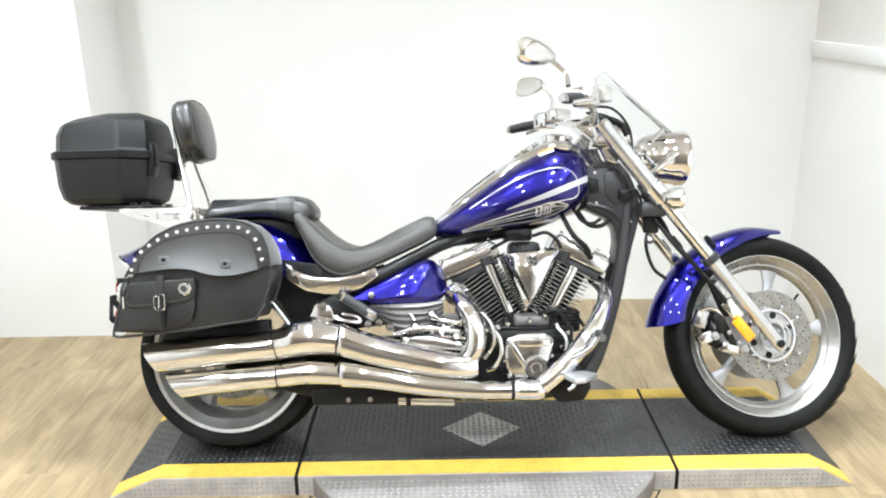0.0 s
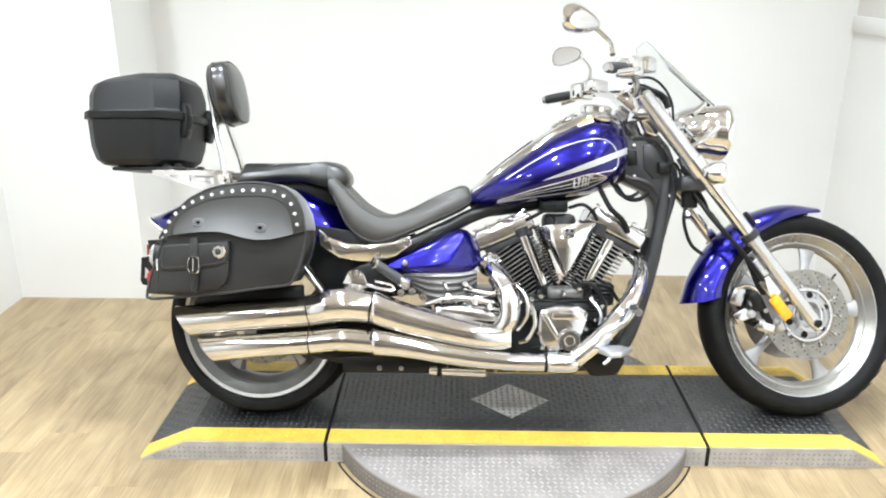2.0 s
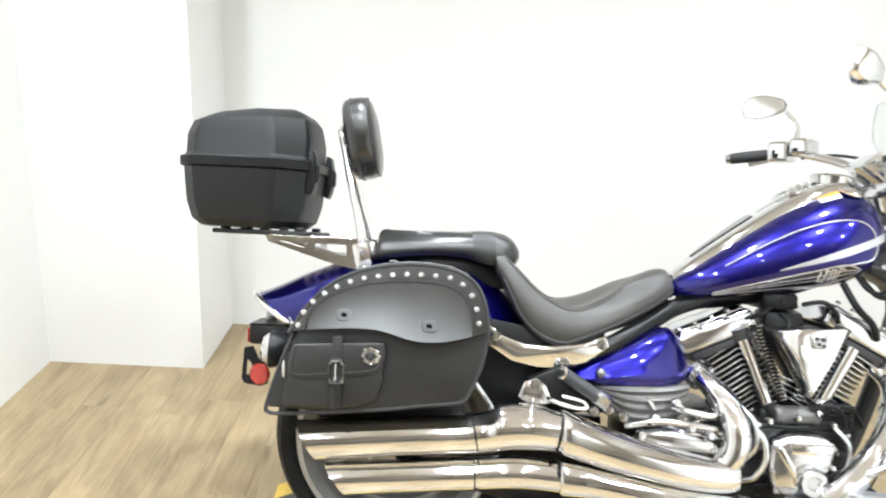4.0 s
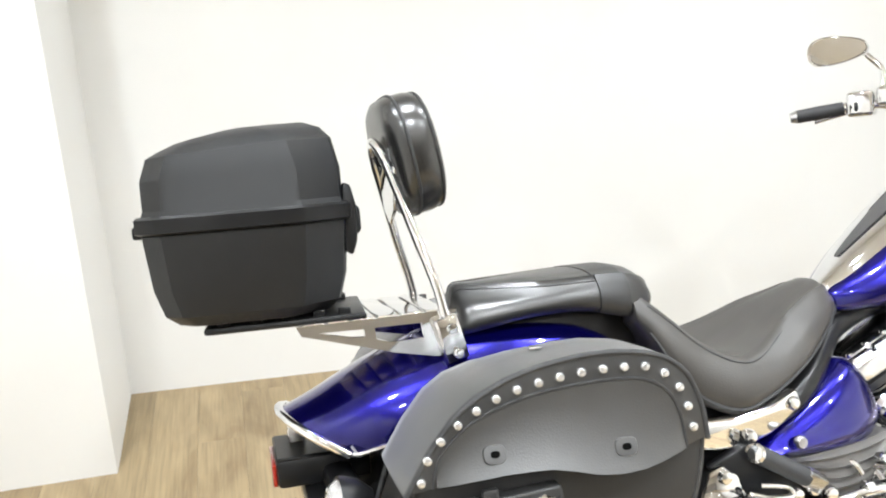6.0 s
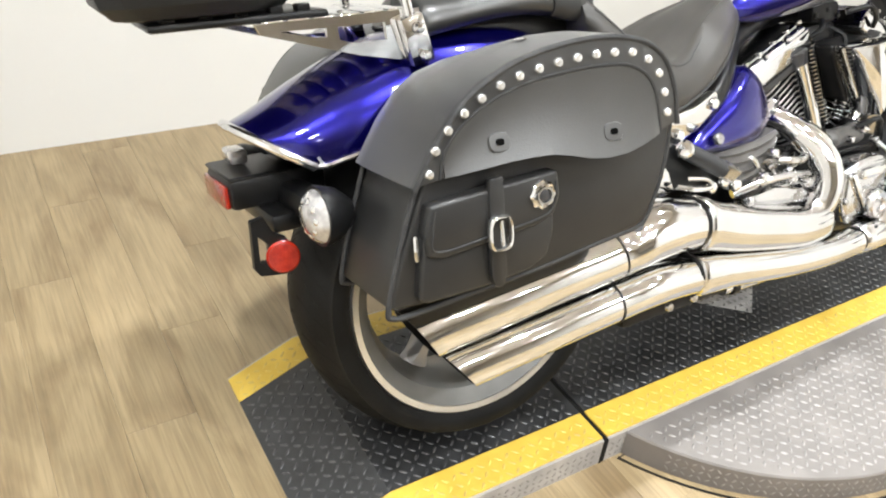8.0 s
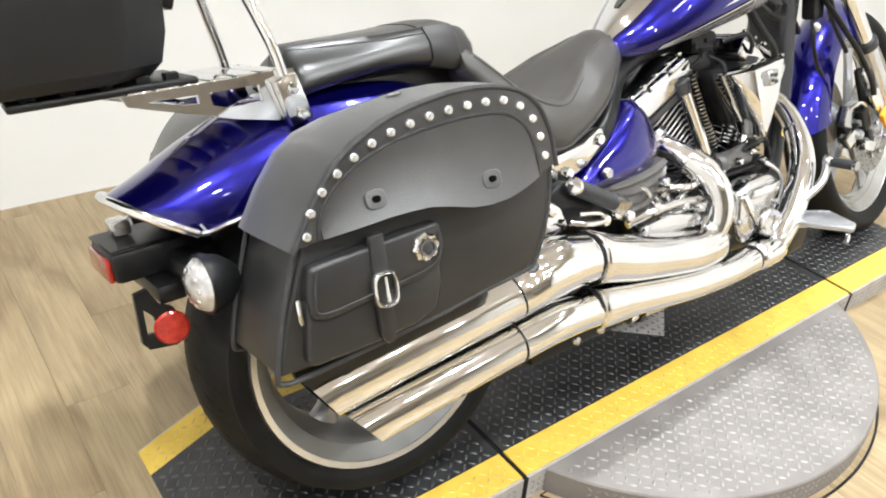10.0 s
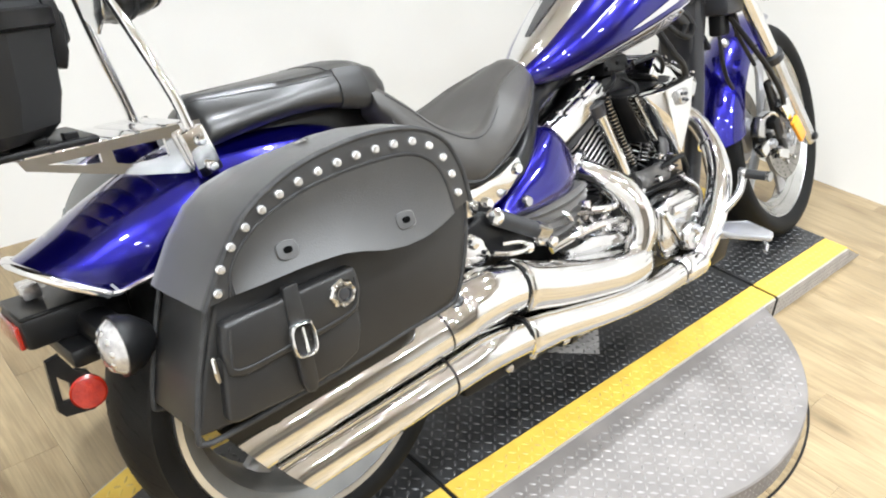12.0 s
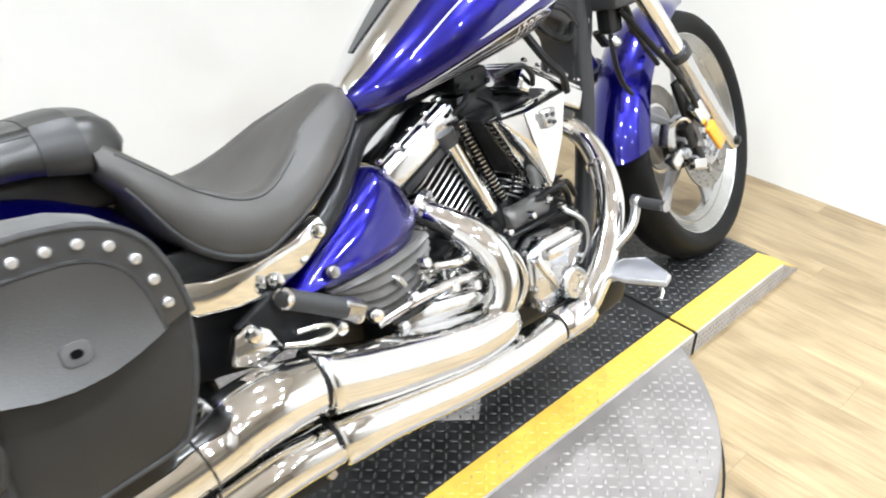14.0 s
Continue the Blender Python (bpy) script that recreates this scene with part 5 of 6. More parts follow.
uh = part("header_shield", shield_loft([(0.386, -0.235, 0.386, 0.046, 0.046), (0.389, -0.235, 0.3855, 0.052, 0.0515), (0.400, -0.235, 0.383, 0.0545, 0.053), (0.440, -0.232, 0.3685, 0.0535, 0.0505), (0.492, -0.229, 0.3515, 0.053, 0.0485), (0.575, -0.224, 0.3300, 0.055, 0.046), (0.674, -0.219, 0.3075, 0.055, 0.0435), (0.740, -0.214, 0.2965, 0.050, 0.0415), (0.790, -0.211, 0.2915, 0.042, 0.038), (0.815, -0.210, 0.2905, 0.032, 0.031)], 60, 2.7), CHROME, bike, "polished chrome rear pipe shield", 50)
part("header_pipe", tube([(0.748, -0.090, 0.516), (0.760, -0.120, 0.503), (0.775, -0.150, 0.484), (0.794, -0.182, 0.455), (0.808, -0.206, 0.415), (0.811, -0.214, 0.375), (0.802, -0.214, 0.340), (0.782, -0.211, 0.314), (0.755, -0.209, 0.302)], [0.024, 0.026, 0.028, 0.0315, 0.0335, 0.0335, 0.033, 0.032, 0.030], 24, 70), CHROME, uh, "curved chrome rear header pipe", 60)
part("header_sleeve", tube([(0.776, -0.158, 0.478), (0.790, -0.178, 0.459), (0.800, -0.193, 0.440)], [0.0335, 0.0355, 0.0355], 24, 10), CHROME, uh, "chrome pipe sleeve")
part("exhaust_flange", lathe([(0.022, -0.006), (0.040, -0.006), (0.040, 0.006), (0.022, 0.006)], towards((0.752, -0.096, 0.514), (0.4, -0.8, -0.4)), 24), CAST_CHROME, uh, "cast exhaust flange")
for fa in (0.4, 2.5, 4.6):
    part("flange_nut", knob(towards((0.752, -0.096, 0.514), (0.4, -0.8, -0.4)) @ Vector((0.033 * math.cos(fa), 0.033 * math.sin(fa), 0.005)), (0.5, -0.75, -0.5), 0.007, 0.010, 8), STEEL, uh)
lh = part("header_shield", shield_loft([(0.386, -0.237, 0.282, 0.036, 0.036), (0.389, -0.237, 0.2815, 0.041, 0.041), (0.400, -0.237, 0.280, 0.0435, 0.0425), (0.440, -0.236, 0.2755, 0.0445, 0.0405), (0.493, -0.233, 0.267, 0.0445, 0.0370), (0.659, -0.227, 0.238, 0.046, 0.0330), (0.80, -0.222, 0.222, 0.043, 0.030), (0.918, -0.221, 0.217, 0.033, 0.028)], 60, 2.6), CHROME, bike, "polished chrome front pipe shield", 50)
part("header_cover", tube([(0.926, -0.222, 0.217), (0.932, -0.222, 0.217), (0.96, -0.222, 0.2165), (1.000, -0.222, 0.216), (1.018, -0.222, 0.216), (1.026, -0.222, 0.216)], [0.028, 0.033, 0.034, 0.034, 0.031, 0.020], 24), CHROME, lh, "short chrome pipe cover with a rounded end", 50)
part("header_pipe", tube([(1.215, -0.03, 0.555), (1.243, -0.065, 0.520), (1.237, -0.11, 0.480), (1.206, -0.160, 0.425), (1.162, -0.195, 0.368), (1.090, -0.216, 0.290), (1.030, -0.222, 0.240), (1.000, -0.222, 0.218)], [0.022, 0.024, 0.026, 0.029, 0.031, 0.031, 0.030, 0.026], 24, 80), CHROME, lh, "long chrome front header pipe", 60)
ring(up_tail, (0.381, YE, 0.386), (1, 0, -0.2), 0.0500, 0.0042, TRIM_DARK)
ring(lo_tail, (0.381, YE, 0.2815), (1, 0, -0.1), 0.0395, 0.0042, TRIM_DARK)
ring(up_tail, (0.186, YE, 0.3745), (1, 0, 0.2), 0.0500, 0.0018, SMOOTH_PLASTIC)
ring(lo_tail, (0.189, YE, 0.278), (1, 0, 0.06), 0.0405, 0.0018, SMOOTH_PLASTIC)
ring(lh, (0.922, -0.2215, 0.2172), (1, 0, 0), 0.0315, 0.004, TRIM_DARK)
ring(lh, (1.222, -0.132, 0.452), (0.35, 0.55, 0.6), 0.029, 0.003, CHROME)
part("muffler_hanger", prism([(-0.16, 0.43), (0.16, 0.45), (0.16, 0.40), (-0.10, 0.385), (-0.19, 0.385)][::-1], -0.215, -0.165, 0.008), BLACK_PAINT, bike, "black hanger above the mufflers")
part("muffler_link", tube([(0.165, -0.20, 0.505), (0.195, -0.21, 0.47), (0.225, -0.21, 0.43)], 0.008, 10, 8), STEEL, bike)
part("hanger_bracket", prism([(0.285, 0.455), (0.30, 0.495), (0.33, 0.505), (0.355, 0.485), (0.37, 0.445), (0.33, 0.43)][::-1], -0.205, -0.185, 0.005), CHROME, bike)
part("bracket_bolt", knob((0.328, -0.2, 0.488), (0, -1, 0), 0.014, 0.014), CHROME, bike)
part("footrest_bracket", prism([(0.31, 0.50), (0.38, 0.53), (0.50, 0.46), (0.53, 0.425), (0.46, 0.42), (0.36, 0.445)][::-1], -0.19, -0.165, 0.008), BLACK_PAINT, bike)
peg = part("passenger_footrest", tube([(0.395, -0.205, 0.516), (0.475, -0.225, 0.468)], 0.0165, 16), GRIP_RUBBER, bike, "folded black rubber passenger footrest")
part("footrest_end", rbox((-0.012, -0.016, -0.018), (0.012, 0.016, 0.018), 0.004, 2, towards((0.484, -0.228, 0.463), (0.8, -0.2, -0.48)) @ Matrix.Rotation(radians(20), 4, "Z")), STEEL, peg, "square metal footrest end")
part("footrest_hinge", knob((0.392, -0.204, 0.518), (-0.6, -0.6, 0.3), 0.017, 0.014, 14), CHROME, peg)
part("linkage_loop", tube([(0.365, -0.215, 0.455), (0.40, -0.225, 0.445), (0.445, -0.222, 0.44), (0.44, -0.215, 0.455), (0.39, -0.212, 0.465)], 0.006, 10, 24), CHROME, bike)
for x, z in ((0.505, 0.435), (0.47, 0.43), (0.54, 0.42)):
    part("frame_bolt", knob((x, -0.195, z), (0, -1, 0), 0.014, 0.014, 10), CHROME, bike)
under = part("lower_frame", rbox((0.28, -0.17, 0.165), (0.62, -0.09, 0.225), 0.012), BLACK_PAINT, bike, "black lower frame rail")
for s in (-1, 1):
    part("inner_mudguard", prism([(0.17, 0.64), (0.30, 0.62), (0.40, 0.60), (0.55, 0.60), (0.58, 0.50), (0.54, 0.42), (0.36, 0.40), (0.22, 0.43), (0.16, 0.52)][::-1], s * 0.118, s * 0.132, 0.004), SMOOTH_PLASTIC, bike, "black plastic inner mudguard")
part("belt_guard", prism([(0.0, 0.30), (0.28, 0.25), (0.42, 0.215), (0.60, 0.20), (0.60, 0.165), (0.40, 0.165), (0.25, 0.20), (0.0, 0.26)], -0.165, -0.13, 0.006), BLACK_PAINT, bike)
part("shock_body", tube([(0.56, -0.165, 0.178), (0.74, -0.165, 0.172)], 0.016, 14), CHROME, bike, "chrome lower shock body")
part("shock_collar", tube([(0.585, -0.165, 0.177), (0.60, -0.165, 0.1765)], 0.02, 14), BLACK_PAINT, bike)
for x in (0.40, 0.47, 0.77, 0.84):
    part("frame_bolt", knob((x, -0.168, 0.185), (0, -1, 0), 0.011, 0.012, 10), STEEL, bike)

# -- forward controls --
ctrl = part("control_bracket", prism([(1.04, 0.28), (1.10, 0.30), (1.16, 0.27), (1.175, 0.22), (1.15, 0.175), (1.07, 0.17), (1.035, 0.21)], -0.215, -0.12, 0.012), BLACK_PAINT, bike, "black forward control bracket")
part("peg_arm", tube([(1.075, -0.195, 0.235), (1.095, -0.225, 0.300), (1.155, -0.245, 0.340), (1.180, -0.246, 0.368), (1.191, -0.243, 0.394)], [0.012, 0.011, 0.010, 0.010, 0.011], 12, 24), STEEL, ctrl, "polished curved footpeg arm")
part("peg_knuckle", knob((1.191, -0.236, 0.392), (0.05, -1, 0), 0.0135, 0.022, 14), STEEL, ctrl)
part("footpeg", tube([(1.190, -0.256, 0.391), (1.189, -0.309, 0.389)], 0.0115, 14), GRIP_RUBBER, ctrl, "black rubber footpeg")
part("footpeg_end", tube([(1.189, -0.309, 0.389), (1.189, -0.318, 0.389)], 0.0122, 14), STEEL, ctrl)
pad = [(1.095, -0.205), (1.160, -0.215), (1.185, -0.258), (1.132, -0.352), (1.098, -0.365), (1.078, -0.275)]
pb = bmesh.new()
loft([[(1.13 + (x - 1.13) * k, -0.285 + (y + 0.285) * k, z) for x, y in pad] for k, z in ((0.93, 0.258), (1.0, 0.261), (1.0, 0.268), (0.94, 0.272), (0.90, 0.270))], True, bm=pb)
part("brake_pedal", pb, CAST, ctrl, "flat polished brake pedal plate", 30)
part("pedal_arm", tube([(1.07, -0.19, 0.235), (1.09, -0.22, 0.252), (1.12, -0.26, 0.256)], 0.009, 10, 12), STEEL, ctrl)
part("pedal_stub", tube([(1.105, -0.345, 0.262), (1.092, -0.356, 0.248), (1.078, -0.360, 0.240)], 0.0055, 8), STEEL, ctrl)

# -- front fork, lamps, bars --
FORK_R = [(1.235, -0.132, 1.052), (1.818, -0.099, 0.322)]
LEFT = Vector((-0.035, 0.23, -0.028))
for s, off in (("right", Vector((0, 0, 0))), ("left", LEFT)):
    a, b = Vector(FORK_R[0]) + off, Vector(FORK_R[1]) + off
    d = (b - a).normalized()
    along = lambda f: a.lerp(b, f)
    fork = part("fork_leg", tube([along(0.0), along(0.315)], 0.0275, 20), SATIN_CHROME, bike, "thick chrome fork leg")
    part("fork_stanchion", tube([along(0.31), along(0.60)], 0.0222, 18), CHROME, fork)
    part("fork_slider", tube([along(0.60), along(0.66), along(0.97), along(1.01)], [0.0255, 0.0222, 0.0222, 0.017], 18, 0), SATIN_CHROME, fork, "polished aluminium fork slider")
    part("fork_collar", tube([along(0.588), along(0.612)], 0.0305, 18), GREY_FRAME, fork, "dark fork seal collar")
    part("fork_cap", knob(a, -d, 0.026, 0.016), CHROME, fork)
    part("axle_nut", knob(along(0.985) + Vector((0, -0.018 if s == "right" else 0.018, 0)), (0.1, -1 if s == "right" else 1, 0), 0.013, 0.012), BLACK_PAINT, fork)
    part("triple_clamp", lathe([(0.026, -0.028), (0.034, -0.028), (0.034, 0.028), (0.026, 0.028)], towards(along(0.30), d), 20), CHROME, fork)
am = Vector((1.684, -0.135, 0.385))
fd = (Vector(FORK_R[1]) - Vector(FORK_R[0])).normalized()
part("amber_reflector", rbox((-0.017, -0.006, -0.042), (0.017, 0.006, 0.042), 0.003, 2, Matrix.Translation(am) @ Matrix.Rotation(math.atan2(fd.x, fd.z), 4, "Y")), AMBER, bike, "amber side reflector on the fork")
part("reflector_stay", tube([am + Vector((0, 0.01, 0)), am + Vector((0.035, 0.04, 0.01))], 0.008, 8), BLACK_PAINT, bike)
cal = part("brake_caliper", rbox((-0.045, -0.035, -0.055), (0.045, 0.03, 0.055), 0.014, 3, Matrix.Translation((1.655, -0.055, 0.375)) @ Matrix.Rotation(radians(-25), 4, "Y")), CAST, bike, "silver brake caliper")
part("caliper_back", prism([(1.560, 0.425), (1.600, 0.440), (1.650, 0.425), (1.690, 0.360), (1.680, 0.318), (1.625, 0.308), (1.575, 0.335)][::-1], -0.074, -0.050, 0.008, 2), BLACK_PAINT, cal)
for x, z, r in ((1.609, 0.396, 0.0155), (1.602, 0.359, 0.0145), (1.688, 0.336, 0.016), (1.646, 0.372, 0.013), (1.640, 0.330, 0.012)):
    part("caliper_piston", lathe([(0.001, 0.020), (r * 0.55, 0.020), (r * 0.62, 0.015), (r * 0.92, 0.014), (r, 0.009), (r, -0.008), (0.001, -0.008)], towards((x, -0.092, z), (0, -1, 0)), 18, False), CAST, cal)
part("caliper_stay", prism([(1.578, 0.540), (1.604, 0.548), (1.664, 0.446), (1.650, 0.420), (1.626, 0.424)][::-1], -0.098, -0.084, 0.005, 2), BLACK_PAINT, cal, "black caliper stay")
part("stay_block", rbox((-0.012, -0.010, -0.024), (0.012, 0.010, 0.024), 0.004, 2, Matrix.Translation((1.622, -0.096, 0.518)) @ Matrix.Rotation(radians(-38), 4, "Y")), SATIN_CHROME, cal)
part("caliper_bridge", rbox((-0.012, -0.05, -0.06), (0.012, 0.0, 0.06), 0.005, 2, Matrix.Translation((1.64, -0.06, 0.375)) @ Matrix.Rotation(radians(-25), 4, "Y")), BLACK_PAINT, cal)
for x, z in ((1.602, 0.425), (1.612, 0.34), (1.70, 0.375), (1.665, 0.43), (1.59, 0.385)):
    part("caliper_bolt", knob((x, -0.09, z), (0, -1, 0), 0.009, 0.014, 10), BLACK_PAINT if x < 1.62 else CHROME, cal)
for k, (x, y, z, sx, sz, turn) in enumerate(((1.560, -0.082, 0.415, 0.022, 0.030, 20), (1.572, -0.086, 0.352, 0.026, 0.020, -30), (1.615, -0.100, 0.402, 0.018, 0.034, -25), (1.648, -0.098, 0.318, 0.030, 0.016, 15), (1.690, -0.096, 0.322, 0.018, 0.022, -25))):
    part("caliper_lobe", rbox((-sx, -0.016, -sz), (sx, 0.016, sz), 0.008, 2, Matrix.Translation((x, y, z)) @ Matrix.Rotation(radians(turn), 4, "Y")), (STEEL, CAST_CHROME, BLACK_PAINT, CAST_CHROME, STEEL)[k], cal)
part("caliper_pipe", tube([(1.553, -0.095, 0.44), (1.585, -0.105, 0.452), (1.615, -0.108, 0.435), (1.63, -0.105, 0.39)], 0.0055, 8, 16), CHROME, cal)
part("caliper_hanger", rbox((-0.020, -0.014, -0.036), (0.020, 0.014, 0.036), 0.006, 2, Matrix.Translation((1.652, -0.112, 0.448)) @ Matrix.Rotation(radians(-38), 4, "Y")), CHROME, cal, "chrome caliper hanger")
part("caliper_rear", rbox((-0.03, 0.0, -0.05), (0.03, 0.11, 0.05), 0.012, 2, Matrix.Translation((1.60, -0.03, 0.38)) @ Matrix.Rotation(radians(-25), 4, "Y")), CAST, cal)
part("brake_hose", tube([(1.655, -0.07, 0.42), (1.63, -0.12, 0.47), (1.55, -0.13, 0.57), (1.47, -0.12, 0.66), (1.41, -0.09, 0.75)], 0.0075, 10, 30), SMOOTH_PLASTIC, bike, "black brake hose")
part("cable_junction", rbox((1.378, -0.085, 0.700), (1.428, -0.045, 0.775), 0.010, 2), SMOOTH_PLASTIC, bike, "black brake line junction")
part("horn_stub", knob((1.395, -0.075, 0.688), (0.1, -0.6, -0.8), 0.014, 0.022, 14), STEEL, bike)
for pts, r in (([(1.372, -0.075, 0.83), (1.395, -0.09, 0.79), (1.425, -0.09, 0.745), (1.455, -0.085, 0.70), (1.54, -0.085, 0.598)], 0.006), ([(1.36, -0.08, 0.86), (1.385, -0.10, 0.81), (1.44, -0.095, 0.73), (1.46, -0.08, 0.69)], 0.0065), ([(1.395, -0.07, 0.715), (1.383, -0.08, 0.67), (1.392, -0.08, 0.62), (1.412, -0.08, 0.578), (1.45, -0.07, 0.55)], 0.006)):
    part("control_cable", tube(pts, r, 8, 24), SMOOTH_PLASTIC, bike, "black cable under the fork yoke")
part("lower_yoke", rbox((1.36, -0.12, 0.755), (1.45, 0.13, 0.805), 0.015, 2), GREY_FRAME, bike, "dark grey lower fork yoke")
part("upper_yoke", rbox((1.21, -0.14, 0.985), (1.30, 0.11, 1.02), 0.012, 2), CHROME, bike, "chrome upper fork yoke")
lampm = STEER @ towards((1.468, 0, 0.966), (1, 0, -0.03)) @ Matrix.Diagonal((1.1, 1.1, 1, 1))
bowl = [(0.001, -0.10), (0.03, -0.098), (0.056, -0.075), (0.073, -0.035), (0.081, 0.01), (0.083, 0.055), (0.087, 0.062), (0.087, 0.085), (0.081, 0.088), (0.078, 0.08)]
lamp = part("headlight", lathe(bowl, lampm, 40, False), CHROME, bike, "chrome bullet headlight", 40)
part("headlight_lens", lathe([(0.001, 0.096), (0.04, 0.093), (0.078, 0.082), (0.078, 0.078), (0.001, 0.08)], lampm, 40, False), CLEAR_LENS, lamp, "clear glass lens")
part("lamp_bracket", tube([(1.36, -0.06, 0.88), (1.42, -0.075, 0.91), (1.49, -0.082, 0.965)], 0.009, 10, 12), CHROME, lamp)
for s, c in ((-1, (1.458, -0.165, 0.812)), (1, (1.42, 0.16, 0.785))):
    sig = part("turn_signal", lathe([(0.001, -0.035), (0.018, -0.034), (0.032, -0.015), (0.036, 0.01), (0.036, 0.018), (0.001, 0.018)], towards(c, (1, s * -0.15, 0)), 26, False), CHROME, bike, "round chrome front turn signal")
    part("signal_lens", lathe([(0.001, 0.028), (0.025, 0.025), (0.034, 0.018), (0.001, 0.016)], towards(c, (1, s * -0.15, 0)), 26, False), CLEAR_LENS, sig, "clear lens")
    part("signal_stem", tube([(c[0] - 0.005, c[1], c[2]), (c[0] - 0.03, c[1] - s * 0.06, c[2] + 0.005)], 0.012, 10), CHROME, sig)
# windshield
rows = []
for f in np.linspace(0, 1, 14):
    half = 0.165 * (math.sin(min(1, f * 1.6 + 0.25) * math.pi / 2)) * (1 - 0.22 * max(0, f - 0.6) / 0.4)
    cx, cz = 1.255 + 0.225 * f, 1.245 - 0.205 * f
    rows.append([(cx - 0.24 * (half * g) ** 2 / 0.165, half * g, cz - 0.17 * (half * g) ** 2 / 0.165) for g in np.linspace(-1, 1, 15)])
bm = bmesh.new()
loft([r + [(x + 0.003, y, z + 0.003) for x, y, z in r[::-1]] for r in rows], True, bm=bm)
screen = part("windshield", bm, ACRYLIC, bike, "small clear acrylic windshield", 60)
screen.visible_shadow = False
part("windshield_strip", tube([(x + 0.004, y, z + 0.004) for x, y, z in [rows[k][7] for k in range(5, 14)]], 0.0075, 8), SMOOTH_PLASTIC, screen, "black mounting strip")
outline = [r[0] for r in rows[::-1]] + rows[0][1:] + [r[-1] for r in rows[1:]]
part("windshield_edge", tube(outline, 0.0014, 6), EDGE_GREY, screen, "frosted grey edge")
part("windshield_stay", tube([(1.45, -0.06, 1.045), (1.40, -0.09, 1.0)], 0.007, 8), CHROME, screen)

BAR = [(0.985, 0.405, 1.114), (1.05, 0.365, 1.122), (1.12, 0.30, 1.13), (1.18, 0.18, 1.10), (1.215, 0.07, 1.07), (1.222, -0.07, 1.07), (1.20, -0.17, 1.095), (1.155, -0.26, 1.12), (1.078, -0.36, 1.105)]
bar = part("handlebar", tube(BAR, 0.0125, 14, 60), CHROME, bike, "chrome handlebar")
for (a, b, e) in (((0.985, 0.405, 1.114), (1.075, 0.345, 1.125), (0.972, 0.413, 1.1125)), ((1.078, -0.36, 1.105), (1.14, -0.282, 1.118), (1.068, -0.373, 1.104))):
    part("grip", tube([a, Vector(a).lerp(Vector(b), 0.5), b], [0.0165, 0.0175, 0.0165], 18), GRIP_RUBBER, bar, "black rubber grip")
    part("grip_end", tube([e, a], [0.012, 0.0165], 16), STEEL, bar)
for c, y in (((1.105, 0.315, 1.13), 1), ((1.162, -0.245, 1.125), -1)):
    hs = part("switch_housing", rbox((-0.036, -0.030, -0.030), (0.036, 0.032, 0.032), 0.010, 3, Matrix.Translation(c) @ Matrix.Rotation(radians(40 * y), 4, "Z")), CHROME, bar, "chrome switch housing")
    part("clutch_reservoir", rbox((-0.042, -0.028, -0.022), (0.042, 0.028, 0.026), 0.009, 3, Matrix.Translation(Vector(c) + Vector((0.045, -0.045 * y, 0.012))) @ Matrix.Rotation(radians(40 * y), 4, "Z")), CHROME, bar, "chrome master cylinder")
    part("switch_button", rbox((-0.012, -0.01, -0.012), (0.012, 0.01, 0.012), 0.003, 1, Matrix.Translation(Vector(c) + Vector((-0.024, -0.01 * y, -0.006)))), BLACK_PAINT, hs)
    part("lever", tube([Vector(c) + Vector((0.035, -0.02 * y, -0.002)), Vector(c) + Vector((0.01, 0.045 * y, -0.012)), Vector(c) + Vector((-0.06, 0.10 * y, -0.03))], [0.008, 0.007, 0.008], 10, 12), CHROME, bar, "chrome lever")
part("bar_clamp", prism([(1.157, 1.066), (1.202, 1.1), (1.259, 1.103), (1.335, 1.044), (1.34, 0.994), (1.295, 0.929), (1.259, 0.945), (1.229, 1.009), (1.191, 1.039)][::-1], -0.055, 0.055, 0.010, 3), CHROME, bar, "chrome handlebar clamp")
for x, z in ((1.24, 1.045), (1.27, 1.01), (1.30, 0.985)):
    part("clamp_bolt", knob((x, -0.055, z), (0, -1, 0), 0.010, 0.010, 10), STEEL, bar)
for y in (0.05, -0.05):
    part("riser", tube([(1.245, y, 1.01), (1.222, y, 1.075)], [0.022, 0.019], 14), CHROME, bar, "chrome bar riser")
for pts in ([(1.14, 0.26, 1.11), (1.22, 0.16, 1.11), (1.31, 0.05, 1.06), (1.34, 0.02, 0.95)], [(1.17, -0.22, 1.10), (1.26, -0.17, 1.10), (1.33, -0.10, 1.04), (1.35, -0.05, 0.93)],
            [(1.18, -0.16, 1.09), (1.25, -0.10, 1.09), (1.31, -0.05, 1.06), (1.345, -0.03, 1.0)]):
    part("control_cable", tube(pts, 0.0045, 8, 24), SMOOTH_PLASTIC, bike, "black control cable")
for pts in ([(1.11, -0.08, 0.76), (1.14, -0.1, 0.70), (1.18, -0.1, 0.66), (1.2, -0.09, 0.62)],):
    part("wiring_loom", tube(pts, 0.009, 8, 20), SMOOTH_PLASTIC, bike, "black wiring loom")
for pts, r in (([(1.21, -0.06, 1.084), (1.27, -0.06, 1.086), (1.316, -0.06, 1.064), (1.334, -0.06, 1.028)], 0.008), ([(1.223, -0.09, 1.058), (1.269, -0.09, 1.025), (1.301, -0.09, 0.972), (1.334, -0.09, 0.926)], 0.006)):
    part("control_cable", tube(pts, r, 8, 24), SMOOTH_PLASTIC, bike, "black control cable")
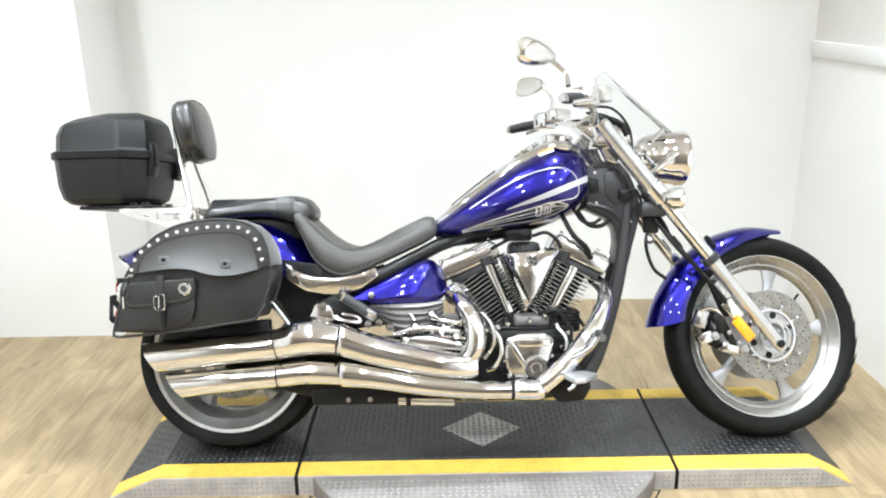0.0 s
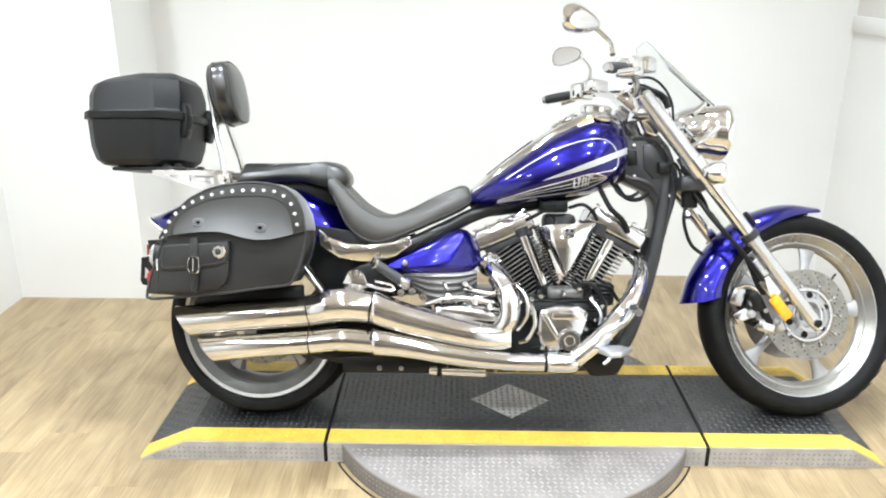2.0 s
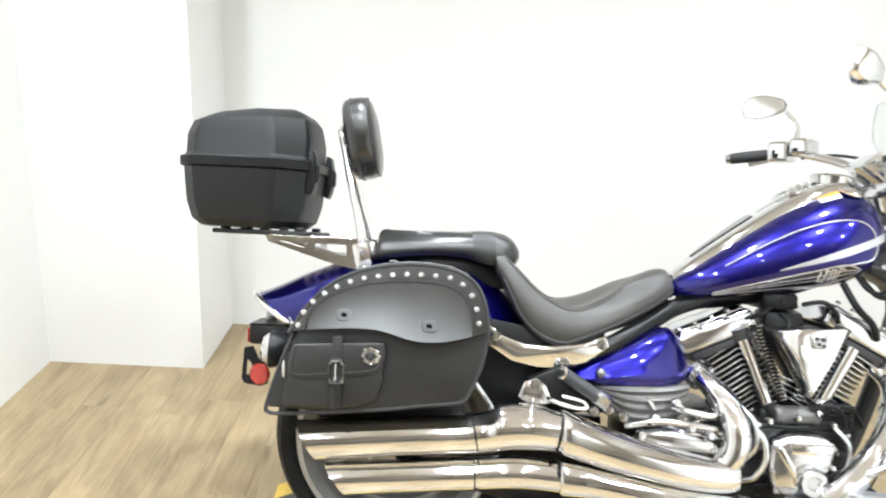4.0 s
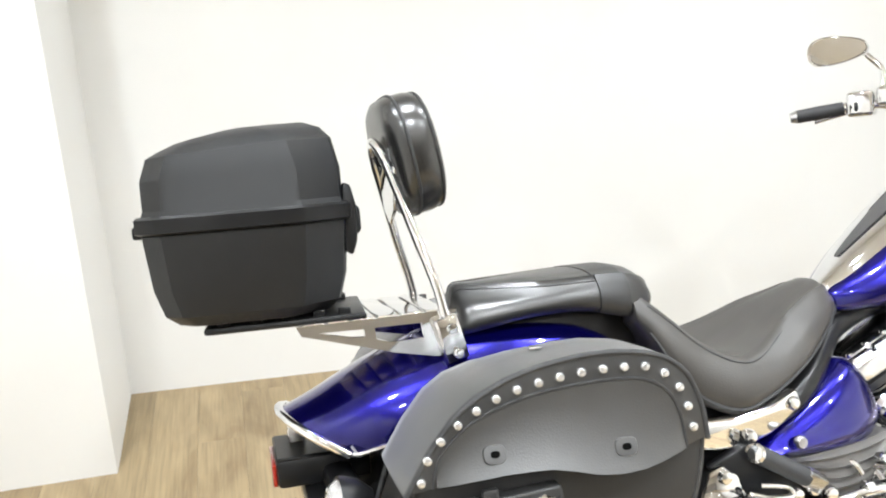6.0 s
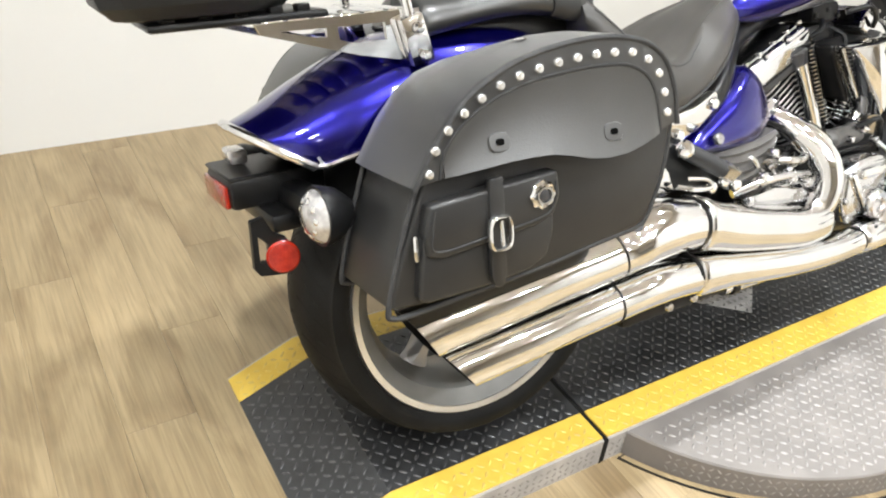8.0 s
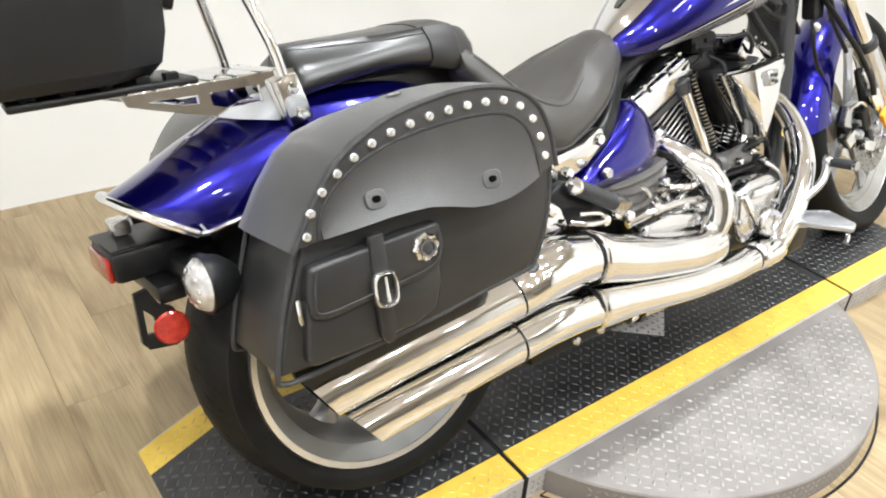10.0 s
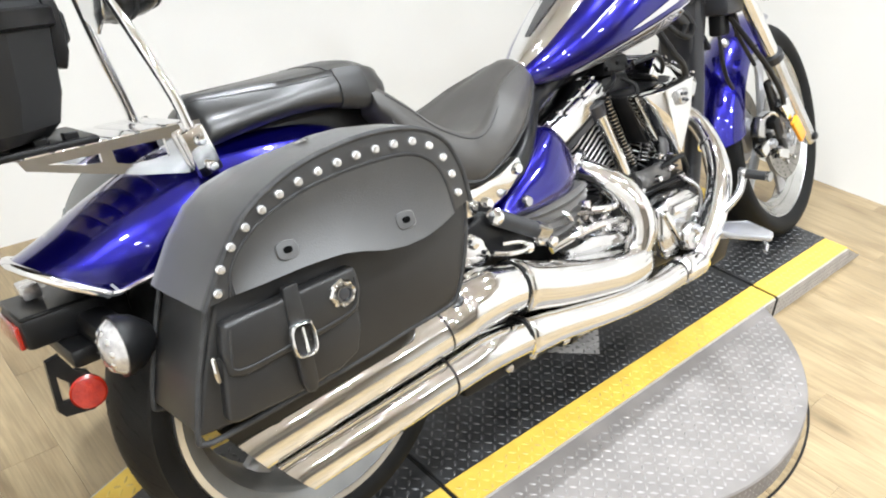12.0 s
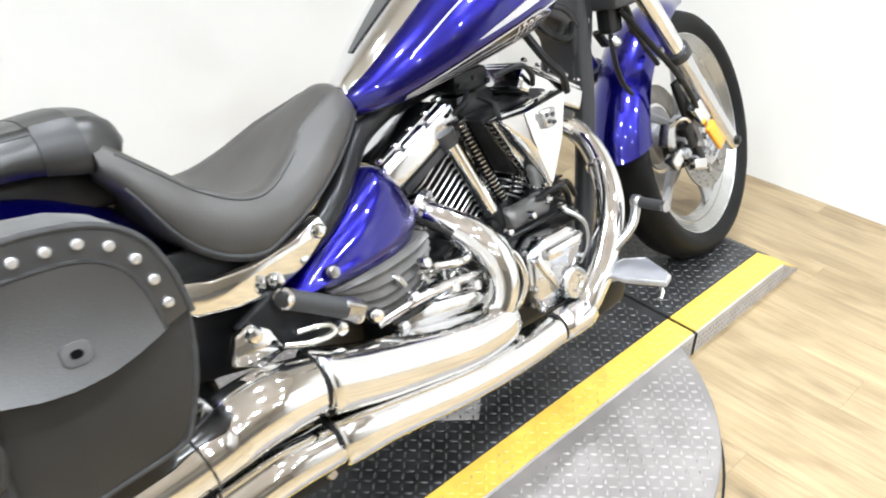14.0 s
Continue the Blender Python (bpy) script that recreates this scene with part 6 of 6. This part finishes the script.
for side, c, tip, foot in ((1, (1.055, 0.325, 1.266), 0.055, (1.12, 0.265, 1.15)), (-1, (1.006, -0.335, 1.243), 0.055, (1.098, -0.315, 1.150))):
    mm = Matrix.Translation(c) @ Matrix.Rotation(radians(43 * side), 4, "Z") @ Matrix.Rotation(radians(8), 4, "Y")
    pts = [(v * (1.0 if v * side > 0 else 0.85), u * (1 + 0.34 * v * side / 0.08)) for v, u in oval(0, 0, 0.075 if side > 0 else 0.096, 0.034 if side > 0 else 0.037, 32, 2.5)]
    shell = [[mm @ Vector((d, v * k, u * k)) for v, u in pts] for d, k in ((-0.004, 0.94), (-0.006, 0.99), (0.0, 1.0), (0.012, 0.93), (0.024, 0.72), (0.030, 0.35), (0.031, 0.05))]
    mir = part("mirror", loft(shell), CHROME, bike, "chrome teardrop mirror", 50)
    part("mirror_glass", loft([[mm @ Vector((d, v * 0.9, u * 0.9)) for v, u in pts] for d in (-0.0052, -0.0062)]), MIRROR_GLASS, mir, "mirror glass", 30)
    st = mm @ Vector((0.015, -0.055 * side, -0.015))
    part("mirror_stem", tube([st, Vector(st).lerp(Vector(foot), 0.45) + Vector((0.018, -0.01 * side, 0.0)), foot], [0.007, 0.0065, 0.009], 10, 16), CHROME, mir, "chrome mirror stem")

# -- tail --
tail = part("tail_bracket", rbox((-0.402, -0.02, 0.525), (-0.24, 0.115, 0.578), 0.010, 2), SMOOTH_PLASTIC, bike, "black tail light housing")
part("tail_lens", rbox((-0.409, -0.008, 0.528), (-0.400, 0.108, 0.566), 0.003, 2), RED_LENS, tail, "red tail light lens")
part("tail_hood", rbox((-0.402, -0.02, 0.573), (-0.30, 0.12, 0.580), 0.003, 1), SMOOTH_PLASTIC, tail)
part("signal_bar", rbox((-0.325, -0.155, 0.515), (-0.275, 0.19, 0.56), 0.014, 2), SMOOTH_PLASTIC, tail, "black turn signal bar")
for s, y in ((-1, -0.160), (1, 0.2)):
    aim = towards((-0.318, y, 0.537), (-1, s * 0.06, 0.03))
    sg = part("rear_turn_signal", lathe([(0.001, 0.020), (0.018, 0.018), (0.034, 0.010), (0.043, -0.004), (0.001, -0.012)], aim, 28, False), CLEAR_LENS, tail, "clear ribbed turn signal lens")
    part("signal_cup", lathe([(0.001, -0.058), (0.020, -0.055), (0.038, -0.034), (0.046, -0.010), (0.046, -0.002), (0.040, -0.002), (0.001, -0.012)], aim, 28, False), SMOOTH_PLASTIC, tail)
    for k in range(9):
        a = k * 0.7
        part("lens_facet", knob(aim @ Vector((0.027 * math.cos(a), 0.027 * math.sin(a), 0.012)), aim.to_3x3() @ Vector((math.cos(a) * 0.5, math.sin(a) * 0.5, 1)), 0.005, 0.003, 8), CHROME, sg)
part("tail_lamp_lens", rbox((-0.375, 0.05, 0.582), (-0.345, 0.105, 0.606), 0.006, 2), CLEAR_LENS, tail, "clear plate lamp lens")
plate = part("plate_bracket", slotted([(-0.396, 0.526), (-0.376, 0.530), (-0.362, 0.500), (-0.345, 0.492), (-0.335, 0.470), (-0.335, 0.436), (-0.352, 0.430), (-0.392, 0.436), (-0.400, 0.448)], [[(-0.388, 0.500), (-0.374, 0.484), (-0.374, 0.456), (-0.390, 0.458)]], -0.086, -0.074), SMOOTH_PLASTIC, bike, "black plate bracket", 30)
part("plate_bracket_arm", rbox((-0.36, -0.08, 0.495), (-0.31, 0.08, 0.525), 0.008), SMOOTH_PLASTIC, plate)
part("red_reflector", lathe([(0.001, 0), (0.0265, 0), (0.0265, 0.006), (0.023, 0.010), (0.001, 0.011)], towards((-0.353, -0.086, 0.461), (-0.25, -1, 0.05)), 32, False), RED_LENS, plate, "round red reflector")

# -- rack and backrest --
for s in (-1, 1):
    y = s * 0.108 + 0.008
    plate = slotted([(-0.352, 0.812), (-0.090, 0.812), (-0.085, 0.735), (-0.130, 0.738), (-0.195, 0.752), (-0.262, 0.772), (-0.345, 0.797)],
                    [[(-0.318, 0.799), (-0.245, 0.797), (-0.245, 0.784), (-0.268, 0.786)], [(-0.228, 0.797), (-0.150, 0.796), (-0.148, 0.770), (-0.205, 0.771), (-0.226, 0.778)]], y - 0.004, y + 0.004)
    part("rack_side_plate", plate, CHROME, bike, "chrome luggage rack side plate with slots", 30)
    part("rack_mount", rbox((-0.022, -0.010, -0.036), (0.018, 0.012, 0.04), 0.005, 2, Matrix.Translation((-0.103, s * 0.118 + 0.002, 0.765)) @ Matrix.Rotation(radians(-14), 4, "Y")), CHROME, bike, "chrome rack mount")
    for z in (0.742, 0.785):
        part("mount_bolt", knob((-0.098 - 0.2 * (z - 0.742), s * 0.130 + 0.002, z), (0, s, 0), 0.009, 0.012, 10), CHROME, bike)
for x in (-0.325, -0.285, -0.245, -0.205, -0.165, -0.125):
    part("rack_slat", rbox((x - 0.0175, -0.102, 0.808), (x + 0.0175, 0.118, 0.815), 0.003, 2), CHROME, bike, "chrome rack slat")
ub = [(-0.105, -0.112, 0.77), (-0.12, -0.106, 0.85), (-0.142, -0.088, 0.93), (-0.165, -0.060, 1.02), (-0.180, -0.038, 1.075), (-0.188, 0.0, 1.098), (-0.180, 0.05, 1.075), (-0.165, 0.072, 1.02), (-0.142, 0.10, 0.93), (-0.12, 0.118, 0.85), (-0.105, 0.124, 0.77)]
sissy = part("sissy_bar", tube(ub, 0.0085, 14, 80), CHROME, bike, "chrome backrest loop")
part("sissy_plate", prism([(-0.07, 1.05), (0.0, 1.08), (0.07, 1.05), (0.045, 0.98), (0.0, 0.955), (-0.045, 0.98)], -0.003, 0.003, 0.002, 1, Matrix.Translation((-0.165, 0.006, 0)) @ Matrix.Rotation(radians(90), 4, "Z") @ Matrix.Rotation(radians(0), 4, "X")), CHROME, sissy)
padm = Matrix.Translation((-0.129, 0.012, 1.074)) @ Matrix.Rotation(radians(-11), 4, "Y")
loops = []
for d, k in ((-0.040, 0.55), (-0.038, 0.86), (-0.030, 0.97), (-0.015, 1.0), (0.012, 1.0), (0.028, 0.96), (0.036, 0.85), (0.042, 0.55), (0.044, 0.1)):
    loops.append([padm @ Vector((d, y * k, (z * k) * (1.0 if z > 0 else 1.0))) for y, z in [(yy * (1 - 0.10 * (zz < 0) * -zz / 0.1), zz) for yy, zz in oval(0, 0, 0.127, 0.104, 40, 3.0)]])
pad = part("backrest_pad", loft(loops), PAD_VINYL, bike, "black padded leather backrest", 60)
part("pad_seam", tube([loops[3][i % 40] for i in range(41)], 0.0028, 6), SEAM, pad)
part("pad_seam", tube([loops[5][i % 40] for i in range(41)], 0.0022, 6), SEAM, pad)


# ---- luggage ----
# Black that paints the darkness inside a grommet.
HOLE_SHADE = surf("hole_shade", (0.002, 0.002, 0.002), None, 9, 0.9, 0.95, spec=0.05)
def chamfered(x0, x1, y0, y1, ch, z, slope=0.0):
    rc = ch * 0.62
    pts = [(x0 + rc, y0), (x1 - ch * 1.15, y0), (x1, y0 + ch), (x1, y1 - ch), (x1 - ch * 1.15, y1), (x0 + rc, y1), (x0, y1 - rc), (x0, y0 + rc)]
    out = []
    for i, (x, y) in enumerate(pts):
        px, py = pts[i - 1]
        nx, ny = pts[(i + 1) % 8]
        for f, ax, ay in ((0.18, px, py), (0.0, x, y), (0.18, nx, ny)):
            if f:
                out.append((x + (ax - x) * f * 0.4, y + (ay - y) * f * 0.4, z + slope * (x - x1)))
            else:
                out.append((x * 0.94 + (px + nx) * 0.03, y * 0.94 + (py + ny) * 0.03, z + slope * (x - x1)))
    return out


def shell_stack(rows):
    """Loops stacked in height: rows of z, inset, chamfer, slope."""
    cx0, cx1, cy0, cy1 = -0.566, -0.252, -0.138, 0.205
    return [chamfered(cx0 + i, cx1 - i, cy0 + i, cy1 - i, ch, z, s) for z, i, ch, s in rows]


case = new("top_case")
case.matrix_world = BIKE @ pose(-0.402, 0.033, 0, 0, 0, -5) @ pose(0.41, -0.033, 0)
tagged(case, "black textured plastic motorcycle top case with its lid closed", "top case")
part("base_shell", loft(shell_stack([(0.828, 0.052, 0.05, 0), (0.831, 0.038, 0.052, 0), (0.848, 0.020, 0.056, 0), (0.89, 0.008, 0.06, 0), (0.974, 0.000, 0.062, 0)])), PLASTIC, case, "black textured plastic lower shell", 21)
lid = part("lid", loft(shell_stack([(0.980, -0.002, 0.062, 0), (1.0, 0.0, 0.062, 0), (1.012, 0.004, 0.062, 0), (1.06, 0.004, 0.064, 0.01), (1.108, 0.014, 0.066, 0.06), (1.127, 0.030, 0.066, 0.10), (1.137, 0.055, 0.06, 0.11), (1.140, 0.11, 0.04, 0.11)])), PLASTIC, case, "black textured plastic lid", 21)
part("lid_band", loft(shell_stack([(0.976, -0.004, 0.063, 0), (0.979, -0.008, 0.064, 0), (1.0, -0.008, 0.064, 0), (1.004, -0.004, 0.063, 0)])), SMOOTH_PLASTIC, lid, "smooth black rim band", 35)
part("seam_gap", loft(shell_stack([(0.971, 0.001, 0.061, 0), (0.976, 0.001, 0.061, 0)])), TRIM_DARK, case)
for y in (-0.050, 0.145):
    lt = part("latch", prism([(-0.255, 1.035), (-0.243, 1.03), (-0.236, 0.995), (-0.238, 0.94), (-0.247, 0.915), (-0.262, 0.925)], y - 0.022, y + 0.022, 0.005), SMOOTH_PLASTIC, case, "black plastic latch")
    part("latch_rib", prism([(-0.238, 1.0), (-0.230, 0.99), (-0.230, 0.955), (-0.240, 0.945)], y - 0.010, y + 0.010, 0.003), PLASTIC, lt)
part("rear_lock", rbox((-0.603, 0.02, 0.966), (-0.566, 0.075, 0.988), 0.005), SMOOTH_PLASTIC, case, "black plastic lock tab")
part("mounting_plate", rbox((-0.49, -0.09, 0.812), (-0.235, 0.13, 0.824), 0.005), SMOOTH_PLASTIC, case, "black mounting plate")
for x in (-0.46, -0.41, -0.36, -0.31, -0.27):
    for y in (-0.07, 0.11):
        part("plate_foot", rbox((x - 0.010, y - 0.012, 0.822), (x + 0.010, y + 0.012, 0.834), 0.002, 1), SMOOTH_PLASTIC, case)

OUT = [(-0.288, 0.432), (-0.270, 0.50), (-0.234, 0.60), (-0.205, 0.655), (-0.169, 0.697), (-0.135, 0.722), (-0.091, 0.744), (-0.04, 0.757), (0.017, 0.764), (0.065, 0.764), (0.11, 0.757), (0.145, 0.743),
       (0.172, 0.718), (0.190, 0.675), (0.198, 0.622), (0.192, 0.575), (0.18, 0.53), (0.157, 0.478), (0.135, 0.465), (0.06, 0.455), (-0.031, 0.441), (-0.15, 0.428), (-0.255, 0.418), (-0.282, 0.42)]
EDGE = [(-0.248, 0.600), (-0.195, 0.611), (-0.154, 0.616), (-0.11, 0.621), (-0.076, 0.622), (-0.045, 0.621), (-0.014, 0.614), (0.02, 0.604), (0.055, 0.599), (0.094, 0.600), (0.125, 0.606), (0.157, 0.614), (0.2, 0.621)]
ARC = [(-0.205, 0.610), (-0.198, 0.64), (-0.178, 0.668), (-0.142, 0.694), (-0.10, 0.711), (-0.05, 0.722), (0.02, 0.728), (0.080, 0.727), (0.115, 0.719), (0.142, 0.699), (0.158, 0.665), (0.166, 0.616)]
STUDS = [(-0.221, 0.620), (-0.211, 0.647), (-0.19, 0.673), (-0.15, 0.702), (-0.10, 0.725), (-0.04, 0.738), (0.02, 0.744), (0.075, 0.744), (0.115, 0.739), (0.146, 0.720), (0.165, 0.69), (0.176, 0.645)]


ARC_LINE = sorted(spline(ARC, 80)[:, :2].tolist())


def panel_y(x, z):
    """The lid's flap lies flat under the studs and curls outward towards its wavy lower edge."""
    zt, zb = np.interp(x, [p[0] for p in ARC_LINE], [p[1] for p in ARC_LINE]), np.interp(x, [p[0] for p in EDGE], [p[1] for p in EDGE])
    v = min(1.1, max(0.0, (zt - z) / max(0.01, zt - zb)))
    wide = math.sin(min(1.0, max(0.0, (x + 0.203) / 0.369)) * math.pi) ** 0.6
    return -0.0088 - 0.027 * wide * v ** 2.3


def saddlebag(side, label):
    """One leather saddlebag; side -1 hangs on the right flank, 1 on the left."""
    root = new("saddlebag")
    root.matrix_world = BIKE
    tagged(root, label, "saddlebag", "pair of saddlebags")
    sh = Matrix(((1, 0, 0, 0), (0.07 * side, -side, 0.0, 0.346 * side), (0, 0, 1, 0), (0, 0, 0, 1)))

    def put(name, bm, material, parent=root, label="", angle=40):
        bmesh.ops.transform(bm, matrix=sh, verts=bm.verts)
        return part(name, bm, material, parent, label, angle)

    body = [(-0.212, 0.635)] + [(0.0, 0.66), (0.192, 0.635)] + [p for p in OUT if p[0] > -0.24 and p[1] < 0.625 and OUT.index(p) >= 14] + [(-0.288, 0.432), (-0.268, 0.50), (-0.228, 0.595)]
    put("bag_body", prism(body, 0.175, 0.004, 0.014, 3), LEATHER, label="black leather bag body")
    put("bag_piping", tube([(x, 0.008, z) for x, z in spline(OUT[14:] + OUT[:3], 60)], 0.0045, 8), SEAM)
    put("bag_piping", tube([(x, 0.168, z) for x, z in spline(OUT[14:] + OUT[:3], 40)], 0.004, 8), SEAM)
    top = [(-0.246, 0.604)] + [(x + (0.004 if x > 0.1 else -0.004 if x < -0.1 else 0), z + 0.006) for x, z in OUT[3:15]]
    rim = top + EDGE[::-1][1:-1]
    lid = put("lid", loft([[((x + 0.03) * k - 0.03, y, 0.66 + (z - 0.66) * k - sink * max(0.0, z - 0.60) * min(1.0, max(0.0, (x + 0.16) / 0.14))) for x, z in rim] for y, k, sink in ((-0.008, 0.965, 0), (-0.0075, 0.985, 0), (-0.004, 0.998, 0), (0.0, 1.0, 0), (0.07, 1.0, 0), (0.11, 0.999, 0.02), (0.15, 0.995, 0.08), (0.176, 0.985, 0.15), (0.184, 0.96, 0.20))]), BORDER_LEATHER, label="black leather lid with studded border", angle=35)
    put("lid_piping", tube([(x, -0.007, z) for x, z in spline([(x * 0.985, z - 0.004) for x, z in top], 60)], 0.0042, 8), SEAM, lid)
    put("stitch_line", tube([(x, -0.0085, z) for x, z in spline(ARC, 60)], 0.0026, 6), SEAM, lid)
    loops = []
    for x in np.linspace(-0.199, 0.163, 46):
        zt, zb = np.interp(x, [p[0] for p in ARC_LINE], [p[1] for p in ARC_LINE]) - 0.003, np.interp(x, [p[0] for p in EDGE], [p[1] for p in EDGE]) + 0.001
        front = [(x, panel_y(x, zt + (zb - zt) * v), zt + (zb - zt) * v) for v in np.linspace(0, 1, 12)]
        loops.append(front + [(x, 0.5 * panel_y(x, zb) - 0.001, zb + 0.002), (x, -0.004, zt - (zt - zb) * 0.6), (x, -0.004, zt)])
    put("lid_panel", loft(loops), LID_LEATHER, lid, "flared leather flap of the lid", 60)
    for x, z in even(spline(STUDS, 200), 17):
        put("stud", knob((x, -0.008, z), (0, -1, 0), 0.0066, 0.0062, 12), STUD, lid)
    put("lid_rivet", knob((-0.02, 0.070, 0.7675), (0, 0.1, 1), 0.011, 0.003, 12), CHROME, lid)
    for x, z in ((-0.119, 0.648), (0.068, 0.634)):
        y, slope = panel_y(x, z), (panel_y(x, z - 0.006) - panel_y(x, z + 0.006)) / 0.012
        m = Matrix.Translation((x, y, z)) @ Matrix.Rotation(math.atan(slope), 4, "X")
        put("grommet_patch", loft([[m @ Vector((px * k, d, pz * k)) for px, pz in oval(0, 0, 0.0165, 0.0135, 20, 3.0)] for d, k in ((0.004, 1.0), (-0.001, 1.0), (-0.0024, 0.93), (-0.0026, 0.75))]), LID_LEATHER, lid)
        # A solid black plug on the patch stands for the shaded hole.
        put("grommet_hole_shade", loft([[m @ Vector((px, d, pz)) for px, pz in oval(0, 0, 0.0066, 0.0048, 16, 2.6)] for d in (-0.002, -0.0034)]), HOLE_SHADE, lid)
    pocket = put("pocket", prism([(-0.238, 0.535), (-0.03, 0.545), (-0.030, 0.50), (-0.042, 0.465), (-0.075, 0.45), (-0.15, 0.441), (-0.24, 0.438), (-0.25, 0.445)], 0.012, -0.014, 0.008, 3), LEATHER, label="black leather front pocket")
    flap = put("pocket_flap", prism([(-0.229, 0.580), (-0.13, 0.588), (-0.028, 0.595), (-0.024, 0.558), (-0.034, 0.53), (-0.06, 0.520), (-0.14, 0.510), (-0.215, 0.502), (-0.236, 0.508), (-0.238, 0.54)], 0.004, -0.022, 0.006, 3), LEATHER, pocket, "black leather pocket flap")
    put("flap_stitch", tube([(x, -0.0225, z) for x, z in spline([(-0.222, 0.572), (-0.228, 0.54), (-0.222, 0.514), (-0.14, 0.520), (-0.06, 0.530), (-0.036, 0.545), (-0.033, 0.58)], 40)], 0.0018, 6), SEAM, pocket)
    put("strap", prism([(-0.142, 0.602), (-0.119, 0.604), (-0.118, 0.56), (-0.118, 0.46), (-0.122, 0.444), (-0.130, 0.439), (-0.138, 0.444), (-0.143, 0.46), (-0.143, 0.56)], -0.014, -0.0265, 0.004, 2), LEATHER, pocket, "black leather strap")
    bk = oval(-0.130, 0.524, 0.0195, 0.027, 28, 3.2)
    bi = oval(-0.130, 0.524, 0.0135, 0.021, 28, 3.2)
    bm = bmesh.new()
    loft([[(x, y, z) for x, z in ring2] for ring2, y in ((bk, -0.027), (bk, -0.033), ([((a + c) / 2, (b + d) / 2) for (a, b), (c, d) in zip(bk, bi)], -0.037), (bi, -0.033), (bi, -0.027))], False, True, bm)
    buckle = put("buckle", bm, CHROME, pocket, "polished chrome buckle")
    put("buckle_pin", tube([(-0.130, -0.033, 0.543), (-0.130, -0.036, 0.507)], 0.0024, 8), CHROME, pocket)
    bm = bmesh.new()
    cl = []
    for d, k in ((-0.020, 1.0), (-0.025, 1.0), (-0.028, 0.86), (-0.026, 0.72), (-0.031, 0.62), (-0.031, 0.50), (-0.027, 0.44), (-0.027, 0.1)):
        cl.append([(-0.056 + 0.0205 * k * (1 + 0.05 * math.cos(8 * a) * (k > 0.8)) * math.cos(a), d, 0.564 + 0.0205 * k * (1 + 0.05 * math.cos(8 * a) * (k > 0.8)) * math.sin(a)) for a in np.linspace(0, 2 * math.pi, 64, endpoint=False)])
    put("concho", loft(cl, True, False, bm), CHROME, pocket, "scalloped chrome concho")
    put("concho_center", knob((-0.056, -0.0268, 0.564), (0, -1, 0), 0.0085, 0.003, 14), GREY_FRAME, pocket)
    put("zip_pull", rbox((-0.252, -0.014, 0.502), (-0.244, -0.007, 0.540), 0.0025, 1), CHROME, pocket, "metal zip pull")
    return root


saddlebag(-1, "black leather saddlebag with chrome studs, pocket and buckle on the motorcycle")
saddlebag(1, "black leather saddlebag hanging on the far flank of the motorcycle")

# ---- floor planks ----
floor = slab("floor", (X0 - 0.12, Y0 - 0.12, FLOOR - 0.08), (X1 + 0.12, 1.95, FLOOR - 0.004), TRIM_DARK, "pale oak vinyl plank floor")
PW, PL = 0.1425, 0.92


def plank_mesh(length):
    bm = rbox((-PW / 2 + 0.0002, -length / 2 + 0.0002, -0.008), (PW / 2 - 0.0002, length / 2 - 0.0002, 0.0), 0.0004, 1)
    me = bpy.data.meshes.new("plank")
    bm.to_mesh(me)
    bm.free()
    me.materials.append(PLANK)
    return me


full = plank_mesh(PL)
rng = random.Random(5)
END = 1.80
x = X0 - 0.02
while x < X1 + 0.1:
    y = Y0
    first = PL * (0.25 + 0.7 * rng.random())
    while y < END - 0.02:
        length = min(first or PL, END - y)
        first = 0
        ob = new("plank", full if abs(length - PL) < 1e-6 else plank_mesh(length))
        ob.parent = floor
        ob.location = (x + PW / 2, y + length / 2, FLOOR)
        y += length
    x += PW
